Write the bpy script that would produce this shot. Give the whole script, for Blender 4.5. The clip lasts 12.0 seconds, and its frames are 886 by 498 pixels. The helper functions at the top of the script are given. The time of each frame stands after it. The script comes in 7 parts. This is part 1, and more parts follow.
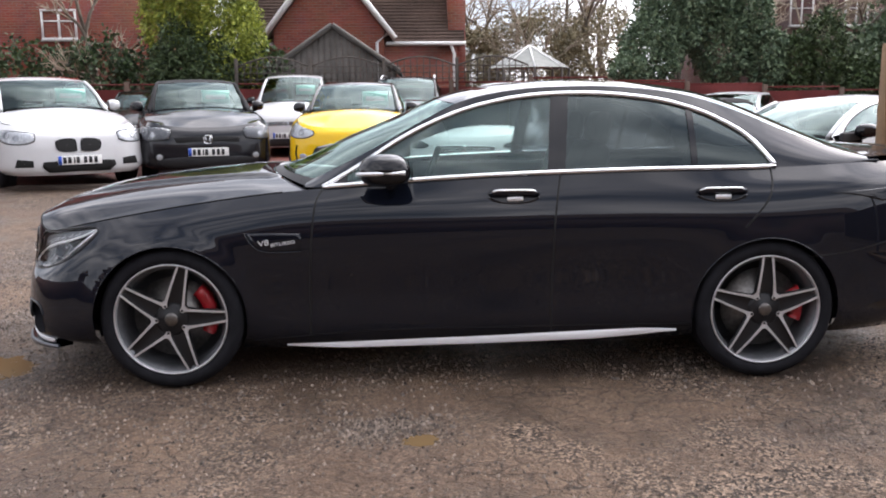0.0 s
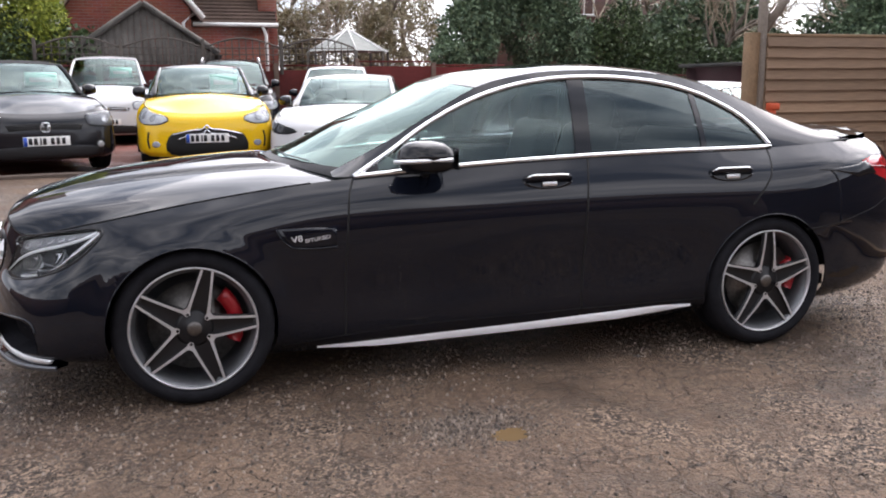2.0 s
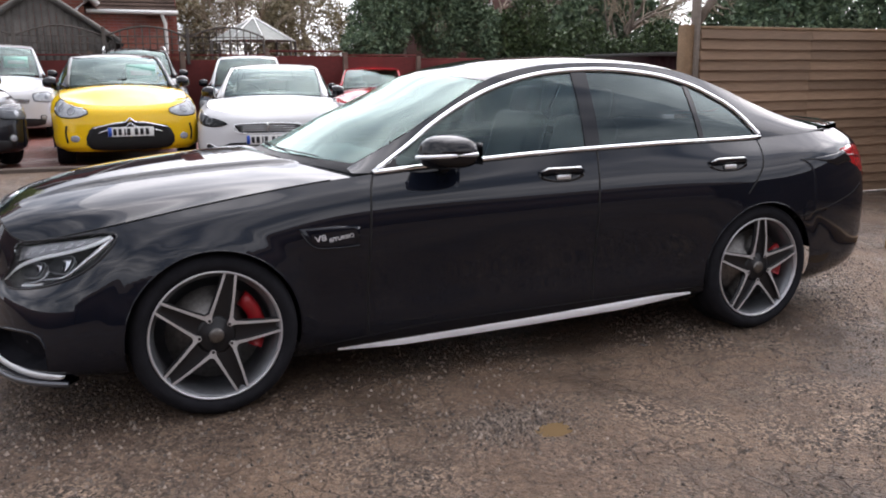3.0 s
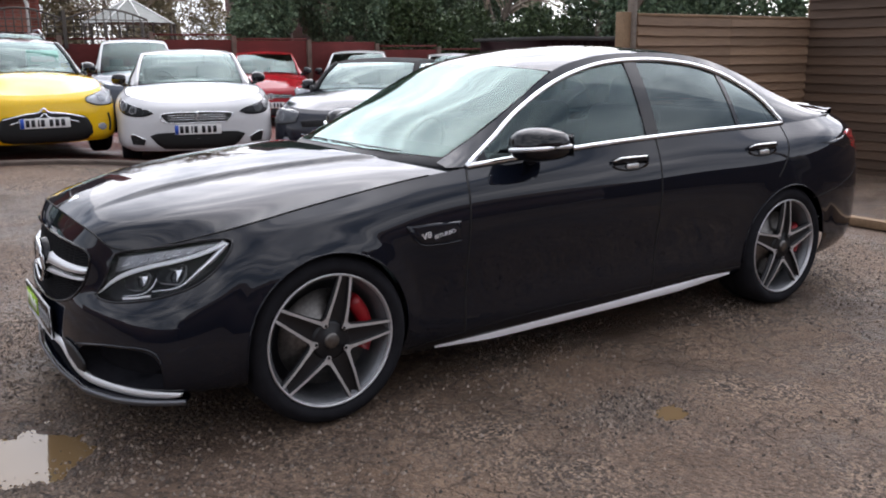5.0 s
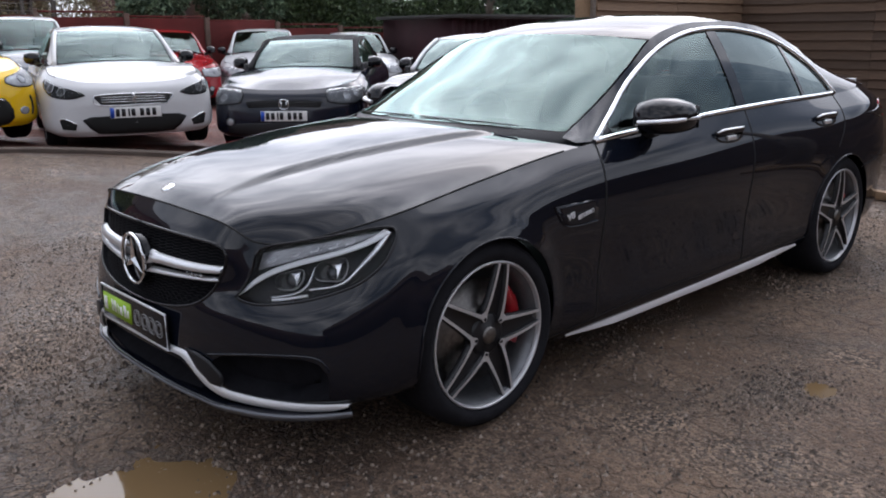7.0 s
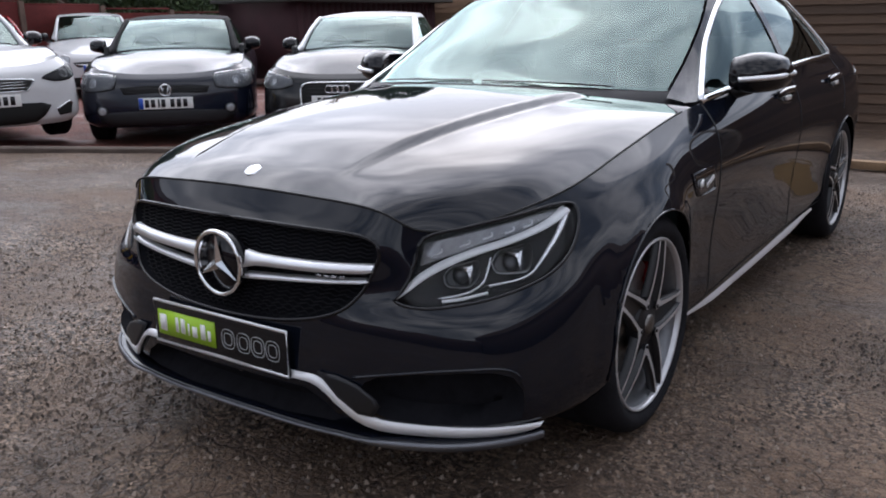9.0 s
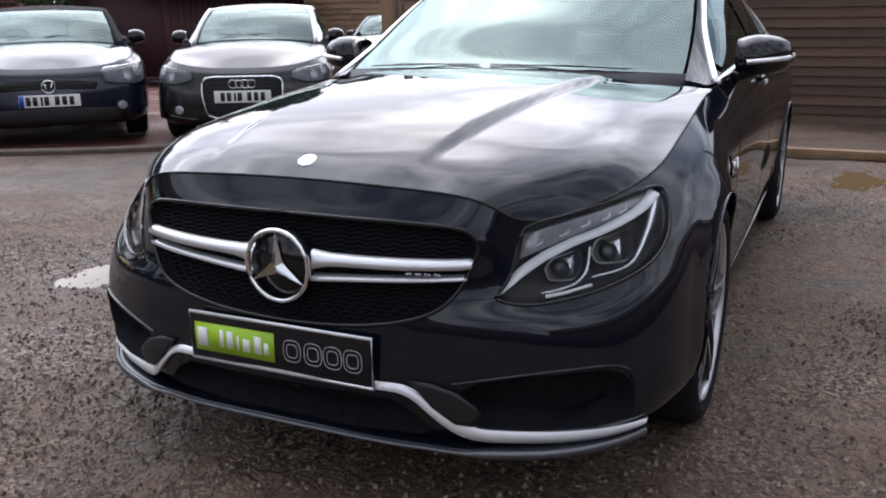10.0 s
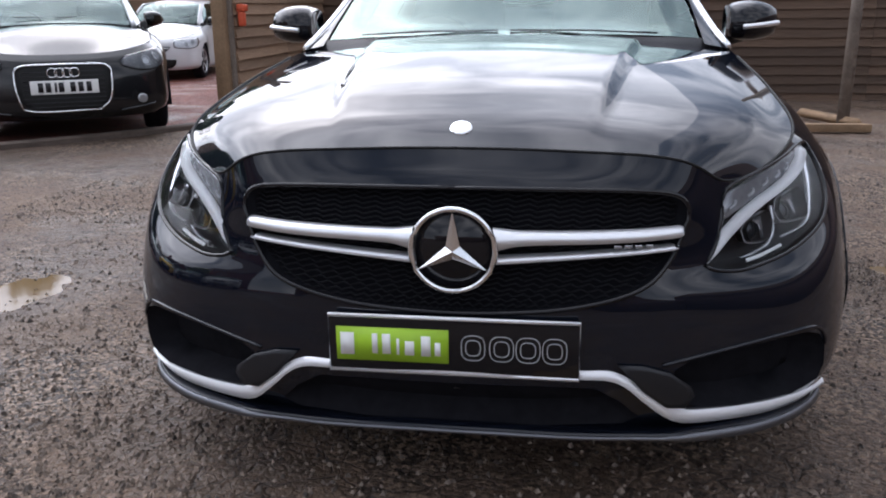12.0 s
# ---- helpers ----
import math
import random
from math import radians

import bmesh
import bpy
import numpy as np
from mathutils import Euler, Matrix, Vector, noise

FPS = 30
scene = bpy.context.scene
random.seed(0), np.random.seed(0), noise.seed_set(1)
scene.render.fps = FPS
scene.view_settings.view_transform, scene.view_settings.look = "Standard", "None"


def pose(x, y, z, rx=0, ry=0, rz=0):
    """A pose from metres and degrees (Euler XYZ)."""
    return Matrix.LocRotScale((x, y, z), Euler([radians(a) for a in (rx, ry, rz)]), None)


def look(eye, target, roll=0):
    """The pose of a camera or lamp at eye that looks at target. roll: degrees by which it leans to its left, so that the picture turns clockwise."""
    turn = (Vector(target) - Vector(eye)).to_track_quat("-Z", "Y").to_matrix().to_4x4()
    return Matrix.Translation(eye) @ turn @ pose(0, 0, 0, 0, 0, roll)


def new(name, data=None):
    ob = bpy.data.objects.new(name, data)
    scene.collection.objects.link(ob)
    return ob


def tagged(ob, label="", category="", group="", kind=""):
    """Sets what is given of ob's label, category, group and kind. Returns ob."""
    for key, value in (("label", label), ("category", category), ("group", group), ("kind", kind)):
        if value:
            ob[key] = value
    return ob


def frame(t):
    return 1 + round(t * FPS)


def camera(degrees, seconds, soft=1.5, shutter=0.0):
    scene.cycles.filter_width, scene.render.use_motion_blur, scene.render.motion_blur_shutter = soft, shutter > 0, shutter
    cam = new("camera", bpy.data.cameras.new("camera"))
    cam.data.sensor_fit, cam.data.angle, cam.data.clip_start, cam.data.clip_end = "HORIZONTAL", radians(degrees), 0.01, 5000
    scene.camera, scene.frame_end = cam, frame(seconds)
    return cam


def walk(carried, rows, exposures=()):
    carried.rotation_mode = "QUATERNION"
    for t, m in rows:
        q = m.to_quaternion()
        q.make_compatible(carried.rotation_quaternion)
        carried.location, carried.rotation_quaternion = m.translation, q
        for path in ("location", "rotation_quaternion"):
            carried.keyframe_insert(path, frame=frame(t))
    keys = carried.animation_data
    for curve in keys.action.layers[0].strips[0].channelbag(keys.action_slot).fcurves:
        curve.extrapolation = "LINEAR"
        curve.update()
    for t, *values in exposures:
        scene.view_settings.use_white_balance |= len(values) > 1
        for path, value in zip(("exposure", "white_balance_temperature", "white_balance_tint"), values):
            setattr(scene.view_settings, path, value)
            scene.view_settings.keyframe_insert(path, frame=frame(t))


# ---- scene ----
cam = camera(54.6, 12.0, soft=1.9)
PATH = [
    (0, (-0.268, -4.878, 1.343), (-0.202, -2.908, 1.004), -0.5),
    (0.5, (-0.525, -4.833, 1.349), (-0.286, -2.878, 1.003), -0.5),
    (1, (-0.856, -4.736, 1.351), (-0.463, -2.808, 0.993), -0.5),
    (1.5, (-1.095, -4.657, 1.348), (-0.63, -2.746, 0.986), -0.5),
    (2, (-1.413, -4.556, 1.349), (-0.851, -2.674, 0.971), -0.4),
    (2.5, (-1.666, -4.456, 1.361), (-0.985, -2.617, 0.967), -0.4),
    (3, (-1.93, -4.294, 1.369), (-1.135, -2.504, 0.966), -0.4),
    (5, (-2.813, -3.763, 1.417), (-1.73, -2.142, 0.973), -0.5),
    (5.5, (-2.978, -3.591, 1.403), (-1.846, -2.005, 0.952), -0.6),
    (6, (-3.187, -3.385, 1.415), (-1.971, -1.867, 0.948), -0.5),
    (6.5, (-3.352, -3.136, 1.377), (-2.087, -1.663, 0.9), -0.6),
    (7, (-3.468, -2.886, 1.369), (-2.153, -1.46, 0.881), -0.6),
    (9, (-3.791, -1.786, 1.24), (-2.201, -0.686, 0.725), -1.0),
    (9.5, (-3.867, -1.516, 1.22), (-2.199, -0.544, 0.699), -1.0),
    (10, (-3.922, -1.201, 1.187), (-2.172, -0.387, 0.664), -0.8),
    (10.5, (-3.947, -0.92, 1.144), (-2.154, -0.204, 0.62), -0.9),
    (11, (-3.96, -0.664, 1.126), (-2.113, -0.108, 0.599), -0.8),
    (11.5, (-3.965, -0.428, 1.113), (-2.076, -0.045, 0.58), -0.7),
    (12, (-3.977, -0.235, 1.1), (-2.075, 0.052, 0.554), -0.7),
]
walk(cam, [(t, look(eye, target, roll)) for t, eye, target, roll in PATH],
     [(0, 0.50, 6400, 17), (2, 0.50, 6400, 17), (3, 0.29, 6400, 17), (5.5, 0.0, 6200, 16), (6.5, -0.2, 6120, 16), (7.5, -0.24, 6050, 16), (9, -0.2, 6050, 16), (10, -0.1, 6050, 16), (12, 0.0, 5980, 16)])

# ---- world and sun: bright broken overcast ----
world = bpy.data.worlds.new("sky")
scene.world = world
world.use_nodes = True
wn, wl = world.node_tree.nodes, world.node_tree.links
wn.clear()
w_out = wn.new("ShaderNodeOutputWorld")
w_bg = wn.new("ShaderNodeBackground")
w_sky = wn.new("ShaderNodeTexSky")
w_sky.sky_type = "NISHITA"
w_sky.sun_disc = False
w_sky.sun_elevation = radians(38)
w_sky.sun_rotation = radians(60)
w_sky.air_density, w_sky.dust_density = 1.0, 2.0
w_co = wn.new("ShaderNodeTexCoord")
w_map = wn.new("ShaderNodeMapping")
w_map.inputs["Scale"].default_value = (1.0, 1.0, 2.0)
w_no = wn.new("ShaderNodeTexNoise")
w_no.inputs["Scale"].default_value = 2.8
w_no.inputs["Detail"].default_value = 7
w_no.inputs["Roughness"].default_value = 0.55
w_no.inputs["Distortion"].default_value = 0.5
w_ramp = wn.new("ShaderNodeValToRGB")
w_ramp.color_ramp.elements[0].position, w_ramp.color_ramp.elements[0].color = 0.36, (2.6, 3.0, 3.5, 1)
w_ramp.color_ramp.elements[1].position, w_ramp.color_ramp.elements[1].color = 0.55, (9.0, 9.2, 9.4, 1)
w_hi = w_ramp.color_ramp.elements.new(0.72)
w_hi.color = (17.0, 16.9, 16.5, 1)
w_mix = wn.new("ShaderNodeMixRGB")
w_mix.inputs[0].default_value = 0.86
wl.new(w_co.outputs["Generated"], w_map.inputs["Vector"])
wl.new(w_map.outputs["Vector"], w_no.inputs["Vector"])
wl.new(w_no.outputs["Fac"], w_ramp.inputs["Fac"])
wl.new(w_sky.outputs["Color"], w_mix.inputs[1])
wl.new(w_ramp.outputs["Color"], w_mix.inputs[2])
# the veiled sun brightens the cloud round it
w_dot = wn.new("ShaderNodeVectorMath")
w_dot.operation = "DOT_PRODUCT"
w_dot.inputs[1].default_value = Vector((6, 5, 6.5)).normalized()
w_pow = wn.new("ShaderNodeMapRange")
w_pow.interpolation_type = "SMOOTHERSTEP"
w_pow.inputs["From Min"].default_value, w_pow.inputs["From Max"].default_value = 0.45, 1.0
w_pow.inputs["To Min"].default_value, w_pow.inputs["To Max"].default_value = 0.66, 1.85
w_gl = wn.new("ShaderNodeMixRGB")
w_gl.blend_type = "MULTIPLY"
w_gl.inputs[0].default_value = 1.0
wl.new(w_co.outputs["Generated"], w_dot.inputs[0])
wl.new(w_dot.outputs["Value"], w_pow.inputs["Value"])
wl.new(w_mix.outputs["Color"], w_gl.inputs[1])
wl.new(w_pow.outputs["Result"], w_gl.inputs[2])
wl.new(w_gl.outputs["Color"], w_bg.inputs["Color"])
w_bg.inputs["Strength"].default_value = 0.217
wl.new(w_bg.outputs["Background"], w_out.inputs["Surface"])

sun = new("sun", bpy.data.lights.new("sun", "SUN"))
sun.data.energy, sun.data.angle, sun.data.color = 1.6, radians(95), (1.0, 0.95, 0.87)
sun.matrix_world = look((6, 5, 6.5), (0, 0, 0))

# ---- materials ----
def mat(name, color, rough=0.5, metal=0.0, var=0.0, scale=8.0, bump=0.0, bscale=60.0, coat=0.0, rvar=0.0, dark=None, space="Object", ior=1.45):
    """A procedural surface: base colour broken up at two scales, roughness variation and fine relief."""
    m = bpy.data.materials.new(name)
    m.use_nodes = True
    nt = m.node_tree
    b = nt.nodes["Principled BSDF"]
    b.inputs["Roughness"].default_value = rough
    b.inputs["Metallic"].default_value = metal
    b.inputs["IOR"].default_value = ior
    b.inputs["Coat Weight"].default_value = coat
    b.inputs["Coat Roughness"].default_value = 0.03
    b.inputs["Base Color"].default_value = (*color, 1)
    if var or bump or rvar:
        co = nt.nodes.new("ShaderNodeTexCoord")
        n1 = nt.nodes.new("ShaderNodeTexNoise")
        n1.inputs["Scale"].default_value, n1.inputs["Detail"].default_value = scale, 6
        n2 = nt.nodes.new("ShaderNodeTexNoise")
        n2.inputs["Scale"].default_value, n2.inputs["Detail"].default_value = bscale, 5
        for n in (n1, n2):
            nt.links.new(co.outputs[space], n.inputs["Vector"])
        if var:
            d = dark or tuple(c * (1 - var) for c in color)
            l = tuple(min(1, c * (1 + var * 0.7)) for c in color)
            r = nt.nodes.new("ShaderNodeValToRGB")
            r.color_ramp.elements[0].position, r.color_ramp.elements[0].color = 0.32, (*d, 1)
            r.color_ramp.elements[1].position, r.color_ramp.elements[1].color = 0.68, (*l, 1)
            a = nt.nodes.new("ShaderNodeMath")
            a.operation = "MULTIPLY_ADD"
            a.inputs[1].default_value = 0.4
            k = nt.nodes.new("ShaderNodeMath")
            k.operation = "MULTIPLY"
            k.inputs[1].default_value = 0.6
            nt.links.new(n1.outputs["Fac"], k.inputs[0])
            nt.links.new(n2.outputs["Fac"], a.inputs[0])
            nt.links.new(k.outputs[0], a.inputs[2])
            nt.links.new(a.outputs[0], r.inputs["Fac"])
            nt.links.new(r.outputs["Color"], b.inputs["Base Color"])
        if rvar:
            mr = nt.nodes.new("ShaderNodeMapRange")
            mr.inputs["To Min"].default_value, mr.inputs["To Max"].default_value = max(0, rough - rvar), min(1, rough + rvar)
            nt.links.new(n1.outputs["Fac"], mr.inputs["Value"])
            nt.links.new(mr.outputs["Result"], b.inputs["Roughness"])
        if bump:
            bp = nt.nodes.new("ShaderNodeBump")
            bp.inputs["Strength"].default_value, bp.inputs["Distance"].default_value = min(1, bump), 0.01
            nt.links.new(n2.outputs["Fac"], bp.inputs["Height"])
            nt.links.new(bp.outputs["Normal"], b.inputs["Normal"])
    return m


def glass(name, tint, ior=1.75, rough=0.0, sheen=(1, 1, 1)):
    """Thin window glass: a tinted see-through sheet with a Fresnel gloss."""
    m = bpy.data.materials.new(name)
    m.use_nodes = True
    nt = m.node_tree
    out = nt.nodes["Material Output"]
    nt.nodes.remove(nt.nodes["Principled BSDF"])
    tr = nt.nodes.new("ShaderNodeBsdfTransparent")
    tr.inputs["Color"].default_value = (*tint, 1)
    gl = nt.nodes.new("ShaderNodeBsdfGlossy")
    gl.inputs["Roughness"].default_value = rough
    gl.inputs["Color"].default_value = (*sheen, 1)
    fr = nt.nodes.new("ShaderNodeFresnel")
    fr.inputs["IOR"].default_value = ior
    mx = nt.nodes.new("ShaderNodeMixShader")
    nt.links.new(fr.outputs["Fac"], mx.inputs["Fac"])
    nt.links.new(tr.outputs[0], mx.inputs[1])
    nt.links.new(gl.outputs[0], mx.inputs[2])
    nt.links.new(mx.outputs[0], out.inputs["Surface"])
    return m


M = {}
M["black_paint"] = mat("black_paint", (0.0049, 0.0065, 0.0116), 0.035, 0, rvar=0.015, scale=3, ior=1.48)
M["gloss_black"] = mat("gloss_black", (0.008, 0.008, 0.010), 0.06)
M["black_plastic"] = mat("black_plastic", (0.011, 0.011, 0.013), 0.55, bump=0.15, bscale=300)
M["matte_black"] = mat("matte_black", (0.004, 0.004, 0.004), 0.7, var=0.2, scale=40)
M["void_black"] = mat("void_black", (0.0068, 0.0071, 0.0092), 0.75, ior=1.15, var=0.2, scale=40)
M["rubber"] = mat("rubber", (0.016, 0.016, 0.019), 0.8, var=0.35, scale=14, bump=0.25, bscale=180, ior=1.2)
M["splitter_grey"] = mat("splitter_grey", (0.17, 0.175, 0.19), 0.42, 0.8, rvar=0.08, scale=25)
M["blade_silver"] = mat("blade_silver", (0.90, 0.905, 0.92), 0.42, 0.3, rvar=0.06, scale=30)
M["chrome"] = mat("chrome", (0.88, 0.89, 0.90), 0.14, 1.0, rvar=0.05, scale=20)
M["satin_silver"] = mat("satin_silver", (0.86, 0.87, 0.89), 0.42, 0.85, rvar=0.06, scale=30)
M["rim_face"] = mat("rim_face", (0.62, 0.625, 0.64), 0.36, 0.6, var=0.06, scale=30, rvar=0.06)
M["barrel_grey"] = mat("barrel_grey", (0.17, 0.175, 0.185), 0.4, 0.6, var=0.2, scale=20)
M["rim_dark"] = mat("rim_dark", (0.012, 0.012, 0.014), 0.38, 0.0, var=0.2, scale=20)
M["brake_disc"] = mat("brake_disc", (0.20, 0.19, 0.18), 0.4, 1.0, var=0.25, scale=60)
M["caliper_red"] = mat("caliper_red", (0.30, 0.009, 0.014), 0.35, coat=0.3, var=0.15, scale=25)
M["well"] = mat("well", (0.0125, 0.0125, 0.0150), 0.9, var=0.3, scale=20, ior=1.1)
M["lamp_dark"] = mat("lamp_dark", (0.010, 0.0105, 0.012), 0.35, 0.0, var=0.2, scale=30, ior=1.3)
M["lamp_grey"] = mat("lamp_grey", (0.42, 0.43, 0.45), 0.25, 0.5, var=0.35, scale=14)
M["lamp_clear"] = mat("lamp_clear", (0.66, 0.67, 0.70), 0.22, 0.35, var=0.25, scale=18)
M["lamp_tint"] = mat("lamp_tint", (0.55, 0.56, 0.58), 0.25, 0.3, var=0.35, scale=14)
M["lamp_mid"] = mat("lamp_mid", (0.27, 0.275, 0.29), 0.25, 0.4, var=0.3, scale=16)
M["lamp_shade"] = mat("lamp_shade", (0.13, 0.135, 0.145), 0.3, 0.2, var=0.35, scale=14)
M["mesh_black"] = mat("mesh_black", (0.0045, 0.0046, 0.0065), 0.6, ior=1.3)
M["lamp_bright"] = mat("lamp_bright", (0.80, 0.81, 0.84), 0.16, 0.85)
M["lamp_smoke"] = mat("lamp_smoke", (0.028, 0.030, 0.034), 0.3, 0.0, var=0.3, scale=20)
M["lamp_lens"] = mat("lamp_lens", (0.05, 0.052, 0.058), 0.05, 0.6)
M["fin_grey"] = mat("fin_grey", (0.014, 0.015, 0.018), 0.4, var=0.15, scale=20)
M["white_metal"] = mat("white_metal", (0.85, 0.85, 0.86), 0.35, 0.4)
M["tail_deep"] = mat("tail_deep", (0.16, 0.004, 0.008), 0.15)
M["lamp_white"] = mat("lamp_white", (0.93, 0.935, 0.95), 0.2)
M["lens_glass"] = glass("lens_glass", (0.97, 0.98, 0.985), 1.24)
M["screen_glass"] = glass("screen_glass", (0.60, 0.85, 0.78), 1.70, sheen=(0.80, 1.0, 0.95))
M["parked_screen"] = glass("parked_screen", (0.48, 0.60, 0.58), 1.43, sheen=(0.82, 1.0, 0.97))
M["side_glass"] = glass("side_glass", (0.78, 0.92, 0.88), 1.78, sheen=(0.82, 1.0, 0.98))
M["privacy_glass"] = glass("privacy_glass", (0.16, 0.18, 0.19), 1.66, sheen=(0.85, 1.0, 1.0))
M["tail_red"] = mat("tail_red", (0.42, 0.008, 0.014), 0.12, coat=0.8, var=0.25, scale=25)
M["interior"] = mat("interior", (0.025, 0.025, 0.027), 0.6, var=0.25, scale=20)
M["seat_leather"] = mat("seat_leather", (0.03, 0.03, 0.032), 0.45, var=0.25, scale=18, bump=0.2, bscale=200)
M["plate_white"] = mat("plate_white", (0.78, 0.78, 0.76), 0.35, var=0.05, scale=12)
M["plate_blue"] = mat("plate_blue", (0.02, 0.08, 0.45), 0.35)
M["ink"] = mat("ink", (0.01, 0.01, 0.012), 0.4)
M["green_print"] = mat("green_print", (0.36, 0.60, 0.03), 0.35, var=0.05, scale=20)
M["white_print"] = mat("white_print", (0.85, 0.86, 0.84), 0.4)
M["grey_print"] = mat("grey_print", (0.42, 0.43, 0.44), 0.4)
M["price_card"] = mat("price_card", (0.45, 0.78, 0.68), 0.6, var=0.08, scale=20)


def paint(name, c, flake=0.0, rough=0.13):
    return mat(name, c, rough, flake, coat=0.15, var=0.06, scale=2.5, rvar=0.04)


# ---- small mesh tools ----
def thing(name, label, category, group="", at=None):
    ob = new(name)
    ob.empty_display_size = 0.2
    tagged(ob, label, category, group)
    if at is not None:
        ob.matrix_world = at
    return ob


def part(name, data, material, parent=None, label="", smooth=True):
    """Links one mesh, from a bmesh or a (verts, faces) pair, under a thing or a part."""
    me = bpy.data.meshes.new(name)
    if isinstance(data, tuple):
        me.from_pydata([tuple(v) for v in data[0]], [], [tuple(f) for f in data[1]])
    else:
        data.to_mesh(me)
        data.free()
    me.materials.append(M[material] if isinstance(material, str) else material)
    if smooth:
        me.shade_smooth()
    ob = new(name, me)
    if parent is not None:
        ob.parent = parent
    if label:
        tagged(ob, label)
    return ob


def grid(P, wrap=False, flip=False):
    """Quads over an array of points (rows, columns, 3)."""
    P = np.asarray(P, float)
    m, n = P.shape[:2]
    f = []
    for i in range(m - 1):
        for j in range(n if wrap else n - 1):
            k = (j + 1) % n
            q = (i * n + j, i * n + k, (i + 1) * n + k, (i + 1) * n + j)
            f.append(q[::-1] if flip else q)
    return P.reshape(-1, 3), f


def joined(*parts_):
    vs, fs, o = [], [], 0
    for v, f in parts_:
        v = np.asarray(v, float).reshape(-1, 3)
        vs.append(v)
        fs += [tuple(i + o for i in q) for q in f]
        o += len(v)
    return np.concatenate(vs), fs


def mirrored(vf):
    v, f = vf
    v = np.array(v, float) * (1, -1, 1)
    return v, [tuple(q[::-1]) for q in f]


def box(cx, cy, cz, sx, sy, sz, bevel=0.0, seg=2):
    bm = bmesh.new()
    bmesh.ops.create_cube(bm, size=1.0, matrix=Matrix.Translation((cx, cy, cz)) @ Matrix.Diagonal((sx, sy, sz, 1)))
    if bevel:
        bmesh.ops.bevel(bm, geom=bm.edges[:], offset=bevel, segments=seg, affect="EDGES", profile=0.5)
    return bm


def vf(bm):
    """A bmesh as (verts, faces)."""
    bm.verts.index_update()
    out = ([tuple(v.co) for v in bm.verts], [tuple(v.index for v in f.verts) for f in bm.faces])
    bm.free()
    return out


def tube(path, r, n=8, closed=False, flat=None, caps=True):
    """A round or flattened bar along a path. flat: (half width, half height) with the height along the given third entry."""
    P = [Vector(p) for p in path]
    rows = []
    for i, p in enumerate(P):
        a, b = (P[i - 1], P[(i + 1) % len(P)]) if closed else (P[max(i - 1, 0)], P[min(i + 1, len(P) - 1)])
        t = (b - a).normalized()
        up = Vector(flat[2]) if flat else (Vector((0, 0, 1)) if abs(t.z) < 0.9 else Vector((1, 0, 0)))
        s = t.cross(up).normalized()
        u = s.cross(t).normalized()
        ra, rb = (flat[0], flat[1]) if flat else ((r[i], r[i]) if isinstance(r, (list, tuple)) else (r, r))
        rows.append([p + s * (math.cos(k * 2 * math.pi / n) * ra) + u * (math.sin(k * 2 * math.pi / n) * rb) for k in range(n)])
    if closed:
        rows.append(rows[0])
    v, f = grid(np.array(rows), wrap=True)
    if caps and not closed:
        f = f + [tuple(range(n))[::-1], tuple(range((len(rows) - 1) * n, len(rows) * n))]
    return v, f


def lathe(profile, n=48, axis="y"):
    """Turns a profile of (radius, offset) about the axis."""
    rows = []
    for r, h in profile:
        ring = []
        for k in range(n):
            a = 2 * math.pi * k / n
            ring.append((r * math.cos(a), h, r * math.sin(a)) if axis == "y" else (r * math.cos(a), r * math.sin(a), h))
        rows.append(ring)
    return grid(np.array(rows), wrap=True)


def spline(ctrl, n, sym0=False, sym1=False):
    """Smooth curve through control points; sym mirrors the end tangent in y."""
    C = np.asarray(ctrl, float)
    mir = np.array([1, -1, 1]) if C.shape[-1] == 3 else 1
    a = C[1] * mir if sym0 else 2 * C[0] - C[1]
    b = C[-2] * mir if sym1 else 2 * C[-1] - C[-2]
    E = np.concatenate([a[None], C, b[None]])
    out = []
    for i in range(len(C) - 1):
        p0, p1, p2, p3 = E[i : i + 4]
        for k in range(n):
            t = k / n
            out.append(0.5 * (2 * p1 + (p2 - p0) * t + (2 * p0 - 5 * p1 + 4 * p2 - p3) * t * t + (3 * p1 - p0 - 3 * p2 + p3) * t**3))
    out.append(C[-1])
    return np.array(out)


def even_spline(ctrl, n, sym0=False, sym1=False):
    """Centripetal smooth curve through control points, which keeps short and long spans free of bulges."""
    C = np.asarray(ctrl, float)
    mir = np.array([1, -1, 1])
    a = C[1] * mir if sym0 else 2 * C[0] - C[1]
    b = C[-2] * mir if sym1 else 2 * C[-1] - C[-2]
    E = np.concatenate([a[None], C, b[None]])
    out = []
    for i in range(len(C) - 1):
        p = E[i : i + 4]
        d = [np.sqrt(np.linalg.norm(p[k + 1] - p[k], axis=-1, keepdims=True)) + 1e-6 for k in range(3)]
        m1 = (p[1] - p[0]) / d[0] - (p[2] - p[0]) / (d[0] + d[1]) + (p[2] - p[1]) / d[1]
        m2 = (p[2] - p[1]) / d[1] - (p[3] - p[1]) / (d[1] + d[2]) + (p[3] - p[2]) / d[2]
        m1, m2 = m1 * d[1], m2 * d[1]
        for k in range(n):
            t = k / n
            out.append((2 * t**3 - 3 * t**2 + 1) * p[1] + (t**3 - 2 * t**2 + t) * m1 + (3 * t**2 - 2 * t**3) * p[2] + (t**3 - t**2) * m2)
    out.append(C[-1])
    return np.array(out)


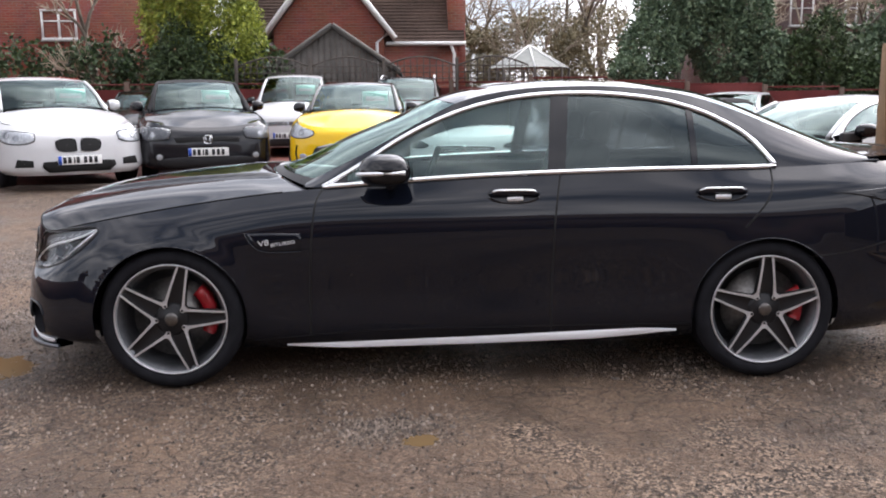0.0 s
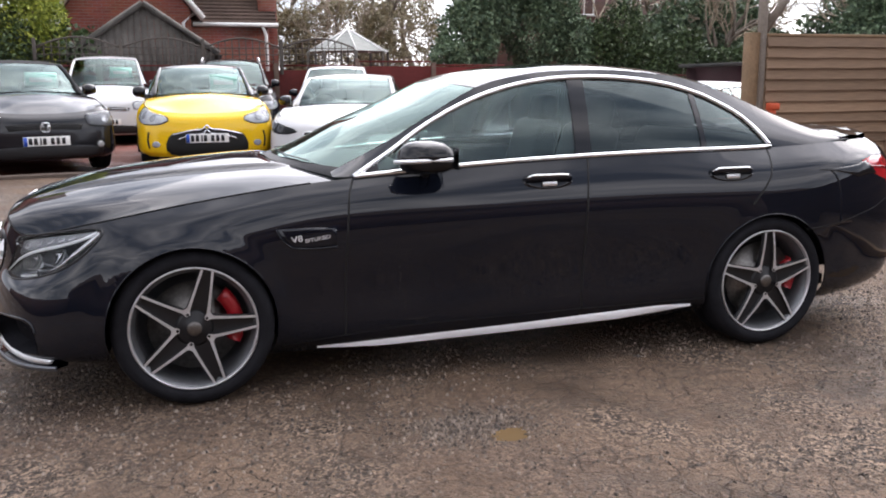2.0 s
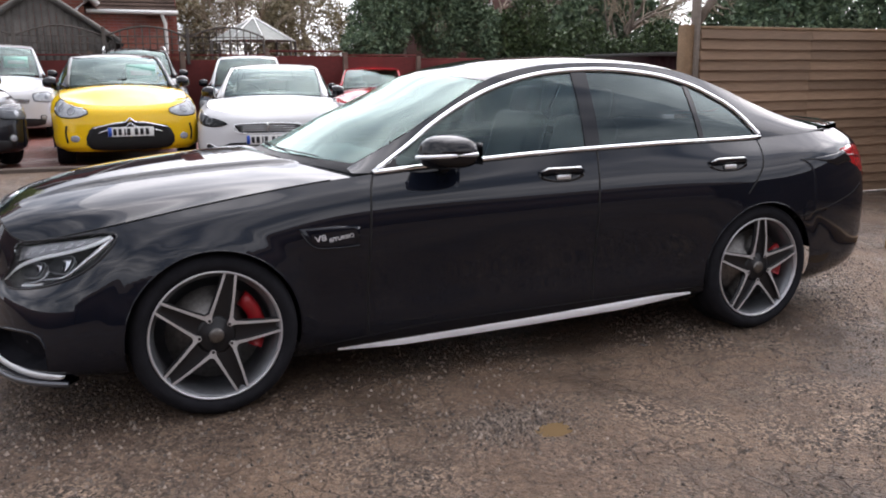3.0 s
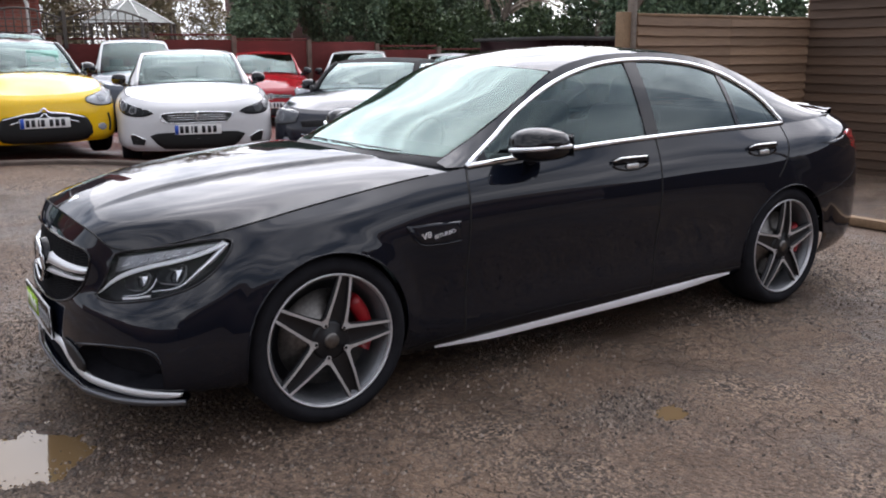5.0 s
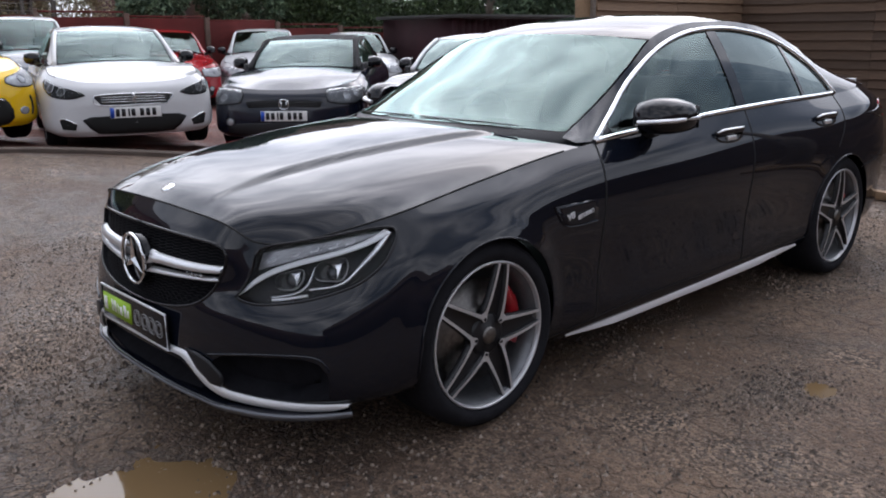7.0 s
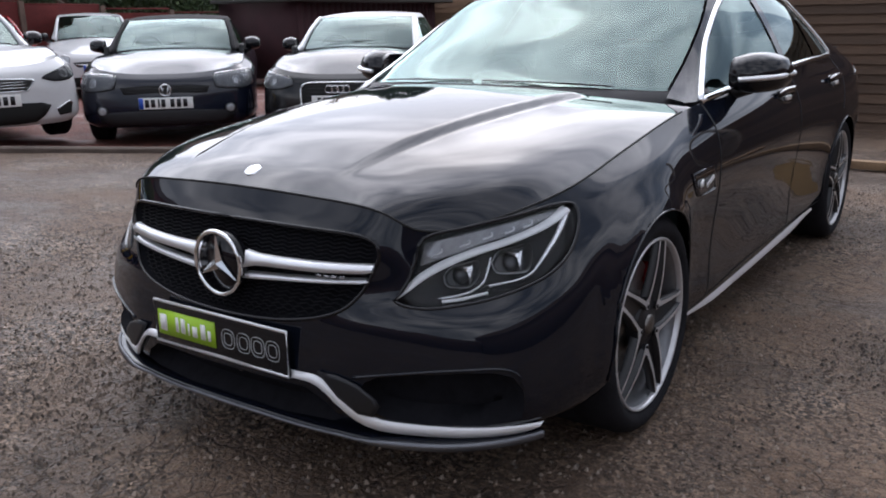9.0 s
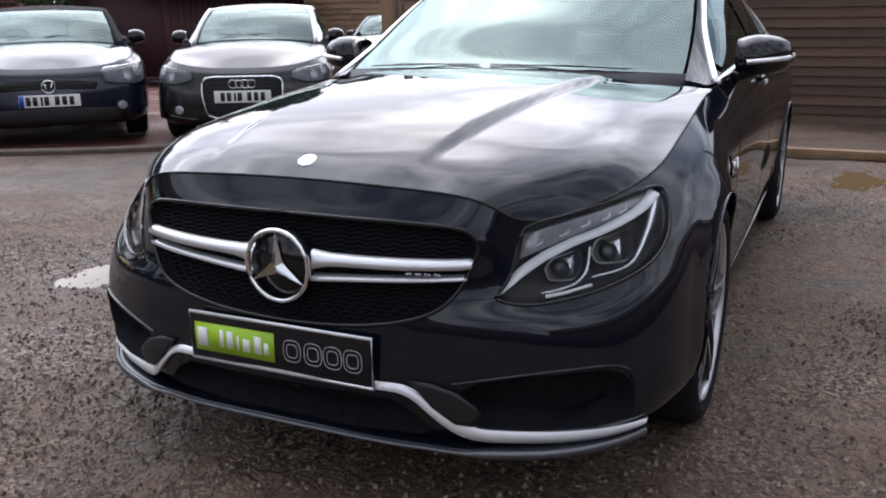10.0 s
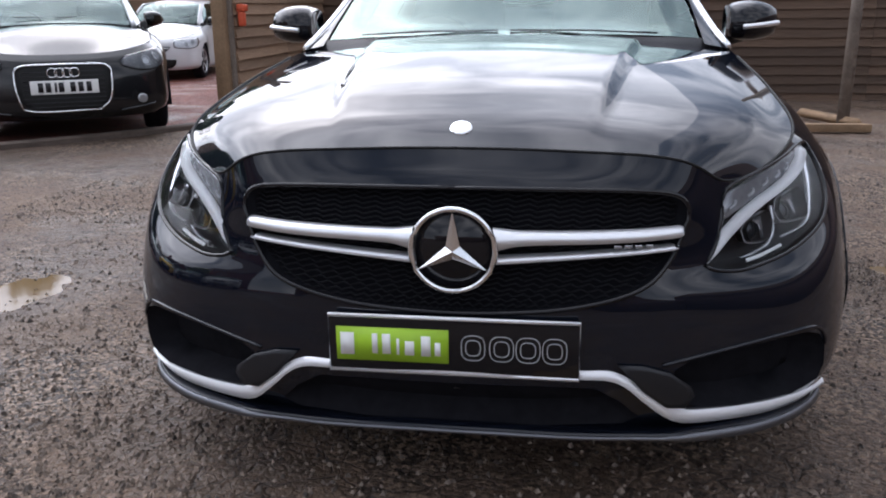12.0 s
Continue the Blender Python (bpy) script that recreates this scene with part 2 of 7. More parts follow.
def relaxed(line, sigma, x0, x1):
    """Evens out a nose-to-tail line ahead of x0, fading to none at x1; the middle of the nose stays on the axis."""
    k = int(3 * sigma)
    w = np.exp(-0.5 * (np.arange(-k, k + 1) / sigma) ** 2)
    w /= w.sum()
    pad = np.concatenate([line[k:0:-1] * (1, -1, 1), line, np.repeat(line[-1:], k, 0)])
    soft_ = np.stack([np.convolve(pad[:, c], w, "valid") for c in range(3)], 1)
    f = 1 - smooth01((line[:, :1] - x0) / (x1 - x0))
    return line + (soft_ - line) * f


def inside(poly, px, pz):
    """Which of the points lie in a closed outline."""
    poly = np.asarray(poly, float)
    hit = np.zeros(np.shape(px), bool)
    for (x1, z1), (x2, z2) in zip(poly, np.roll(poly, -1, 0)):
        cross = (z1 > pz) != (z2 > pz)
        hit ^= cross & (px < (x2 - x1) * (pz - z1) / (z2 - z1 + 1e-12) + x1)
    return hit


def onto(poly, x, z):
    """The place on a closed outline nearest to (x, z)."""
    a = np.asarray(poly, float)
    d = np.roll(a, -1, 0) - a
    t = np.clip((((x, z) - a) * d).sum(1) / ((d * d).sum(1) + 1e-12), 0, 1)
    q = a + d * t[:, None]
    return q[np.argmin(((q - (x, z)) ** 2).sum(1))]


def curve1(xs, ys):
    """A smooth one-valued curve through (xs, ys)."""
    xs, ys = np.asarray(xs, float), np.asarray(ys, float)
    d = np.gradient(ys, xs)

    def at(x):
        x = np.clip(np.asarray(x, float), xs[0], xs[-1])
        i = np.clip(np.searchsorted(xs, x) - 1, 0, len(xs) - 2)
        h = xs[i + 1] - xs[i]
        t = (x - xs[i]) / h
        return (2 * t**3 - 3 * t**2 + 1) * ys[i] + (t**3 - 2 * t**2 + t) * h * d[i] + (-2 * t**3 + 3 * t**2) * ys[i + 1] + (t**3 - t**2) * h * d[i + 1]

    return at


def smooth01(t):
    t = np.clip(t, 0, 1)
    return t * t * (3 - 2 * t)


def ground_z(x, y):
    """The yard: level where the saloon stands, rising towards the parked row, falling a little to the fence."""
    return 0.288 * smooth01((y - 0.8) / 5.6) * (1 - 0.82 * smooth01((x + 1.6) / 4.0)) - 0.09 * smooth01((x - 3.2) / 4.0) - 0.15 * smooth01((x - 7.6) / 3.0)


def poly_fill(loop):
    """A flat or draped polygon as one fan round its middle."""
    L = np.asarray(loop, float)
    n = len(L)
    return np.concatenate([L, L.mean(0)[None]]), [(i, (i + 1) % n, n) for i in range(n)]

# ---- ground ----
KERB = [(-14, 6.6), (-9.0, 6.35), (-4.8, 6.25), (-2.7, 6.55), (-0.9, 6.3), (0.6, 5.55), (1.9, 4.6), (2.9, 3.75), (3.7, 3.25), (4.2, 3.12)]


def kerb_y(x):
    return np.interp(x, [k[0] for k in KERB], [k[1] for k in KERB])


def ground_material():
    """Worn wet asphalt with loose chippings; red gravel past the kerb line of the parked row."""
    m = bpy.data.materials.new("yard_ground")
    m.use_nodes = True
    nt = m.node_tree
    N, L = nt.nodes, nt.links
    b = N["Principled BSDF"]
    geo = N.new("ShaderNodeNewGeometry")

    def noise_(scale, detail=6, rough=0.6):
        n = N.new("ShaderNodeTexNoise")
        n.inputs["Scale"].default_value, n.inputs["Detail"].default_value, n.inputs["Roughness"].default_value = scale, detail, rough
        L.new(geo.outputs["Position"], n.inputs["Vector"])
        return n.outputs["Fac"]

    def ramp(fac, p0, c0, p1, c1):
        r = N.new("ShaderNodeValToRGB")
        r.color_ramp.elements[0].position, r.color_ramp.elements[0].color = p0, (*c0, 1)
        r.color_ramp.elements[1].position, r.color_ramp.elements[1].color = p1, (*c1, 1)
        L.new(fac, r.inputs["Fac"])
        return r.outputs["Color"]

    def mix(fac, a, c, kind="MIX"):
        x = N.new("ShaderNodeMixRGB")
        x.blend_type = kind
        for s, v in ((0, fac), (1, a), (2, c)):
            if isinstance(v, (int, float)):
                x.inputs[s].default_value = v
            elif isinstance(v, tuple):
                x.inputs[s].default_value = (*v, 1)
            else:
                L.new(v, x.inputs[s])
        return x.outputs["Color"]

    big, mid, fine = noise_(0.5, 5), noise_(2.2, 6), noise_(30, 5, 0.75)

    def cells(scale, feature="F1", warp=None):
        v = N.new("ShaderNodeTexVoronoi")
        v.feature = feature
        v.inputs["Scale"].default_value = scale
        L.new(geo.outputs["Position"], v.inputs["Vector"])
        return v

    wn_ = N.new("ShaderNodeTexNoise")
    wn_.inputs["Scale"].default_value, wn_.inputs["Detail"].default_value = 7.0, 4
    L.new(geo.outputs["Position"], wn_.inputs["Vector"])
    wv = N.new("ShaderNodeVectorMath")
    wv.operation = "MULTIPLY_ADD"
    wv.inputs[1].default_value = (0.16, 0.16, 0.0)
    L.new(wn_.outputs["Color"], wv.inputs[0])
    L.new(geo.outputs["Position"], wv.inputs[2])
    vor, vor2, vor3, crack, crack2 = cells(62), cells(120), cells(85), cells(7.5, "DISTANCE_TO_EDGE"), cells(17, "DISTANCE_TO_EDGE")
    for c_ in (crack, crack2):
        L.new(wv.outputs[0], c_.inputs["Vector"])
    tar = ramp(fine, 0.30, (0.032, 0.0215, 0.0160), 0.72, (0.172, 0.117, 0.078))
    stone = ramp(vor.outputs["Color"], 0.25, (0.019, 0.0135, 0.0105), 0.92, (0.33, 0.242, 0.176))
    small = ramp(vor2.outputs["Color"], 0.3, (0.024, 0.017, 0.013), 0.95, (0.26, 0.19, 0.148))
    col = mix(ramp(mid, 0.40, (0.15,) * 3, 0.60, (0.85,) * 3), tar, mix(0.5, stone, small))
    pale = mix(0.45, col, (0.212, 0.149, 0.099))
    col = mix(ramp(big, 0.46, (0.0,) * 3, 0.60, (0.9,) * 3), col, pale)
    dark = mix(0.6, col, (0.022, 0.016, 0.013))
    damp = ramp(noise_(0.8, 6), 0.47, (0.0,) * 3, 0.62, (0.85,) * 3)
    soak = N.new("ShaderNodeAttribute")
    soak.attribute_name = "soak"
    damp = mix(1.0, damp, soak.outputs["Color"], "LIGHTEN")
    col = mix(damp, col, dark)
    speck = ramp(vor3.outputs["Color"], 0.34, (0.012, 0.009, 0.0075), 0.86, (0.36, 0.275, 0.205))
    crumble = ramp(noise_(1.25, 7, 0.65), 0.47, (0.0,) * 3, 0.60, (0.85,) * 3)
    col = mix(crumble, col, speck)
    ck = ramp(crack.outputs["Distance"], 0.0, (1,) * 3, 0.035, (0,) * 3)
    ck2 = ramp(crack2.outputs["Distance"], 0.0, (0.8,) * 3, 0.05, (0,) * 3)
    ckm = mix(ramp(noise_(0.9, 5), 0.38, (0.15,) * 3, 0.55, (0.85,) * 3), (0, 0, 0), mix(0.5, ck, ck2, "LIGHTEN"))
    col = mix(ckm, col, (0.020, 0.015, 0.012))
    red = ramp(vor.outputs["Color"], 0.1, (0.05, 0.014, 0.010), 0.9, (0.27, 0.088, 0.062))
    red = mix(ramp(mid, 0.45, (0.0,) * 3, 0.7, (0.5,) * 3), red, (0.065, 0.032, 0.024))
    att = N.new("ShaderNodeAttribute")
    att.attribute_name = "gravel"
    col = mix(1.0, col, (1.07, 1.0, 0.95), "MULTIPLY")
    L.new(mix(att.outputs["Fac"], col, red), b.inputs["Base Color"])
    wet = N.new("ShaderNodeMapRange")
    L.new(damp, wet.inputs["Value"])
    wet.inputs["To Min"].default_value, wet.inputs["To Max"].default_value = 0.72, 0.22
    L.new(wet.outputs["Result"], b.inputs["Roughness"])
    b.inputs["IOR"].default_value = 1.41
    add = N.new("ShaderNodeMath")
    add.operation = "MULTIPLY_ADD"
    add.inputs[1].default_value = -0.45
    L.new(vor.outputs["Distance"], add.inputs[0])
    L.new(fine, add.inputs[2])
    lump = N.new("ShaderNodeMath")
    lump.operation = "MULTIPLY_ADD"
    L.new(vor3.outputs["Color"], lump.inputs[0])
    L.new(crumble, lump.inputs[1])
    L.new(add.outputs[0], lump.inputs[2])
    sunk = N.new("ShaderNodeMath")
    sunk.operation = "MULTIPLY_ADD"
    sunk.inputs[1].default_value = -0.5
    L.new(ckm, sunk.inputs[0])
    L.new(lump.outputs[0], sunk.inputs[2])
    bp = N.new("ShaderNodeBump")
    bp.inputs["Strength"].default_value, bp.inputs["Distance"].default_value = 1.0, 0.018
    L.new(sunk.outputs[0], bp.inputs["Height"])
    L.new(bp.outputs["Normal"], b.inputs["Normal"])
    return m


M["yard_ground"] = ground_material()
M["puddle_water"] = mat("puddle_water", (0.150, 0.098, 0.048), 0.05, bump=0.03, bscale=15, ior=1.33)
M["concrete"] = mat("concrete", (0.28, 0.26, 0.24), 0.85, var=0.3, scale=5, bump=0.4, bscale=90)
M["kerb_timber"] = mat("kerb_timber", (0.10, 0.075, 0.06), 0.8, var=0.4, scale=6, bump=0.4, bscale=70)

gx = np.concatenate([[-900, -300, -120, -60, -30, -20], np.arange(-14, -4.61, 0.2), np.arange(-4.6, 3.79, 0.05), np.arange(3.8, 12.01, 0.2), [16, 24, 40, 80, 150, 400, 900]])
gy = np.concatenate([[-900, -300, -120, -60, -30, -18], np.arange(-12, -4.01, 0.2), np.arange(-4.0, 3.59, 0.05), np.arange(3.6, 18.01, 0.15), [22, 30, 45, 80, 150, 400, 900]])
PUDDLES = [(-2.57, -.51, .30, .22, 3), (-.255, -1.575, .082, .062, 7), (-1.0, 1.95, .34, .20, 11), (2.95, -1.35, .42, .16, 17)]


def surface_z(x, y):
    """The worn surface: hollows that hold water, waves and crumbled patches."""
    h = float(ground_z(x, y)) + 0.006 * noise.noise((x * 1.1, y * 1.1, 0)) + 0.004 * noise.noise((x * 3, y * 3, 4)) - 0.004
    if -4.7 < x < 3.9 and -4.1 < y < 3.7:
        h += 0.005 * noise.noise((x * 8, y * 8, 1)) + 0.0065 * noise.noise((x * 17, y * 17, 2))
        for px, py, ra, rb, sd in PUDDLES:
            d = ((x - px) / ra) ** 2 + ((y - py) / rb) ** 2
            if d < 9:
                flat = float(1 - smooth01((d - 3) / 6))
                h += (float(ground_z(px, py)) - float(ground_z(x, y))) * flat - 0.026 * math.exp(-d)
    return h


gv, gf = [], []
for y in gy:
    for x in gx:
        gv.append((x, y, surface_z(x, y)))
for i in range(len(gy) - 1):
    for j in range(len(gx) - 1):
        a = i * len(gx) + j
        gf.append((a, a + 1, a + 1 + len(gx), a + len(gx)))
ground = part("ground", (gv, gf), "yard_ground")
tagged(ground, "wet worn asphalt yard with loose chippings and red gravel", "ground", kind="structure")
ga = ground.data.attributes.new("gravel", "FLOAT", "POINT")
ga.data.foreach_set("value", [float(smooth01((y - kerb_y(x)) / 0.25 + 0.2)) if x < 14 else 0.0 for x, y, z in gv])

SOAKED = [(-.42, -1.47, .26, .16), (-2.45, -.55, .55, .42), (.15, -1.35, .18, .10), (-1.95, 1.5, .55, .35), (-.95, 1.95, .70, .42), (.5, 4.0, 1.3, .32), (1.9, 4.2, .9, .28)]
sk = ground.data.attributes.new("soak", "FLOAT", "POINT")
sk.data.foreach_set("value", [max(math.exp(-(((x - a) / c) ** 2 + ((y - b) / d) ** 2)) for a, b, c, d in SOAKED) * (0.75 + 0.5 * noise.noise((x * 6, y * 6, 8))) if -5 < x < 4 and -5 < y < 6 else 0.0 for x, y, z in gv])

for px, py, ra, rb, sd in PUDDLES:
    level = float(ground_z(px, py)) + 0.006 * noise.noise((px * 1.1, py * 1.1, 0)) - (0.013 if py < 0 else 0.0185)
    ring = [(px + 1.7 * ra * math.cos(a), py + 1.7 * rb * math.sin(a), level) for a in np.linspace(0, 2 * math.pi, 40, endpoint=False)]
    tagged(part("puddle", poly_fill(ring), "puddle_water"), "shallow brown rain puddle on the asphalt", "puddle", "puddles in the yard")

kp = spline(np.array([(x, y, 0) for x, y in KERB]), 8)
kr = []
for i, p in enumerate(kp):
    t = kp[min(i + 1, len(kp) - 1)] - kp[max(i - 1, 0)]
    n = np.array([-t[1], t[0]]) / np.hypot(t[0], t[1])
    z = float(ground_z(p[0], p[1]))
    kr.append([(p[0] + n[0] * o, p[1] + n[1] * o, z + h) for o, h in ((-.05, -.03), (-.05, .035), (-.03, .05), (.03, .05), (.05, .035), (.05, -.03))])
tagged(part("kerb", grid(np.array(kr)), "kerb_timber", smooth=False), "low dark edging kerb along the parked row", "kerb", kind="structure")

# loose chippings over the worn surface
rs = np.random.RandomState(5)
pv, pf = [], []
for k in range(95000):
    x, y = rs.uniform(-4.4, 3.4), rs.uniform(-3.9, 2.8)
    if k < 9600:
        x, y = (rs.normal(-.40, .17), rs.normal(-1.47, .10)) if k < 1800 else (rs.normal(-2.5, .45), rs.normal(-.45, .35)) if k < 3600 else (rs.normal(-2.2, .55), rs.normal(1.0, .40))
    elif noise.noise((x * 1.1, y * 1.1, 9)) + 0.6 * noise.noise((x * 3.1, y * 3.1, 3)) < rs.uniform(-0.45, 0.4):
        continue
    r = 0.003 + 0.009 * rs.rand() ** 2.5
    z = surface_z(x, y)
    a = rs.uniform(0, 6.28)
    c, d = math.cos(a) * r, math.sin(a) * r
    o = len(pv)
    q = rs.uniform(0.6, 1.3, 4)
    pv += [(x + c * q[0], y + d * q[0], z - .002), (x - d * q[1], y + c * q[1], z - .002), (x - c * q[2], y - d * q[2], z - .002), (x + d * q[3], y - c * q[3], z - .002), (x + c * 0.4, y + d * 0.4, z + r * 0.9), (x - c * 0.4, y - d * 0.2, z + r * 0.8)]
    pf += [(o, o + 1, o + 5, o + 4), (o + 1, o + 2, o + 5), (o + 2, o + 3, o + 5), (o + 3, o, o + 4, o + 5)]
M["chipping"] = mat("chipping", (0.20, 0.165, 0.14), 0.6, var=0.2, scale=8)
ntc = M["chipping"].node_tree
gi = ntc.nodes.new("ShaderNodeNewGeometry")
rc_ = ntc.nodes.new("ShaderNodeValToRGB")
rc_.color_ramp.elements[0].color, rc_.color_ramp.elements[1].color = (0.032, 0.025, 0.021, 1), (0.30, 0.238, 0.190, 1)
ntc.links.new(gi.outputs["Random Per Island"], rc_.inputs["Fac"])
ntc.links.new(rc_.outputs["Color"], ntc.nodes["Principled BSDF"].inputs["Base Color"])
tagged(part("chippings", (pv, pf), "chipping", smooth=False), "loose stone chippings on the asphalt", "gravel", kind="stuff")

# ---- timber lap fence ----
M["fence_board"] = mat("fence_board", (0.262, 0.167, 0.104), 0.75, var=0.38, scale=3.0, bump=0.35, bscale=45)
M["post_timber"] = mat("post_timber", (0.25, 0.16, 0.09), 0.75, var=0.3, scale=4.0, bump=0.35, bscale=40)
M["grey_timber"] = mat("grey_timber", (0.20, 0.165, 0.135), 0.8, var=0.35, scale=4.0, bump=0.4, bscale=40)
# darker copy of the fence board: the end fence's shade and wet in the colour
M["shaded_board"] = mat("shaded_board", (0.098, 0.059, 0.036), 0.7, var=0.38, scale=3.0, bump=0.35, bscale=45)
for key in ("fence_board", "shaded_board"):
    nt_ = M[key].node_tree
    oi = nt_.nodes.new("ShaderNodeObjectInfo")
    hv = nt_.nodes.new("ShaderNodeHueSaturation")
    mr_ = nt_.nodes.new("ShaderNodeMapRange")
    mr_.inputs["To Min"].default_value, mr_.inputs["To Max"].default_value = 0.72, 1.25
    nt_.links.new(oi.outputs["Random"], mr_.inputs["Value"])
    nt_.links.new(mr_.outputs["Result"], hv.inputs["Value"])
    pb = nt_.nodes["Principled BSDF"]
    src = pb.inputs["Base Color"].links[0].from_socket
    nt_.links.new(src, hv.inputs["Color"])
    nt_.links.new(hv.outputs["Color"], pb.inputs["Base Color"])
    # grain runs along the board
    for n_ in nt_.nodes:
        if n_.type == "TEX_NOISE":
            mp = nt_.nodes.new("ShaderNodeMapping")
            mp.inputs["Scale"].default_value = (0.12, 1.0, 2.2)
            tc = [q for q in nt_.nodes if q.type == "TEX_COORD"][0]
            nt_.links.new(tc.outputs["Object"], mp.inputs["Vector"])
            nt_.links.new(mp.outputs["Vector"], n_.inputs["Vector"])


def board_mesh(length, h, seed, wood="fence_board"):
    """One waney-edged feather board: thick at the foot, thin at the head, its lower edge uneven."""
    rnd = random.Random(seed)
    n = 9
    rows = []
    for k in range(n):
        x = length * k / (n - 1)
        w = rnd.uniform(-.0035, .0035)
        rows.append([(x, -.036, w), (x, -.004, h + .02), (x, .004, h + .02), (x, -.010, w)])
    v, f = grid(np.array(rows), wrap=True)
    f += [(0, 1, 2, 3), tuple(range(len(v) - 4, len(v)))[::-1]]
    me = bpy.data.meshes.new("board")
    me.from_pydata([tuple(q) for q in v], [], f)
    me.materials.append(M[wood])
    return me


def lap_fence(name, a, b, z0, z1, pitch, bay, label, wood="fence_board"):
    """A run of lap boards from a to b, on posts."""
    a, b = Vector((*a, 0)), Vector((*b, 0))
    run = b - a
    ang = math.degrees(math.atan2(run.y, run.x))
    top = thing(name, label, "fence")
    tagged(top, kind="structure")
    n = max(1, round(run.length / bay))
    lay = [board_mesh(run.length / n - 0.004, pitch, k, wood) for k in range(6)]
    rnd = random.Random(7)
    for i in range(n):
        p = a + run * (i / n)
        z = z0
        while z < z1 - 0.02:
            ob = new("board", lay[rnd.randrange(6)])
            ob.parent = top
            ob.matrix_local = pose(p.x, p.y, z + rnd.uniform(-.004, .004), 0, rnd.uniform(-.25, .25), ang)
            z += pitch
    for i in range(n + 1):
        p = a + run * (i / n)
        q = part("post", box(0, 0.07, (z0 + z1) / 2 - .05, 0.09, 0.09, z1 - z0 + .1, 0.006), "post_timber", top)
        q.matrix_local = pose(p.x, p.y, 0, 0, 0, ang)
    cp = part("capping_rail", box(run.length / 2, 0.01, z1 + .012, run.length, 0.06, 0.03, 0.005), "post_timber", top)
    cp.matrix_local = pose(a.x, a.y, 0, 0, 0, ang)
    return top


lap_fence("wall_fence_side", (4.30, 3.06), (7.42, 3.06), -.06, 1.80, 0.11, 1.56, "brown lap-board timber fence beside the yard entrance")
# the end fence faces away from the sun; its boards are coloured darker for that
lap_fence("wall_fence_end", (7.42, 3.06), (7.42, -9.0), -.12, 2.25, 0.113, 1.83, "dark brown lap-board timber fence closing the yard, shade in its colour", "shaded_board")
gp = thing("gate_post", "square pale timber gate post with a darker board beside it", "post")
part("post", box(4.19, 3.15, .93, 0.12, 0.12, 1.82, 0.008), "post_timber", gp)
part("post_board", box(4.27, 3.10, 1.15, 0.05, 0.10, 2.3, 0.006), "grey_timber", gp)
part("brace", tube([(4.29, 3.12, 1.83), (4.75, 3.12, 2.45)], 0.05, 4), "grey_timber", gp)
rb_ = thing("red_box", "small orange red plastic box fixed to the fence", "box")
M["orange_plastic"] = mat("orange_plastic", (0.62, 0.10, 0.04), 0.5, var=0.15, scale=30)
part("hopper", box(4.36, 2.98, 1.10, 0.12, 0.08, 0.07, 0.012), "orange_plastic", rb_)
part("spout", box(4.35, 2.985, 1.0, 0.08, 0.06, 0.15, 0.012), "orange_plastic", rb_)

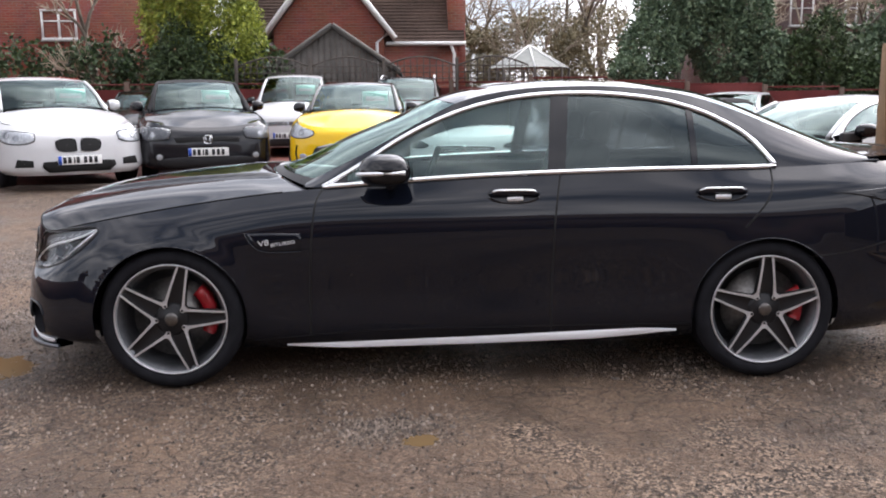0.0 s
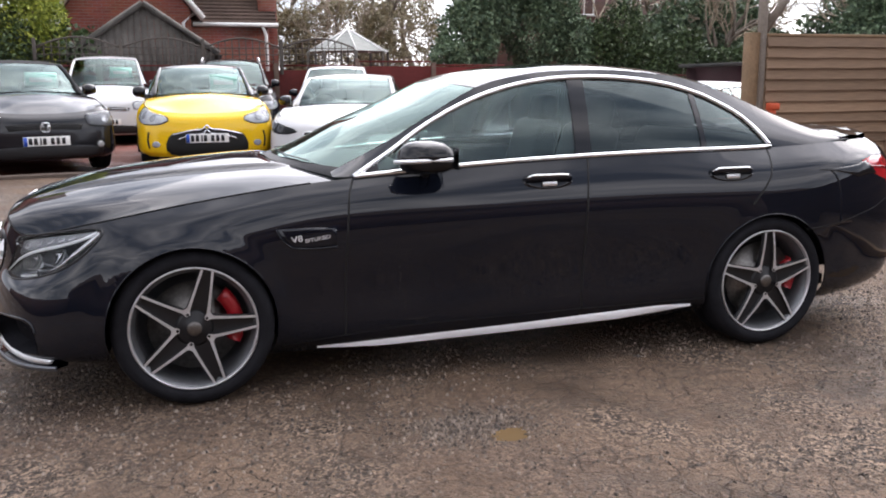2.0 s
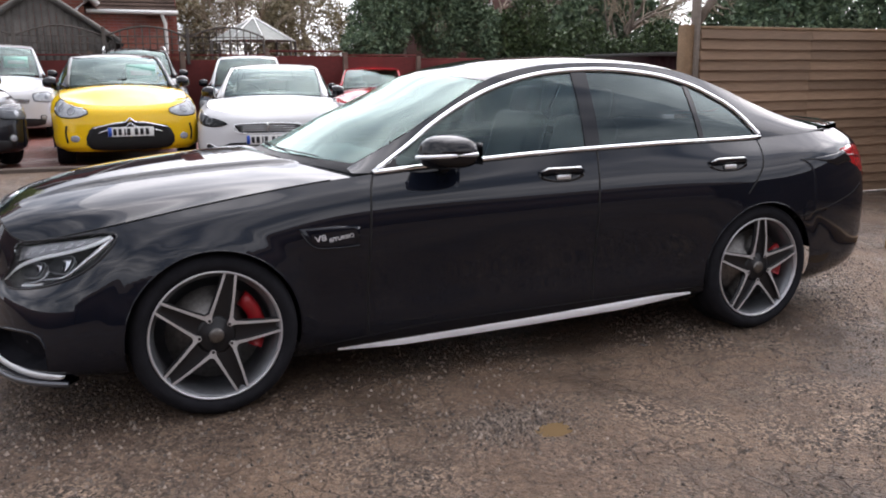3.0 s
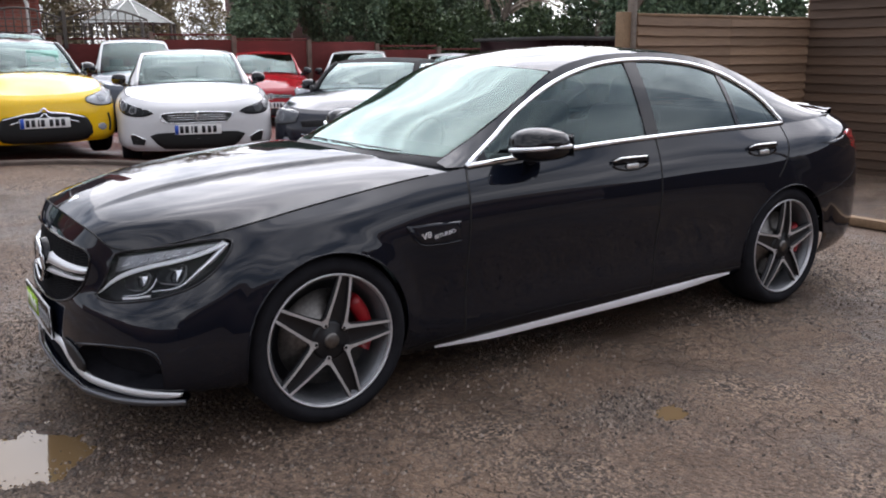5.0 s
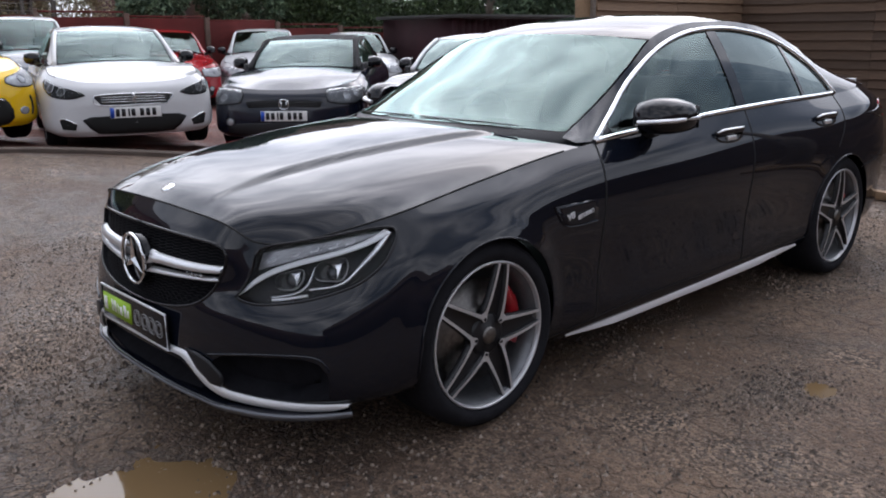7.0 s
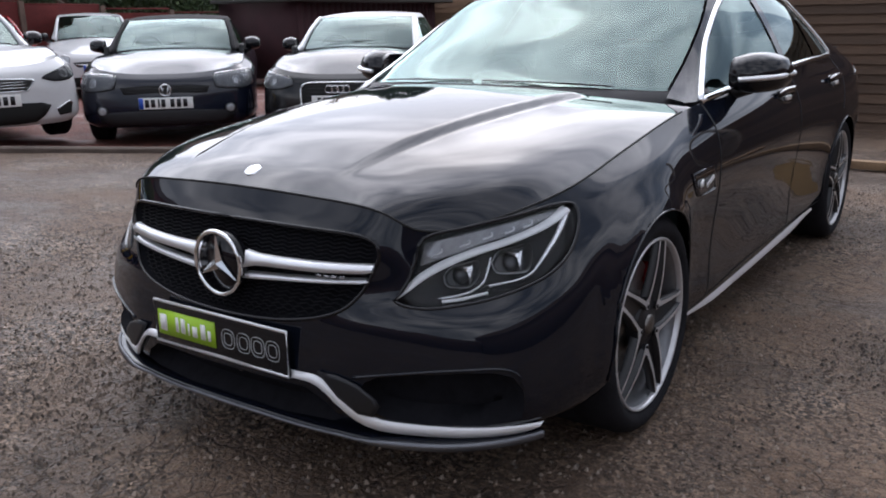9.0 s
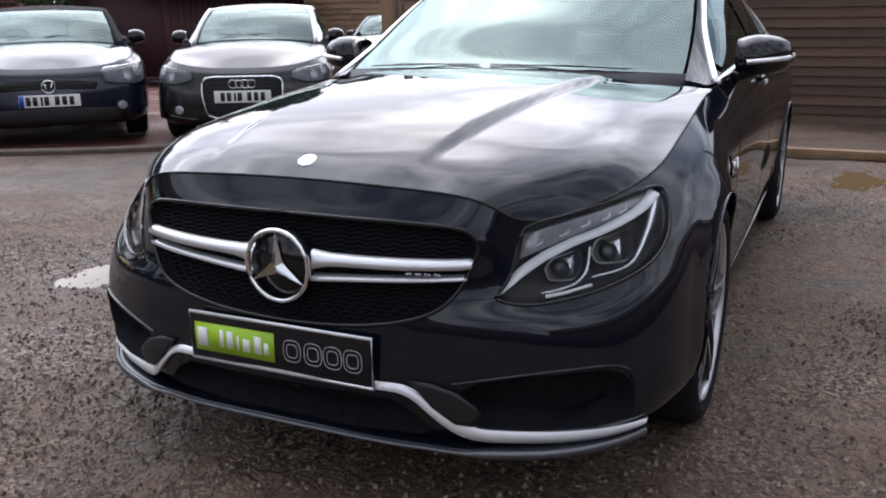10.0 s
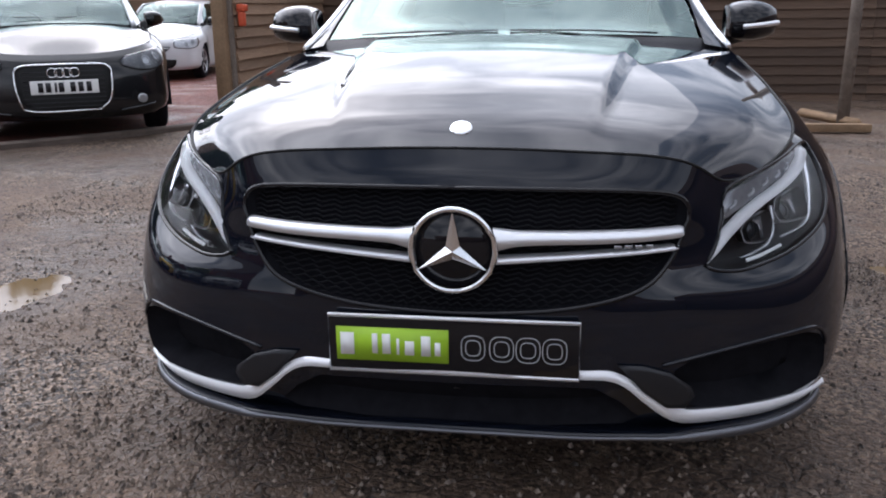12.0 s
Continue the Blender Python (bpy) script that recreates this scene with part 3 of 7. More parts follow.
# ---- cars: a body shell lofted through its character lines ----
class Shell:
    """loops: lines from sill to belt, each through 15 stations from nose to tail on the car's left (-y) side."""

    def __init__(self, loops, rail, centre, window, axles, arch, axle_z, screen, tail, flare=0.0):
        self.loops, self.window, self.axles, self.arch, self.axle_z = loops, window, axles, arch, axle_z
        lines = np.array([relaxed(even_spline(l, 18, True, True), 4.0, -1.5, -1.1) for l in loops])
        self.P = even_spline(lines, 8)
        for k in range(3):
            self.P[1:-1] = (self.P[:-2] + 2 * self.P[1:-1] + self.P[2:]) / 4
        self.top = lines[-1]
        for a in axles:
            r = np.hypot(self.P[..., 0] - a, self.P[..., 2] - axle_z)
            k = (1 - smooth01((r - arch) / 0.085)) * smooth01((self.P[..., 2] - axle_z + 0.12) / 0.2) * (np.abs(self.P[..., 1]) > 0.6)
            self.P[..., 1] -= flare * (k if a < 0 else k * 0.4)
        du, dv = np.gradient(self.P, axis=1), np.gradient(self.P, axis=0)
        n = np.cross(dv, du)
        n /= np.linalg.norm(n, axis=-1, keepdims=True) + 1e-9
        mid = self.P - np.array([0, 0, 0.5])
        if (n * mid).sum(-1).mean() < 0:
            n = -n
        self.flat_p, self.flat_n = self.P.reshape(-1, 3), n.reshape(-1, 3)
        self.ry, self.rz = curve1(rail[0], rail[1]), curve1(rail[0], rail[2])
        self.cz = curve1(*centre)
        self.zt = curve1(*window)
        self.screen, self.tail = screen, tail
        k = np.argmax(self.top[:, 0] > -1.9)
        e = np.argmax(self.top[:, 0] >= self.top[:, 0].max() - 0.15)
        self.bx = self.top[k:e]

    def by(self, x):
        return np.interp(x, self.bx[:, 0], -self.bx[:, 1])

    def bz(self, x):
        return np.interp(x, self.bx[:, 0], self.bx[:, 2])

    def side(self, x, z, off=0.0):
        """The greenhouse side (left) at x and height z."""
        x = np.asarray(x, float)
        b, r = self.bz(x), self.rz(x)
        h = np.clip((z - b) / np.maximum(r - b, 0.02), -0.1, 1)
        y = self.by(x) + (self.ry(x) - self.by(x)) * h + 0.018 * 4 * h * (1 - h)
        return np.stack([x + 0 * y, -(y + off), np.asarray(z) + 0 * y], -1)

    def drape(self, deg, s, z, off=0.004):
        """Lays points (s along, z up), seen square from deg round from the nose (0) to the left side (90), on the shell."""
        a = radians(deg)
        n, t = np.array([-math.cos(a), -math.sin(a), 0]), np.array([math.sin(a), -math.cos(a), 0])
        ok = self.flat_n @ n > 0.12
        p, q = self.flat_p[ok], self.flat_n[ok]
        ps = p @ t
        out = []
        for si, zi in zip(np.ravel(s), np.ravel(z)):
            d = (ps - si) ** 2 + (p[:, 2] - zi) ** 2
            i = int(np.argmin(d))
            m = q[i]
            depth = p[i] @ n - ((si - ps[i]) * (m @ t) + (zi - p[i, 2]) * m[2]) / max(m @ n, 0.15)
            out.append(n * (depth) + t * si + np.array([0, 0, zi]) + m * off)
        return np.array(out).reshape(np.shape(s) + (3,))

    def patch(self, deg, outline, off=0.004, rings=7, thick=0.0):
        """A plate that follows the shell inside an outline of (s, z), with its rim turned in."""
        L = np.asarray(outline, float)
        c = L.mean(0)
        rows = [self.drape(deg, *(c + (L - c) * k).T, off) for k in np.linspace(0.02, 1, rings)]
        rows.append(self.drape(deg, *L.T, off - 0.006 - thick))
        return grid(np.array(rows), wrap=True)

    def strip(self, deg, line, width, off=0.004, n=4, depth=0.004, lean=0.0):
        """A flat moulding that follows the shell along a line of (s, z)."""
        L = spline(np.asarray(line, float), n) if n > 1 else np.asarray(line, float)
        t = np.gradient(L, axis=0)
        t /= np.linalg.norm(t, axis=1, keepdims=True)
        q = np.stack([-t[:, 1], t[:, 0]], 1)
        w = np.asarray(width) / 2 if np.isscalar(width) else np.interp(np.linspace(0, 1, len(L)), np.linspace(0, 1, len(width)), width)[:, None] / 2
        rows = [self.drape(deg, *(L - q * w).T, off - depth), self.drape(deg, *(L - q * w * 0.9).T, off), self.drape(deg, *(L + q * w * 0.9).T, off - lean), self.drape(deg, *(L + q * w).T, off - lean - depth)]
        return grid(np.array(rows))

    def bowl(self, deg, outline, depth, shrink=0.93, rings=7):
        """A recess under an outline of (s, z): turned-in rim, walls and a floor that follows the shell."""
        L = np.asarray(outline, float)
        c = L.mean(0)
        rows = [self.drape(deg, *(c + (L - c) * k).T, o) for k, o in ((1.004, 0.0015), (0.992, -0.004), (shrink, -depth))]
        rows += [self.drape(deg, *(c + (L - c) * k).T, -depth) for k in np.linspace(shrink - 0.05, 0.02, rings)]
        return grid(np.array(rows), wrap=True, flip=True)

    def body(self, cuts=()):
        """The painted shell, open at the wheel arches and at the cuts: pairs of a side in degrees and an outline of (s, z)."""
        P = self.P
        m, n = P.shape[:2]
        fs, gone = [], []
        N = self.flat_n.reshape(P.shape)
        C = (P[:-1, :-1] + P[1:, 1:] + P[1:, :-1] + P[:-1, 1:]) / 4
        owner = np.full(C.shape[:2], -1)
        for q, (deg, outline) in enumerate(cuts):
            a = radians(deg)
            out_, along = np.array([-math.cos(a), -math.sin(a), 0]), np.array([math.sin(a), -math.cos(a), 0])
            owner[inside(outline, C @ along, C[..., 2]) & (N[:-1, :-1] @ out_ > 0.12)] = q
        lost = [[] for _ in cuts]
        for i in range(m - 1):
            for j in range(n - 1):
                c = (P[i, j] + P[i + 1, j + 1]) / 2
                if owner[i, j] >= 0:
                    lost[owner[i, j]] += [i * n + j, i * n + j + 1, (i + 1) * n + j + 1, (i + 1) * n + j]
                    continue
                if abs(c[1]) > 0.6 and any(math.hypot(c[0] - a, c[2] - self.axle_z) < self.arch for a in self.axles):
                    gone.append((i * n + j, i * n + j + 1, (i + 1) * n + j + 1, (i + 1) * n + j))
                    continue
                fs.append((i * n + j, i * n + j + 1, (i + 1) * n + j + 1, (i + 1) * n + j))
        v = P.reshape(-1, 3).copy()
        used = {i for f in fs for i in f}
        cut = {i for f in gone for i in f} & used
        for k in cut:
            p = v[k]
            a = min(self.axles, key=lambda q: abs(q - p[0]))
            d = math.hypot(p[0] - a, p[2] - self.axle_z)
            v[k, 0], v[k, 2] = a + (p[0] - a) * self.arch / d, self.axle_z + (p[2] - self.axle_z) * self.arch / d
        for (deg, outline), rim_ in zip(cuts, lost):
            a = radians(deg)
            for k in set(rim_) & used:
                s_, z_ = onto(outline, v[k, 0] * math.sin(a) - v[k, 1] * math.cos(a), v[k, 2])
                if abs(v[k, 1]) < 1e-4:
                    s_ = v[k, 0] * math.sin(a)
                v[k] = self.drape(deg, np.array([s_]), np.array([z_]), 0.0)[0]
        used = sorted({i for f in fs for i in f})
        idx = {o: i for i, o in enumerate(used)}
        side = v[used], [tuple(idx[i] for i in f) for f in fs]
        side = (side[0], [f[::-1] for f in side[1]])
        return joined(side, mirrored(side))

    def arch_lip(self, a, w=0.0035):
        pts = []
        for k in range(-8, 189, 4):
            g = radians(k)
            x, z = a + self.arch * math.cos(g), self.axle_z + self.arch * math.sin(g)
            if z > self.P[0, :, 2].min() + 0.02:
                p = self.drape(90, np.array([x]), np.array([z]), 0.002)[0]
                pts.append((p[0], p[1], p[2]))
        return tube(pts, w, 8)

    def liner(self, a):
        rows = []
        for y in (-0.52, -0.86):
            rows.append([(a + (self.arch + 0.004) * math.cos(g), y, self.axle_z + (self.arch + 0.004) * math.sin(g)) for g in np.linspace(-0.25, math.pi + 0.25, 26)])
        return joined(grid(np.array(rows)), poly_fill(rows[0]))

    def bonnet(self, dome=0.017, nu=28, nv=30, roll=2.0):
        T = self.top
        f = T[: 18 * 3 + 1]
        xe0, xe1 = f[-1, 0], self.screen[0] - 0.03
        xc1 = self.screen[1] - 0.05
        zq0, zq1 = self.cz(xc1), self.bz(xe1)
        k = np.argmax(T[:, 0] > xe1 + 0.4)
        ex, ey, ez = T[54:k, 0], -T[54:k, 1], T[54:k, 2]
        rows = []
        for v in np.linspace(0, 1, nv):
            row = []
            for b in np.linspace(-1, 1, 2 * nu + 1):
                a = abs(b)
                fy = a * -f[-1, 1]
                fx, fz = np.interp(fy, -f[:, 1], f[:, 0]), np.interp(fy, -f[:, 1], f[:, 2])
                qx, qz = xc1 + (xe1 - xc1) * a**2, zq0 + (zq1 - zq0) * a**2
                xe = xe0 + (xe1 - xe0) * v
                x = fx + (qx - fx) * v
                y = a * np.interp(xe, ex, ey)
                pe = (np.interp(xe, ex, ez) - f[-1, 2]) / (zq1 - f[-1, 2])
                xc = f[0, 0] + (xc1 - f[0, 0]) * v
                pc = (self.cz(xc) - f[0, 2]) / (zq0 - f[0, 2])
                z = fz + (qz - fz) * ((1 - a**roll) * pc + a**roll * pe)
                ridge = 0.27 + 0.17 * v
                z += dome * smooth01(v * 3.0) * smooth01((1 - v) * 12 + 0.3) * (1 - smooth01((y - ridge) / 0.032))
                row.append((x, math.copysign(y, b), z))
            rows.append(row)
        lip = [(p[0] + 0.004, p[1], p[2] - 0.02) for p in rows[-1]]
        return grid(np.array(rows + [lip]), flip=True)

    def across(self, xe, xc, nv=12, nu=24, drop=0.0, inset=0.0):
        """A surface over the car between rails, from (xe[0], xc[0]) back to (xe[1], xc[1])."""
        rows = []
        for v in np.linspace(0, 1, nv):
            e, c = xe[0] + (xe[1] - xe[0]) * v, xc[0] + (xc[1] - xc[0]) * v
            ye, ze, zc = self.ry(e) - inset, self.rz(e), self.cz(c)
            row = []
            for b in np.linspace(-1, 1, nu + 1):
                k = abs(b) ** 2.3
                row.append((c + (e - c) * k, b * ye, zc + (ze - zc) * k - drop))
            rows.append(row)
        return grid(np.array(rows), flip=True)

    def boot(self, nv=10, nu=24):
        T = self.top
        back = T[18 * 12 :]
        xe, xc = self.tail
        rows = []
        for v in np.linspace(0, 1, nv):
            row = []
            for b in np.linspace(-1, 1, nu + 1):
                a = abs(b)
                y1 = a * -back[0, 1]
                o = np.argsort(-back[:, 1])
                x1, z1 = np.interp(y1, -back[o, 1], back[o, 0]), np.interp(y1, -back[o, 1], back[o, 2])
                x0, y0, z0 = xc + (xe - xc) * a**2.3, a * self.ry(xe), self.cz(xc) + (self.rz(xe) - self.cz(xc)) * a**2.3
                x = x0 + (x1 - x0) * v
                y = y0 + (y1 - y0) * v
                if a > 0.97:
                    y = self.by(min(x, self.bx[-1, 0]))
                row.append((x, math.copysign(y, b), z0 + (z1 - z0) * v + 0.012 * math.sin(math.pi * v)))
            rows.append(row)
        return grid(np.array(rows), flip=True)

    def pane(self, x0, x1, lo=0.012, hi=0.012, off=-0.004, n=16, lean0=0.0, lean1=0.0):
        """Side glass between x0 and x1, from the belt to the window arc."""
        rows = []
        for t in np.linspace(0, 1, 9):
            xs = np.linspace(x0 + lean0 * t, x1 + lean1 * t, n)
            zb = self.bz(xs) + lo
            zt = np.maximum(self.zt(xs) - hi, zb + 0.002)
            rows.append(self.side(xs, zb + (zt - zb) * t, off))
        return grid(np.array(rows))

    def rail_panel(self, x0, x1, n=60):
        """The painted frame above the window arc."""
        xs = np.linspace(x0, x1, n)
        rows = []
        for t in np.linspace(0, 1, 6):
            zt = np.clip(self.zt(xs), self.bz(xs), self.rz(xs) - 0.004)
            rows.append(self.side(xs, zt + (self.rz(xs) - zt) * t))
        return grid(np.array(rows))

    def pillar(self, x0, x1, n=20):
        """A full-height panel from belt to rail."""
        xs = np.linspace(x0, x1, n)
        return grid(np.array([self.side(xs, self.bz(xs) + (self.rz(xs) - self.bz(xs)) * t) for t in np.linspace(0, 1, 8)]))


def both(name, vfs, material, parent, label=""):
    """The same part on the left and on the right."""
    return part(name, vfs, material, parent, label), part(name, mirrored(vfs), material, parent, label)


def ring_bar(cx, cy, cz, r, w, axis="x", n=40):
    pts = []
    for k in range(n):
        a = 2 * math.pi * k / n
        pts.append((cx, cy + r * math.cos(a), cz + r * math.sin(a)) if axis == "x" else (cx + r * math.cos(a), cy, cz + r * math.sin(a)))
    return tube(pts, w, 8, closed=True)


def spoke_strip(p0, p1, w, y0, y1, deep, n=9):
    """A tapered arm between two places (x, z) on the wheel: left base, left edge, right edge, right base for each section."""
    p0, p1 = np.asarray(p0, float), np.asarray(p1, float)
    d = (p1 - p0) / np.linalg.norm(p1 - p0)
    q = np.array([-d[1], d[0]])
    secs = []
    for t in np.linspace(0, 1, n):
        p, k = p0 + (p1 - p0) * t, np.interp(t, np.linspace(0, 1, len(w)), w)
        y = y0 + (y1 - y0) * t - 0.006 * math.sin(math.pi * t)
        secs.append([(*(p + q * k * e)[[0]], y + h, (p + q * k * e)[1]) for e, h in ((1.35, deep), (1, 0), (-1, 0), (-1.35, deep))])
    return np.array(secs)


def wheel_set(parent, x, y, z, r, rim_r, width, turn, spokes="star", caliper=None, light=True):
    """A wheel with tyre, barrel, spokes, disc and caliper. It is modelled facing -y and turned for the right side."""
    s = 1 if y < 0 else -1
    base = part("wheel", lathe([(rim_r * 0.97, 0.012), (rim_r * 0.90, 0.03), (rim_r * 0.88, 0.08), (rim_r * 0.86, width * 0.9), (rim_r * 0.2, width * 0.92)], 40), "barrel_grey" if spokes == "star" else "rim_dark", parent)
    base.location = (x, y, z)
    if s < 0:
        base.rotation_euler = (0, 0, math.pi)
    ty = [(rim_r, 0.006), (rim_r + 0.012, -0.006), (rim_r + (r - rim_r) * 0.45, -0.012), (r - 0.022, -0.004), (r - 0.007, 0.012), (r, 0.035)]
    ty += [(r, width * 0.5 - 0.01), (r - 0.006, width * 0.5), (r, width * 0.5 + 0.01), (r, width - 0.035), (r - 0.012, width - 0.01), (rim_r, width)]
    part("tyre", lathe(ty, 56), "rubber", base)
    part("rim", lathe([(rim_r * 0.985, 0.012), (rim_r * 1.005, 0.001), (rim_r * 0.985, -0.004), (rim_r * 0.968, 0.0), (rim_r * 0.958, 0.014)], 56), "rim_face" if light else "rim_dark", base)
    part("brake_disc", lathe([(rim_r * 0.72, 0.085), (rim_r * 0.72, 0.075), (rim_r * 0.38, 0.072), (rim_r * 0.36, 0.05), (0.03, 0.05)], 40), "brake_disc", base)
    if caliper:
        a0, a1 = radians(caliper[0]), radians(caliper[1])
        sec = []
        for g in np.linspace(a0, a1, 9):
            c, d = math.cos(g) * s, math.sin(g)
            sec.append([(c * q * rim_r, yy, d * q * rim_r) for q, yy in ((0.54, 0.062), (0.56, 0.046), (0.66, 0.040), (0.75, 0.046), (0.78, 0.062), (0.78, 0.10), (0.54, 0.10))])
        v, f = grid(np.array(sec), wrap=True)
        part("caliper", (v, f + [tuple(range(7)), tuple(range(len(v) - 7, len(v)))]), "caliper_red", base, "red brake caliper")
    faces, sides, bolts = [], [], []
    at_ = lambda r_, g: np.array([r_ * math.cos(g), r_ * math.sin(g)])
    for i in range(5):
        tip = radians(turn + 72 * i)
        if spokes == "star":
            # one bright V: its point with the bolt near the hub, its arms ending beside the neighbours' arms
            mid = tip + radians(36)
            apex = at_(0.074, mid)
            ends = [at_(rim_r * 0.968, tip + 0.085), at_(rim_r * 0.968, tip + radians(72) - 0.085)]
            for e in ends:
                S = spoke_strip(apex, e, [0.0085, 0.0066, 0.0056, 0.0052, 0.0052, 0.0056], 0.006, 0.002, 0.026)
                sides.append(grid(S))
                F = S[:, 1:3].copy()
                F[..., 1] -= 0.0012
                faces.append(grid(F))
            k = [apex + (e - apex) * 0.17 for e in ends]
            inner = (k[0] + k[1]) / 2 * 0.955
            web = [at_(0.060, mid), at_(0.062, mid - 0.14), k[0], inner, k[1], at_(0.062, mid + 0.14)]
            faces.append(poly_fill([(p[0], 0.0038, p[1]) for p in web]))
            sides.append(grid(np.array([[(p[0], h, p[1]) for p in web] for h in (0.0042, 0.03)]), wrap=True))
            # dark channel between the paired arms
            a0, a1 = at_(0.078, mid - radians(72)), at_(0.078, mid)
            o0, o1 = at_(rim_r * 0.965, tip - 0.075), at_(rim_r * 0.965, tip + 0.075)
            sides.append(grid(np.array([[(*(a0 + (o0 - a0) * t)[[0]], 0.016, (a0 + (o0 - a0) * t)[1]), (*((a0 + a1) / 2 + ((o0 + o1) / 2 - (a0 + a1) / 2) * t)[[0]], 0.026, ((a0 + a1) / 2 + ((o0 + o1) / 2 - (a0 + a1) / 2) * t)[1]), (*(a1 + (o1 - a1) * t)[[0]], 0.016, (a1 + (o1 - a1) * t)[1])] for t in np.linspace(0, 1, 6)])))
            b_ = at_(0.0685, mid)
            bolts.append((b_[0], 0.001, b_[1]))
        else:
            S = spoke_strip(at_(0.04, tip), at_(rim_r * 0.955, tip), [0.022, 0.028], 0.016, 0.008, 0.04)
            sides.append(grid(S))
            F = S[:, 1:3].copy()
            F[..., 1] -= 0.0012
            faces.append(grid(F))
    hub = lathe([(0.002, 0.006), (0.030, 0.007), (0.034, 0.012), (0.066, 0.014), (0.080, 0.022), (0.078, 0.06)], 30)
    part("spoke_side", joined(hub, *sides), "rim_dark", base)
    part("spoke", joined(*faces), "rim_face" if light else "rim_dark", base, "machined silver spokes")
    for p in bolts:
        bo = part("wheel_bolt", lathe([(0.0, -0.001), (0.006, 0.0), (0.007, 0.008)], 10), "rim_dark", base)
        bo.location = p
    part("hub_cap", lathe([(0.001, -0.001), (0.024, 0.000), (0.031, 0.004), (0.032, 0.012)], 28), "brake_disc" if light else "rim_dark", base)
    return base


def mirror_pod(shell, x, z, w, material, parent, trim=None, tip=1.0):
    """Door mirrors: a shaped housing on an arm, with its glass."""
    for s in (-1, 1):
        rows = []
        for t in np.linspace(0, 1, 12):
            yy = shell.by(x) - 0.03 + (tip - shell.by(x) + 0.03) * (0.22 + 0.78 * t)
            k = math.sin(math.pi * min(1, 0.22 + t * 0.68)) ** 0.5 if t < 1 else 0.30
            hz, hx = 0.084 * k, 0.132 * k
            cx = x + 0.035 * t * t
            ring = []
            for a in np.linspace(0, 2 * math.pi, 20, endpoint=False):
                c, d = math.cos(a), math.sin(a)
                ring.append((cx + (hx * 0.8 if c > 0 else hx) * math.copysign(abs(c) ** 0.7, c), s * yy, z + hz * math.copysign(abs(d) ** 0.8, d) * (1.0 if d > 0 else 0.8)))
            rows.append(ring)
        v, f = grid(np.array(rows), wrap=True)
        f += [tuple(range(20)), tuple(range(len(v) - 20, len(v)))]
        pod = part("mirror", (v, f), material, parent, "door mirror housing")
        part("mirror_arm", tube([(x + 0.02, s * (shell.by(x) - 0.05), z - 0.075), (x + 0.015, s * (shell.by(x) + 0.03), z - 0.072), (x + 0.01, s * (shell.by(x) + 0.09), z - 0.05)], 0.02, 8), "black_plastic", pod)
        gy0, gy1 = shell.by(x) + 0.035, tip - 0.025
        q = [[(x + 0.106 + 0.018 * (yy - gy0) / (gy1 - gy0), s * yy, zz) for yy in np.linspace(gy0, gy1, 5)] for zz in (z - 0.045, z + 0.05)]
        part("mirror_glass", grid(np.array(q)), "chrome", pod)
        if trim:
            line = [(x - 0.134 + 0.022 * t + 0.05 * t**5, s * (shell.by(x) + 0.07 + (tip - 0.012 - shell.by(x) - 0.07) * t), z - 0.012 + 0.012 * t) for t in np.linspace(0, 1, 10)]
            line.append((x + 0.09, s * (tip - 0.004), z + 0.004))
            part("indicator", tube(line, 0.0095, 8), trim, pod, "silver indicator strip")


def seats_and_dash(shell, parent, floor=0.32, steer=1):
    """The cabin seen through the glass: tub, dashboard, wheel and seats."""
    part("cabin_floor", box(0.45, 0, floor, 2.4, 1.36, 0.05), "interior", parent)
    part("dashboard", box(-0.52, 0, 0.86, 0.42, 1.34, 0.2, 0.06, 3), "interior", parent)
    for s in (-1, 1):
        part("door_card", box(0.45, s * 0.74, 0.66, 2.3, 0.05, 0.6, 0.02), "interior", parent)
    part("rear_shelf", box(1.62, 0, 0.93, 0.5, 1.2, 0.05), "interior", parent)
    part("steering_wheel", ring_bar(0, 0, 0, 0.18, 0.014, "x", 28), "interior", parent).matrix_local = pose(-0.18, 0.36 * steer, 0.90, 0, 22, 0)
    for y in (-0.36, 0.36):
        sq = part("seat", box(0.28, y, 0.52, 0.5, 0.5, 0.16, 0.06, 3), "seat_leather", parent)
        bm = box(0, 0, 0.3, 0.14, 0.48, 0.62, 0.06, 3)
        bmesh.ops.transform(bm, matrix=pose(0.5, y, 0.55, 0, 17, 0), verts=bm.verts)
        part("backrest", bm, "seat_leather", sq)
        bm = box(0, 0, 0, 0.1, 0.26, 0.19, 0.045, 3)
        bmesh.ops.transform(bm, matrix=pose(0.70, y, 1.19, 0, 12, 0), verts=bm.verts)
        part("headrest", bm, "seat_leather", sq)
    rb = part("rear_bench", box(1.15, 0, 0.52, 0.5, 1.25, 0.16, 0.06, 3), "seat_leather", parent)
    bm = box(0, 0, 0.28, 0.14, 1.24, 0.55, 0.06, 3)
    bmesh.ops.transform(bm, matrix=pose(1.36, 0, 0.55, 0, 22, 0), verts=bm.verts)
    part("bench_back", bm, "seat_leather", rb)

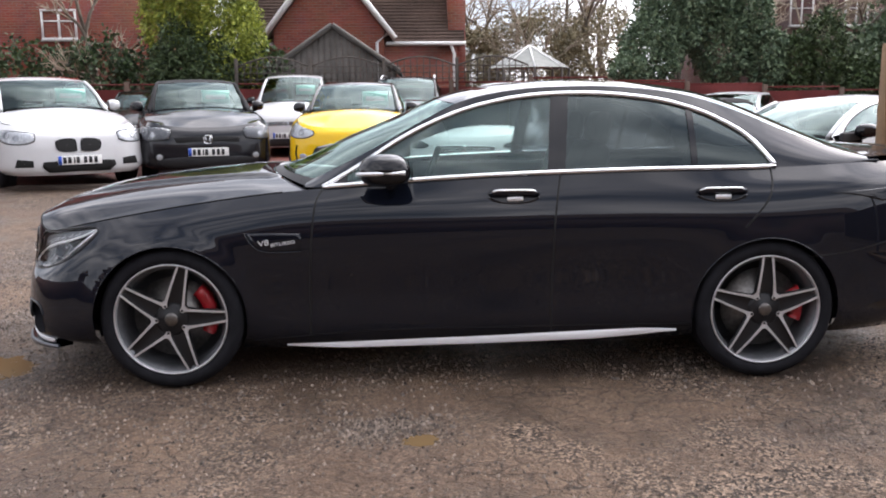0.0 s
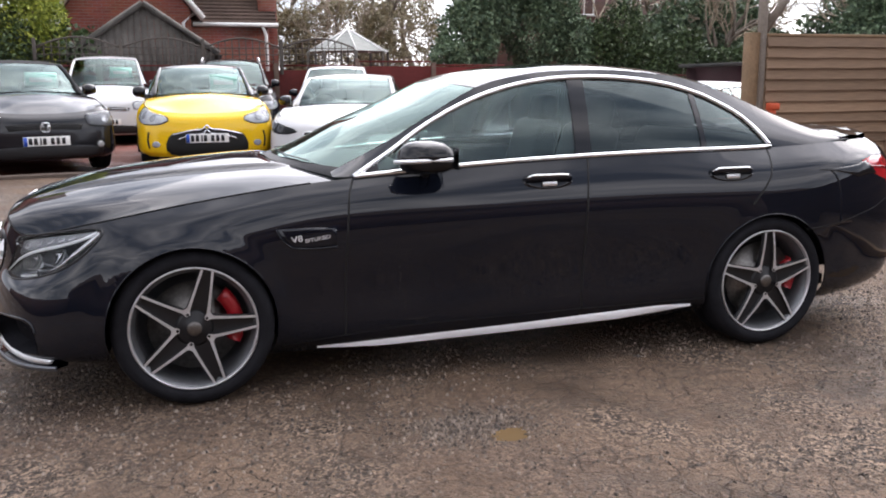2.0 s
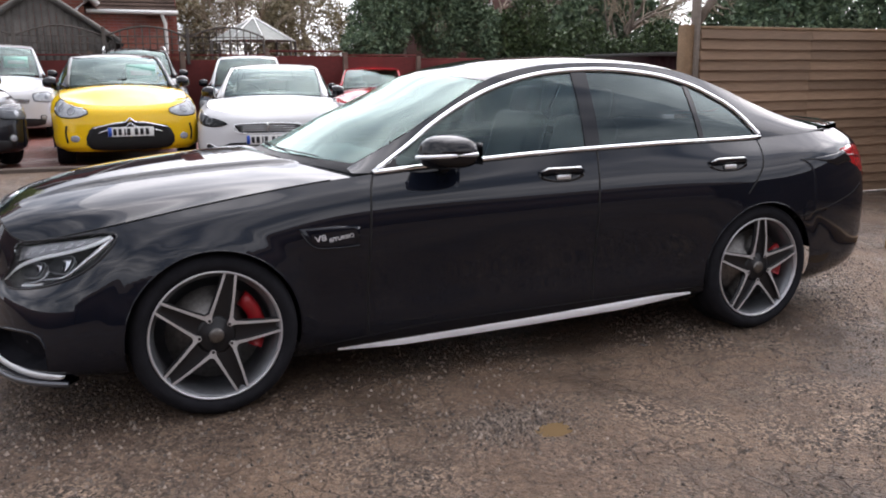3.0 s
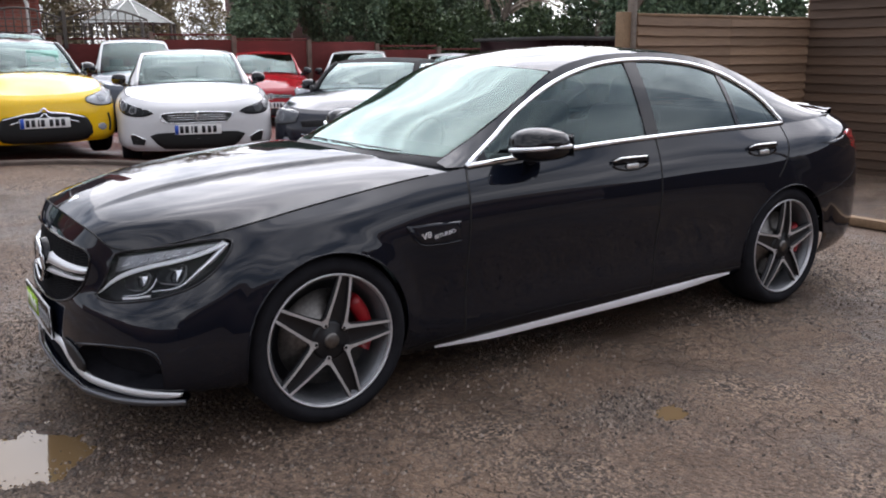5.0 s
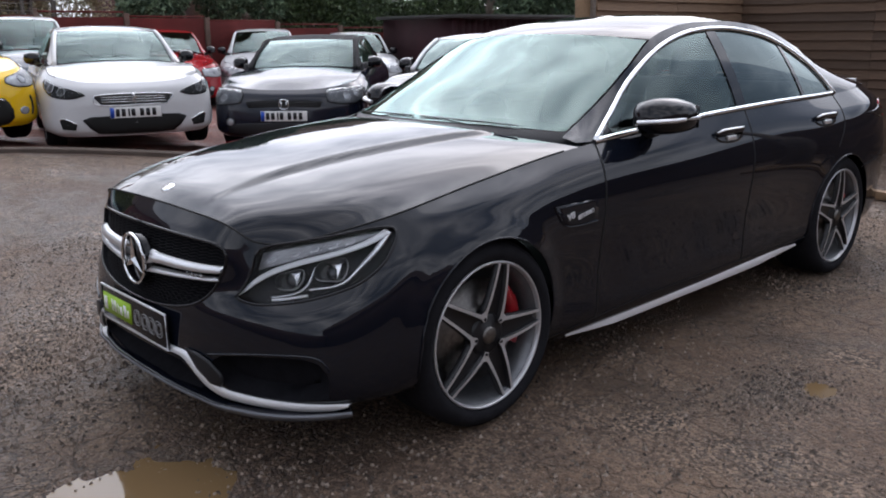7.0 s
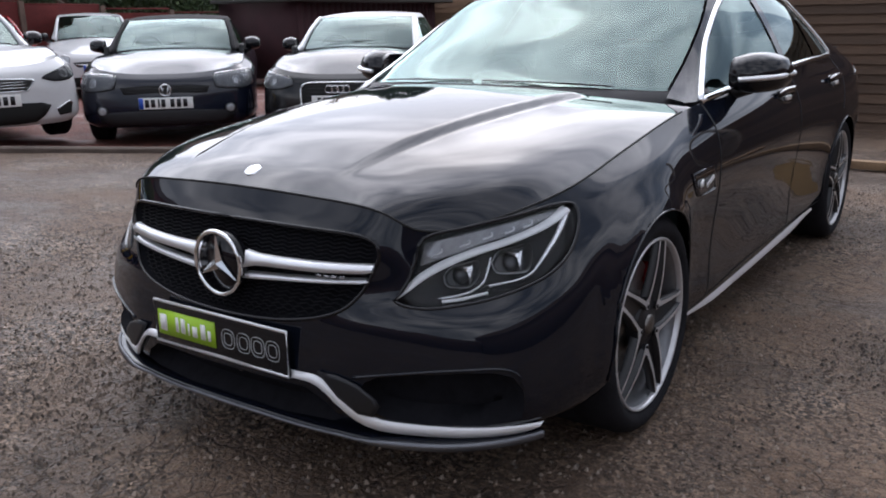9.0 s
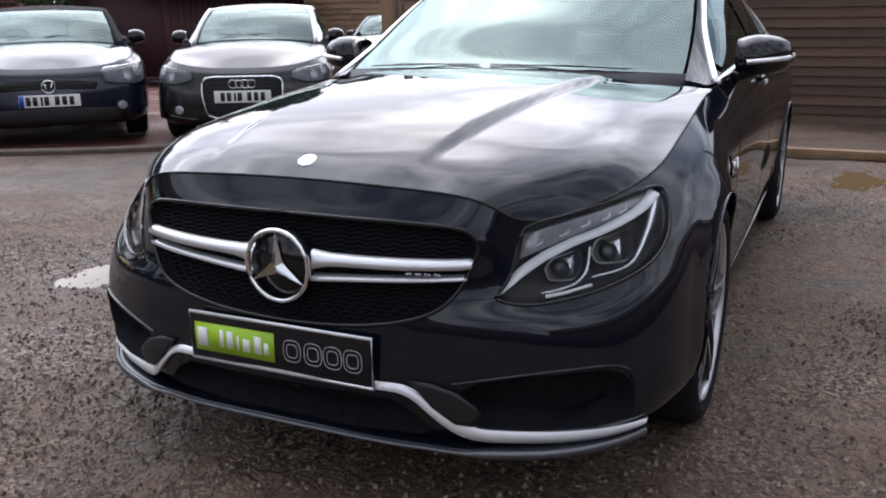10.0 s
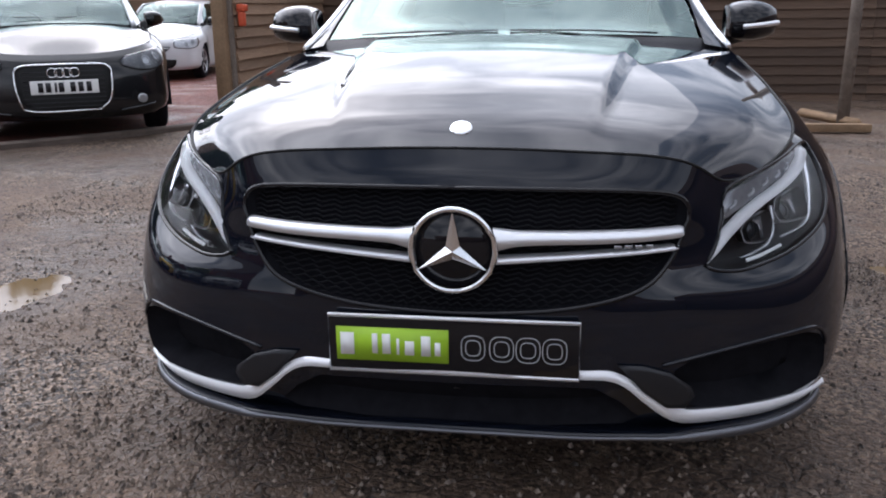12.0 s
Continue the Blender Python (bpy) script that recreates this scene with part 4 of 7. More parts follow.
# ---- the black saloon ----
HERO_LOOPS = [
    [(-2.25, 0, .185), (-2.235, -.26, .185), (-2.18, -.48, .185), (-2.05, -.69, .195), (-1.84, -.80, .20), (-1.42, -.80, .18), (-1.0, -.79, .165), (-.72, -.80, .165), (0, -.80, .17), (.75, -.80, .18), (1.42, -.80, .20), (1.9, -.82, .20), (2.24, -.72, .22), (2.38, -.42, .24), (2.41, 0, .24)],
    [(-2.30, 0, .27), (-2.287, -.27, .27), (-2.235, -.50, .26), (-2.080, -.790, .25), (-1.84, -.905, .26), (-1.42, -.905, .26), (-1.0, -.862, .24), (-.72, -.865, .235), (0, -.867, .24), (.75, -.868, .255), (1.42, -.885, .27), (1.9, -.88, .27), (2.225, -.79, .30), (2.405, -.49, .32), (2.455, 0, .32)],
    [(-2.292, 0, .46), (-2.282, -.26, .46), (-2.234, -.485, .495), (-2.088, -.752, .508), (-1.84, -.900, .560), (-1.42, -.920, .45), (-1.0, -.876, .44), (-.72, -.872, .44), (0, -.878, .45), (.75, -.880, .46), (1.42, -.905, .46), (1.9, -.890, .46), (2.235, -.805, .48), (2.415, -.50, .50), (2.465, 0, .50)],
    [(-2.268, 0, .60), (-2.258, -.25, .595), (-2.214, -.458, .575), (-2.090, -.662, .570), (-1.84, -.866, .650), (-1.42, -.922, .690), (-1.0, -.890, .715), (-.72, -.888, .732), (0, -.902, .745), (.75, -.904, .755), (1.42, -.916, .755), (1.9, -.884, .72), (2.225, -.785, .73), (2.395, -.48, .74), (2.445, 0, .75)],
    [(-2.245, 0, .73), (-2.237, -.25, .725), (-2.196, -.462, .700), (-2.104, -.592, .662), (-1.81, -.810, .737), (-1.42, -.868, .795), (-1.0, -.858, .830), (-.72, -.856, .858), (0, -.872, .874), (.75, -.874, .884), (1.42, -.878, .895), (1.9, -.842, .925), (2.20, -.73, .955), (2.345, -.42, .970), (2.39, 0, .975)],
    [(-2.195, 0, .810), (-2.189, -.25, .804), (-2.166, -.475, .784), (-2.108, -.568, .726), (-1.82, -.768, .785), (-1.42, -.792, .856), (-1.0, -.784, .912), (-.72, -.785, .938), (0, -.805, .985), (.75, -.808, 1.008), (1.42, -.785, 1.014), (1.9, -.735, 1.032), (2.17, -.645, 1.042), (2.29, -.34, 1.06), (2.32, 0, 1.065)],
]
# the tail: rounded corners in plan
for line, xm, e in zip(HERO_LOOPS, (2.48, 2.55, 2.58, 2.565, 2.505, 2.425), (3.2, 3.2, 3.2, 3.1, 3.0, 2.8)):
    w = -line[10][1]
    for i, u in ((11, .46), (12, .79), (13, .955), (14, 1.0)):
        line[i] = (1.42 + (xm - 1.42) * u, -w * (1 - u**e) ** (1 / e), line[i][2])
hero_shell = Shell(
    HERO_LOOPS,
    rail=([-.80, -.5, -.25, -.05, .2, .5, .8, 1.1, 1.35, 1.6, 1.85, 2.02], [.69, .665, .63, .585, .556, .546, .546, .556, .58, .615, .66, .695], [.955, 1.10, 1.235, 1.335, 1.393, 1.413, 1.406, 1.365, 1.285, 1.18, 1.09, 1.045]),
    centre=([-2.195, -2.135, -2.0, -1.8, -1.5, -1.2, -1.0, -.61, -.364, -.117, .1, .345, .59, .87, 1.12, 1.34, 1.565, 1.825, 2.05], [.810, .845, .884, .922, .962, .988, 1.0, 1.165, 1.265, 1.374, 1.422, 1.446, 1.455, 1.443, 1.416, 1.366, 1.285, 1.175, 1.085]),
    window=([-.70, -.518, -.355, -.077, .2, .5, .764, 1.045, 1.236, 1.392, 1.475], [.945, 1.047, 1.150, 1.281, 1.352, 1.377, 1.367, 1.32, 1.247, 1.14, 1.03]),
    axles=(-1.42, 1.42), arch=0.354, axle_z=0.338, screen=(-.75, -.98), tail=(1.97, 2.05), flare=0.016)
hs = hero_shell
hero = thing("saloon_car", "glossy black four-door saloon with silver trim standing on wet asphalt", "car")
part("bonnet", hs.bonnet(nu=54, nv=60, roll=3.2), "black_paint", hero, "black bonnet with two raised power ridges")
part("roof", hs.across((-.06, 1.22), (-.16, 1.30), 40, 40), "black_paint", hero, "black glossy roof")
part("windscreen", hs.across((-.75, -.06), (-.98, -.16), 30, 48, inset=0.012), "screen_glass", hero, "windscreen reflecting the clouds")
part("rear_window", hs.across((1.22, 1.95), (1.30, 2.03), 24, 40), "privacy_glass", hero)
part("boot_lid", hs.boot(), "black_paint", hero)
both("window_frame", hs.rail_panel(-.79, 1.475), "black_paint", hero)
both("rear_pillar", hs.pillar(1.47, 2.02), "black_paint", hero)
both("front_pane", hs.pane(-.60, .375, lean1=.045), "side_glass", hero, "lightly tinted front door glass")
both("rear_pane", hs.pane(.445, 1.070, lean0=.050, lean1=.015), "privacy_glass", hero, "dark privacy glass")
both("quarter_pane", hs.pane(1.095, 1.46, lean0=.015), "privacy_glass", hero, "dark privacy glass")
both("door_pillar", hs.pane(.368, .452, 0.0, 0.0, 0.002, 8, lean0=.045, lean1=.050), "gloss_black", hero)
both("quarter_bar", hs.pane(1.066, 1.098, 0.0, 0.0, 0.001, 4, lean0=.015, lean1=.015), "gloss_black", hero)
both("mirror_sail", hs.pane(-.70, -.585, 0.0, 0.0, 0.002, 6), "gloss_black", hero)


def side_line(xs, zs, off):
    return [tuple(p) for p in hs.side(np.asarray(xs), np.asarray(zs), off)]


bx_ = np.linspace(-.70, 1.478, 60)
both("belt_trim", tube(side_line(bx_, hs.bz(bx_) + 0.006, 0.003), 0.0125, 8), "chrome", hero, "polished chrome belt moulding")
tx_ = np.concatenate([np.linspace(-.70, 1.40, 60), [1.43, 1.455, 1.47, 1.476]])
tz_ = np.maximum(hs.zt(tx_), hs.bz(tx_) + 0.006)
both("window_trim", tube(side_line(tx_, tz_, 0.003), 0.0125, 8), "chrome", hero, "polished chrome window arc")

# sills and shut lines
for s in (1, -1):
    seam = hs.top[: 18 * 6 + 8] * (1, s, 1) + np.array([0, 0, 0.0012])
    part("shut_line", tube(seam, 0.0032, 6), "matte_black", hero)
bl_ = spline(np.array([(-.893, .186), (-.4, .198), (.1, .211), (.55, .226), (.86, .238), (1.0, .240)]), 8)
bw_ = np.interp(bl_[:, 0], [-.893, -.4, .1, .55, .82, 1.0], [.006, .015, .020, .025, .024, .004])
bo_ = np.interp(bl_[:, 0], [-.893, -.6, .6, 1.0], [.006, .023, .025, .008])
sill_ = lambda k, o: np.array([hs.drape(90, bl_[i : i + 1, 0], bl_[i : i + 1, 1] + bw_[i] * k, o * bo_[i])[0] for i in range(len(bl_))])
both("sill_blade", grid(np.array([sill_(.58, -.2), sill_(.5, .12), sill_(-.38, .92), sill_(-.5, 1.0), sill_(-.56, .86), sill_(-.5, -.2)])), "blade_silver", hero, "bright silver sill blade")
for line in ([(-.705, .935), (-.735, .86), (-.752, .70), (-.765, .5), (-.77, .24)], [(.43, 1.0), (.405, .86), (.392, .73), (.386, .5), (.385, .24)], [(1.452, 1.01), (1.447, .96), (1.42, .885), (1.36, .81), (1.30, .745)]):
    both("shut_line", hs.strip(90, line, 0.009, 0.0014, 6, 0.0005), "matte_black", hero)
both("shut_line", hs.strip(90, [(-1.06, .215), (-.5, .262), (.2, .27), (1.06, .272)], 0.005, 0.0012, 5, 0.0005), "matte_black", hero)

both("shut_line", hs.strip(90, [(1.62, .60), (1.78, .615), (1.95, .65), (2.12, .69), (2.24, .735)], 0.005, 0.0012, 6, 0.0005), "matte_black", hero)

# door handles: dished recess, bar with chrome blade
for x0 in (0.09, 1.076):
    el = [(x0 + 0.114 + 0.122 * math.cos(a), 0.895 + 0.032 * math.sin(a)) for a in np.linspace(0, 2 * math.pi, 28, endpoint=False)]
    for s in (1, -1):
        cup = hs.patch(90, el, 0.0015, 5)
        bar = hs.drape(90, np.linspace(x0 + 0.005, x0 + 0.225, 9), np.full(9, 0.909), 0.026)
        bar[0], bar[-1] = hs.drape(90, np.array([x0, x0 + 0.23]), np.array([0.905, 0.905]), 0.004)
        b1 = tube(bar, 0.012, 8, flat=(0.009, 0.016, (0, 0, 1)))
        b2 = tube(bar + np.array([0, -0.006, 0.008]), 0.006, 6)
        plug = vf(box(*(hs.drape(90, np.array([x0 + 0.118]), np.array([0.884]), 0.008)[0]), 0.075, 0.012, 0.022, 0.005))
        h = part("door_handle", cup if s > 0 else mirrored(cup), "gloss_black", hero)
        part("handle_bar", b1 if s > 0 else mirrored(b1), "black_paint", h)
        part("handle_blade", b2 if s > 0 else mirrored(b2), "chrome", h, "chrome handle blade")
        part("lock_cover", plug if s > 0 else mirrored(plug), "satin_silver", h)

# wing vent with its badge
vent = [(-1.062, .742), (-.93, .742), (-.80, .738), (-.80, .70), (-.80, .655), (-.90, .652), (-.985, .655), (-1.03, .69)]
both("wing_vent", hs.patch(90, vent, 0.0012, 5), "black_paint", hero)
both("vent_edge", hs.strip(90, [(-1.066, .744), (-1.035, .692), (-.99, .658), (-.90, .650), (-.80, .652)], 0.006, 0.004, 6, 0.004), "black_paint", hero)


def lettering(name, body, size, m, parent, material, thick=0.002):
    """Raised built-in-font letters as a mesh."""
    cu = bpy.data.curves.new(name, "FONT")
    cu.body, cu.size, cu.extrude, cu.align_x, cu.align_y = body, size, thick, "CENTER", "CENTER"
    tmp = bpy.data.objects.new(name, cu)
    me = bpy.data.meshes.new_from_object(tmp)
    bpy.data.objects.remove(tmp)
    me.materials.append(M[material])
    ob = new(name, me)
    ob.parent = parent
    ob.matrix_local = m
    return ob


yb_ = hs.drape(90, np.array([-.90]), np.array([.695]), 0.0075)[0]
for s in (1, -1):
    rot = pose(0, 0, 0, 90, 0, 0) if s > 0 else pose(0, 0, 0, 90, 0, 180)
    for tx, sz, dx in (("V8", 0.037, -.074), ("BITURBO", 0.0225, 0.016)):
        lettering("wing_badge", tx, sz, Matrix.Translation((yb_[0] + dx, s * yb_[1], yb_[2] - (0.002 if sz < 0.03 else 0))) @ rot @ Matrix.Shear("XY", 4, (0.25, 0)) @ Matrix.Diagonal((1.25, 1, 1, 1)), hero, "white_metal")

# wheel arches, liners, underside
for a in (-1.42, 1.42):
    both("arch_lip", hs.arch_lip(a), "black_paint", hero)
    both("arch_liner", hs.liner(a), "well", hero)
part("underside", box(0.05, 0, 0.22, 4.1, 1.02, 0.06), "well", hero)
part("sill_floor", box(0.0, 0, 0.20, 2.0, 1.56, 0.05), "well", hero)
part("engine_bay", box(-1.6, 0, 0.5, 1.0, 1.0, 0.5), "well", hero)
part("boot_tub", box(1.85, 0, 0.55, 0.6, 1.0, 0.5), "well", hero)
for x, tn in ((-1.42, 3), (1.42, 18)):
    for s in (-1, 1):
        wheel_set(hero, x, s * (0.908 if x < 0 else 0.902), 0.339, 0.339, 0.267, 0.255, tn, "star", (-25, 48) if x < 0 else (-20, 30))
seats_and_dash(hs, hero)
mirror_pod(hs, -.395, 1.022, 0.2, "gloss_black", hero, "satin_silver", tip=1.012)
part("rear_view_mirror", box(-.22, 0, 1.27, 0.04, 0.24, 0.07, 0.02, 3), "black_plastic", hero)

# grille with twin blades and round emblem
GRILLE_HALF = [(0, 0.735), (0.2, 0.734), (0.36, 0.73), (0.44, 0.722), (0.474, 0.703), (0.482, 0.672), (0.468, 0.628), (0.443, 0.578), (0.4, 0.535), (0.325, 0.507), (0.22, 0.488), (0.11, 0.479)]
GR = GRILLE_HALF + [(0, .476)] + [(-y, z) for y, z in GRILLE_HALF[:0:-1]]


class Whole:
    """Both halves of the nose, for patches that cross the middle."""

    @staticmethod
    def drape(s, z, off):
        s = np.asarray(s, float)
        p = hs.drape(0, np.abs(s), np.asarray(z, float), off)
        p[..., 1] *= np.sign(s + 1e-9)
        p[..., 1] *= 1
        return p

    @staticmethod
    def patch(outline, off, rings=9):
        L = np.asarray(outline, float)
        c = L.mean(0)
        return grid(np.array([Whole.drape(*(c + (L - c) * k).T, off) for k in np.linspace(0.02, 1, rings)] + [Whole.drape(*L.T, off - 0.008)]), wrap=True, flip=True)

    @staticmethod
    def bowl(outline, depth, shrink=0.95):
        L = np.asarray(outline, float)
        c = L.mean(0)
        rows = [(1.004, 0.0015), (0.992, -0.004), (shrink, -depth)] + [(k, -depth) for k in np.linspace(shrink - 0.05, 0.02, 7)]
        return grid(np.array([Whole.drape(*(c + (L - c) * k).T, o) for k, o in rows]), wrap=True)

    @staticmethod
    def bar(line, r, off, flat=None, n=6):
        L = spline(np.asarray(line, float), n)
        return tube(Whole.drape(L[:, 0], L[:, 1], off), r, 8, flat=flat)


gr = part("grille", Whole.bowl(GR, 0.035), "void_black", hero, "black mesh radiator grille")
GRs = spline(np.array(GR + [GR[0]]), 4)
part("grille_surround", tube(Whole.drape(GRs[:, 0], GRs[:, 1], 0.0), 0.0055, 8), "gloss_black", gr)
mesh_bars = []
for z0 in np.arange(0.482, 0.725, 0.011):
    hw = np.interp(z0, [.475, .49, .51, .54, .58, .63, .70], [.06, .22, .33, .395, .435, .458, .468])
    ys = np.linspace(-hw, hw, 61)
    mesh_bars.append(tube(Whole.drape(ys, z0 + 0.004 * np.sin(np.arange(61) * math.pi / 1.5), -0.016), 0.0018, 4))
part("grille_mesh", joined(*mesh_bars), "mesh_black", gr)
ex, ez = -2.288, .612
em = part("emblem", ring_bar(ex, 0, ez, 0.088, 0.0065), "chrome", hero, "chrome ring emblem with three arms")
part("emblem_disc", lathe([(0.0, 0.0), (0.08, 0.0), (0.086, 0.01), (0.088, 0.03)], 40), "gloss_black", em).matrix_local = Matrix.Translation((ex + 0.006, 0, ez)) @ pose(0, 0, 0, 0, 0, -90)
for a in (90, 210, 330):
    c, d = math.cos(radians(a)), math.sin(radians(a))
    v = [(ex - 0.010, 0, ez), (ex, -0.017 * d, ez + 0.017 * c), (ex - 0.002, 0.084 * c, ez + 0.084 * d), (ex, 0.017 * d, ez - 0.017 * c), (ex + 0.004, 0, ez)]
    part("emblem_arm", (v, [(0, 1, 2), (0, 2, 3), (4, 2, 1), (4, 3, 2)]), "chrome", em, smooth=False)
for k in range(4):
    bp_ = Whole.drape(np.array([.335 + .021 * k]), np.array([.620]), 0.012)[0]
    part("model_badge", box(bp_[0], bp_[1], .6195, 0.004, 0.016, 0.006, 0.001), "lamp_grey", hero)
bd = part("bonnet_badge", lathe([(0.0, 0.003), (0.020, 0.0025), (0.024, 0.0005), (0.025, -0.004)], 28, "z"), "chrome", hero, "small round silver bonnet badge")
bd.matrix_local = pose(-2.137, 0, .846, 0, -28, 0)

# bumper: intakes cut into the skin, silver lip trim, splitter with its bright edge
INTAKE = [(.50, .372), (.60, .388), (.70, .396), (.765, .396), (.800, .380), (.818, .345), (.822, .300), (.812, .262), (.74, .250), (.62, .250), (.535, .256), (.475, .278), (.455, .315), (.465, .352)]
LOWER_HALF = [(0, .322), (.20, .322), (.30, .318), (.355, .285), (.395, .245), (.36, .222), (.20, .215)]
LOWER = LOWER_HALF + [(0, .214)] + [(-y, z) for y, z in LOWER_HALF[:0:-1]]
for s in (-1, 1):
    o = [(s * y, z) for y, z in INTAKE]
    part("side_intake", hs.bowl(0, INTAKE, 0.07, 0.90) if s > 0 else mirrored(hs.bowl(0, INTAKE, 0.07, 0.90)), "well", hero, "dark bumper side intake")
    part("intake_brow", Whole.bar([(s * .44, .366), (s * .52, .381), (s * .62, .396), (s * .70, .403), (s * .77, .404), (s * .806, .388), (s * .822, .35)], 0.0045, 0.001), "black_paint", hero)
    part("intake_fin", Whole.patch([(s * .345, .372), (s * .40, .368), (s * .455, .350), (s * .500, .315), (s * .508, .296), (s * .490, .268), (s * .45, .272), (s * .40, .312)], 0.012, 5), "fin_grey", hero, "satin grey intake fin")
part("lower_intake", Whole.bowl(LOWER, 0.06, 0.92), "well", hero, "dark lower air intake")


def nose_band(line, widths, off, n=5):
    """A flat bright band on the nose: upright face with its top edge turned back."""
    L = spline(np.asarray(line, float), n)
    w = np.interp(np.linspace(0, 1, len(L)), np.linspace(0, 1, len(widths)), widths)
    lo, hi = Whole.drape(L[:, 0], L[:, 1] - w / 2, off), Whole.drape(L[:, 0], L[:, 1] + w / 2, off)
    return grid(np.array([lo + np.array([.012, 0, -.001]), lo, hi + np.array([.014, 0, 0]), hi + np.array([.026, 0, .002])]))


for s in (-1, 1):
    ln = [(s * .27, .351), (s * .325, .349), (s * .362, .334), (s * .40, .303), (s * .44, .270), (s * .475, .250), (s * .52, .241), (s * .62, .237), (s * .74, .236), (s * .80, .238), (s * .832, .243)]
    part("lip_trim", nose_band(ln, [.012, .015, .018, .023, .025, .027, .028, .027, .025, .020, .005], 0.016), "blade_silver", hero, "silver bumper lip trim")
part("lip_trim", nose_band([(-.27, .351), (0, .354), (.27, .351)], [.014, .011, .014], 0.014), "blade_silver", hero)
ys = np.concatenate([np.linspace(-.82, -.70, 12), np.linspace(-.68, .68, 45), np.linspace(.70, .82, 12)])
q = Whole.drape(ys, 0.225 + 0 * ys, 0.0)
ya = np.abs(ys)
zf = .196 + .010 * (1 - smooth01((ya - .05) / .35)) + 0.004 * smooth01((ya - .6) / .2)
reach = .022 + .016 * smooth01((ya - .36) / .12) * (1 - smooth01((ya - .60) / .22))
thick_ = .0035 + .006 * smooth01((ya - .42) / .10)
sp, edge_ = [], []
for i in range(len(ys)):
    d = Vector((q[i][0] + 1.55, q[i][1] * .9, 0)).normalized()
    at_ = lambda o, h: (q[i][0] + d.x * o, q[i][1] + d.y * o, zf[i] + h)
    sp.append([at_(-.06, .012), at_(reach[i] - .010, .010), at_(reach[i] - .002, .006), at_(reach[i] - .002, -.004), at_(-.06, -.010)])
    edge_.append([at_(reach[i] - .006, thick_[i]), at_(reach[i] + .002, thick_[i] - .001), at_(reach[i] + .004, -thick_[i]), at_(reach[i] - .008, -thick_[i] - .002)])
split_ = part("splitter", grid(np.array(sp), wrap=True, flip=True), "black_paint", hero, "gloss black front splitter")
part("splitter_edge", grid(np.array(edge_), wrap=True, flip=True), "splitter_grey", split_, "satin grey splitter edge")

for s in (-1, 1):
    part("grille_blade", nose_band([(s * .080, .628), (s * .13, .632), (s * .2, .634), (s * .33, .636), (s * .455, .641), (s * .468, .645)], [.044, .026, .022, .021, .019, .006], 0.012), "satin_silver", gr, "upper silver grille blade")
    part("grille_blade", nose_band([(s * .085, .586), (s * .2, .594), (s * .33, .602), (s * .448, .609), (s * .460, .613)], [.012, .010, .009, .008, .003], 0.010), "satin_silver", gr, "thin lower silver grille blade")

# dealer plate: framed board with a green panel
pl = part("plate_board", box(-2.306, 0, .408, 0.012, 0.535, 0.128, 0.004), "gloss_black", hero, "black dealer plate in a silver frame")
fr = [(-2.310, -.266, .346), (-2.310, .266, .346), (-2.310, .266, .470), (-2.310, -.266, .470)]
part("plate_frame", tube(fr, 0.0045, 6, closed=True), "satin_silver", pl)
part("green_panel", box(-2.3135, .128, .408, 0.003, 0.242, 0.075), "green_print", pl, "lime green printed panel")
for y, w, h, z in ((.225, .03, .05, .408), (.165, .012, .045, .410), (.14, .018, .045, .410), (.115, .006, .036, .405), (.09, .02, .032, .402), (.055, .02, .045, .408), (.03, .012, .03, .402)):
    part("print_bar", box(-2.3155, y, z, 0.002, w, h), "white_print", pl)
for y in (-.045, -.105, -.160, -.215):
    for k in (1.0, 0.62):
        part("print_bar", tube([(-2.314, y + k * .025 * math.copysign(abs(math.cos(a)) ** 0.7, math.cos(a)), .408 + k * .028 * math.copysign(abs(math.sin(a)) ** 0.7, math.sin(a))) for a in np.linspace(0, 6.283, 24, endpoint=False)], 0.0012, 5, closed=True), "grey_print", pl)

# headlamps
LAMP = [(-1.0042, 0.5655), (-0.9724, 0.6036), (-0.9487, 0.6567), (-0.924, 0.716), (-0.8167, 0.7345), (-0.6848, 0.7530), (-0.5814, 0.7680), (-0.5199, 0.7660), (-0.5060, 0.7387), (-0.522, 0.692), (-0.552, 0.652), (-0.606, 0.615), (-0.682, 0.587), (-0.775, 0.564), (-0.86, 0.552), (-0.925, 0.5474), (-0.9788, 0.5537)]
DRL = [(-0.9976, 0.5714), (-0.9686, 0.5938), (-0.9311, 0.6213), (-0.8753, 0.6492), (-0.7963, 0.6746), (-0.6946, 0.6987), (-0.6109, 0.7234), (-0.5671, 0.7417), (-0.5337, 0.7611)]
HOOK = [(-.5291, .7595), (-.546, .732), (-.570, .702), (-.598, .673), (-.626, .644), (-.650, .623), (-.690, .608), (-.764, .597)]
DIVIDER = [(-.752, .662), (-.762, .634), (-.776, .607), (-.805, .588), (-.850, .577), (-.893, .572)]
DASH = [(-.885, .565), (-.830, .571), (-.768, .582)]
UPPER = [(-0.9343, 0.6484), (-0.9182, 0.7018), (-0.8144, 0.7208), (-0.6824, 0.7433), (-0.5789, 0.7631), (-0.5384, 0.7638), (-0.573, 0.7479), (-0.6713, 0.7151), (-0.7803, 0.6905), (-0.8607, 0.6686)]
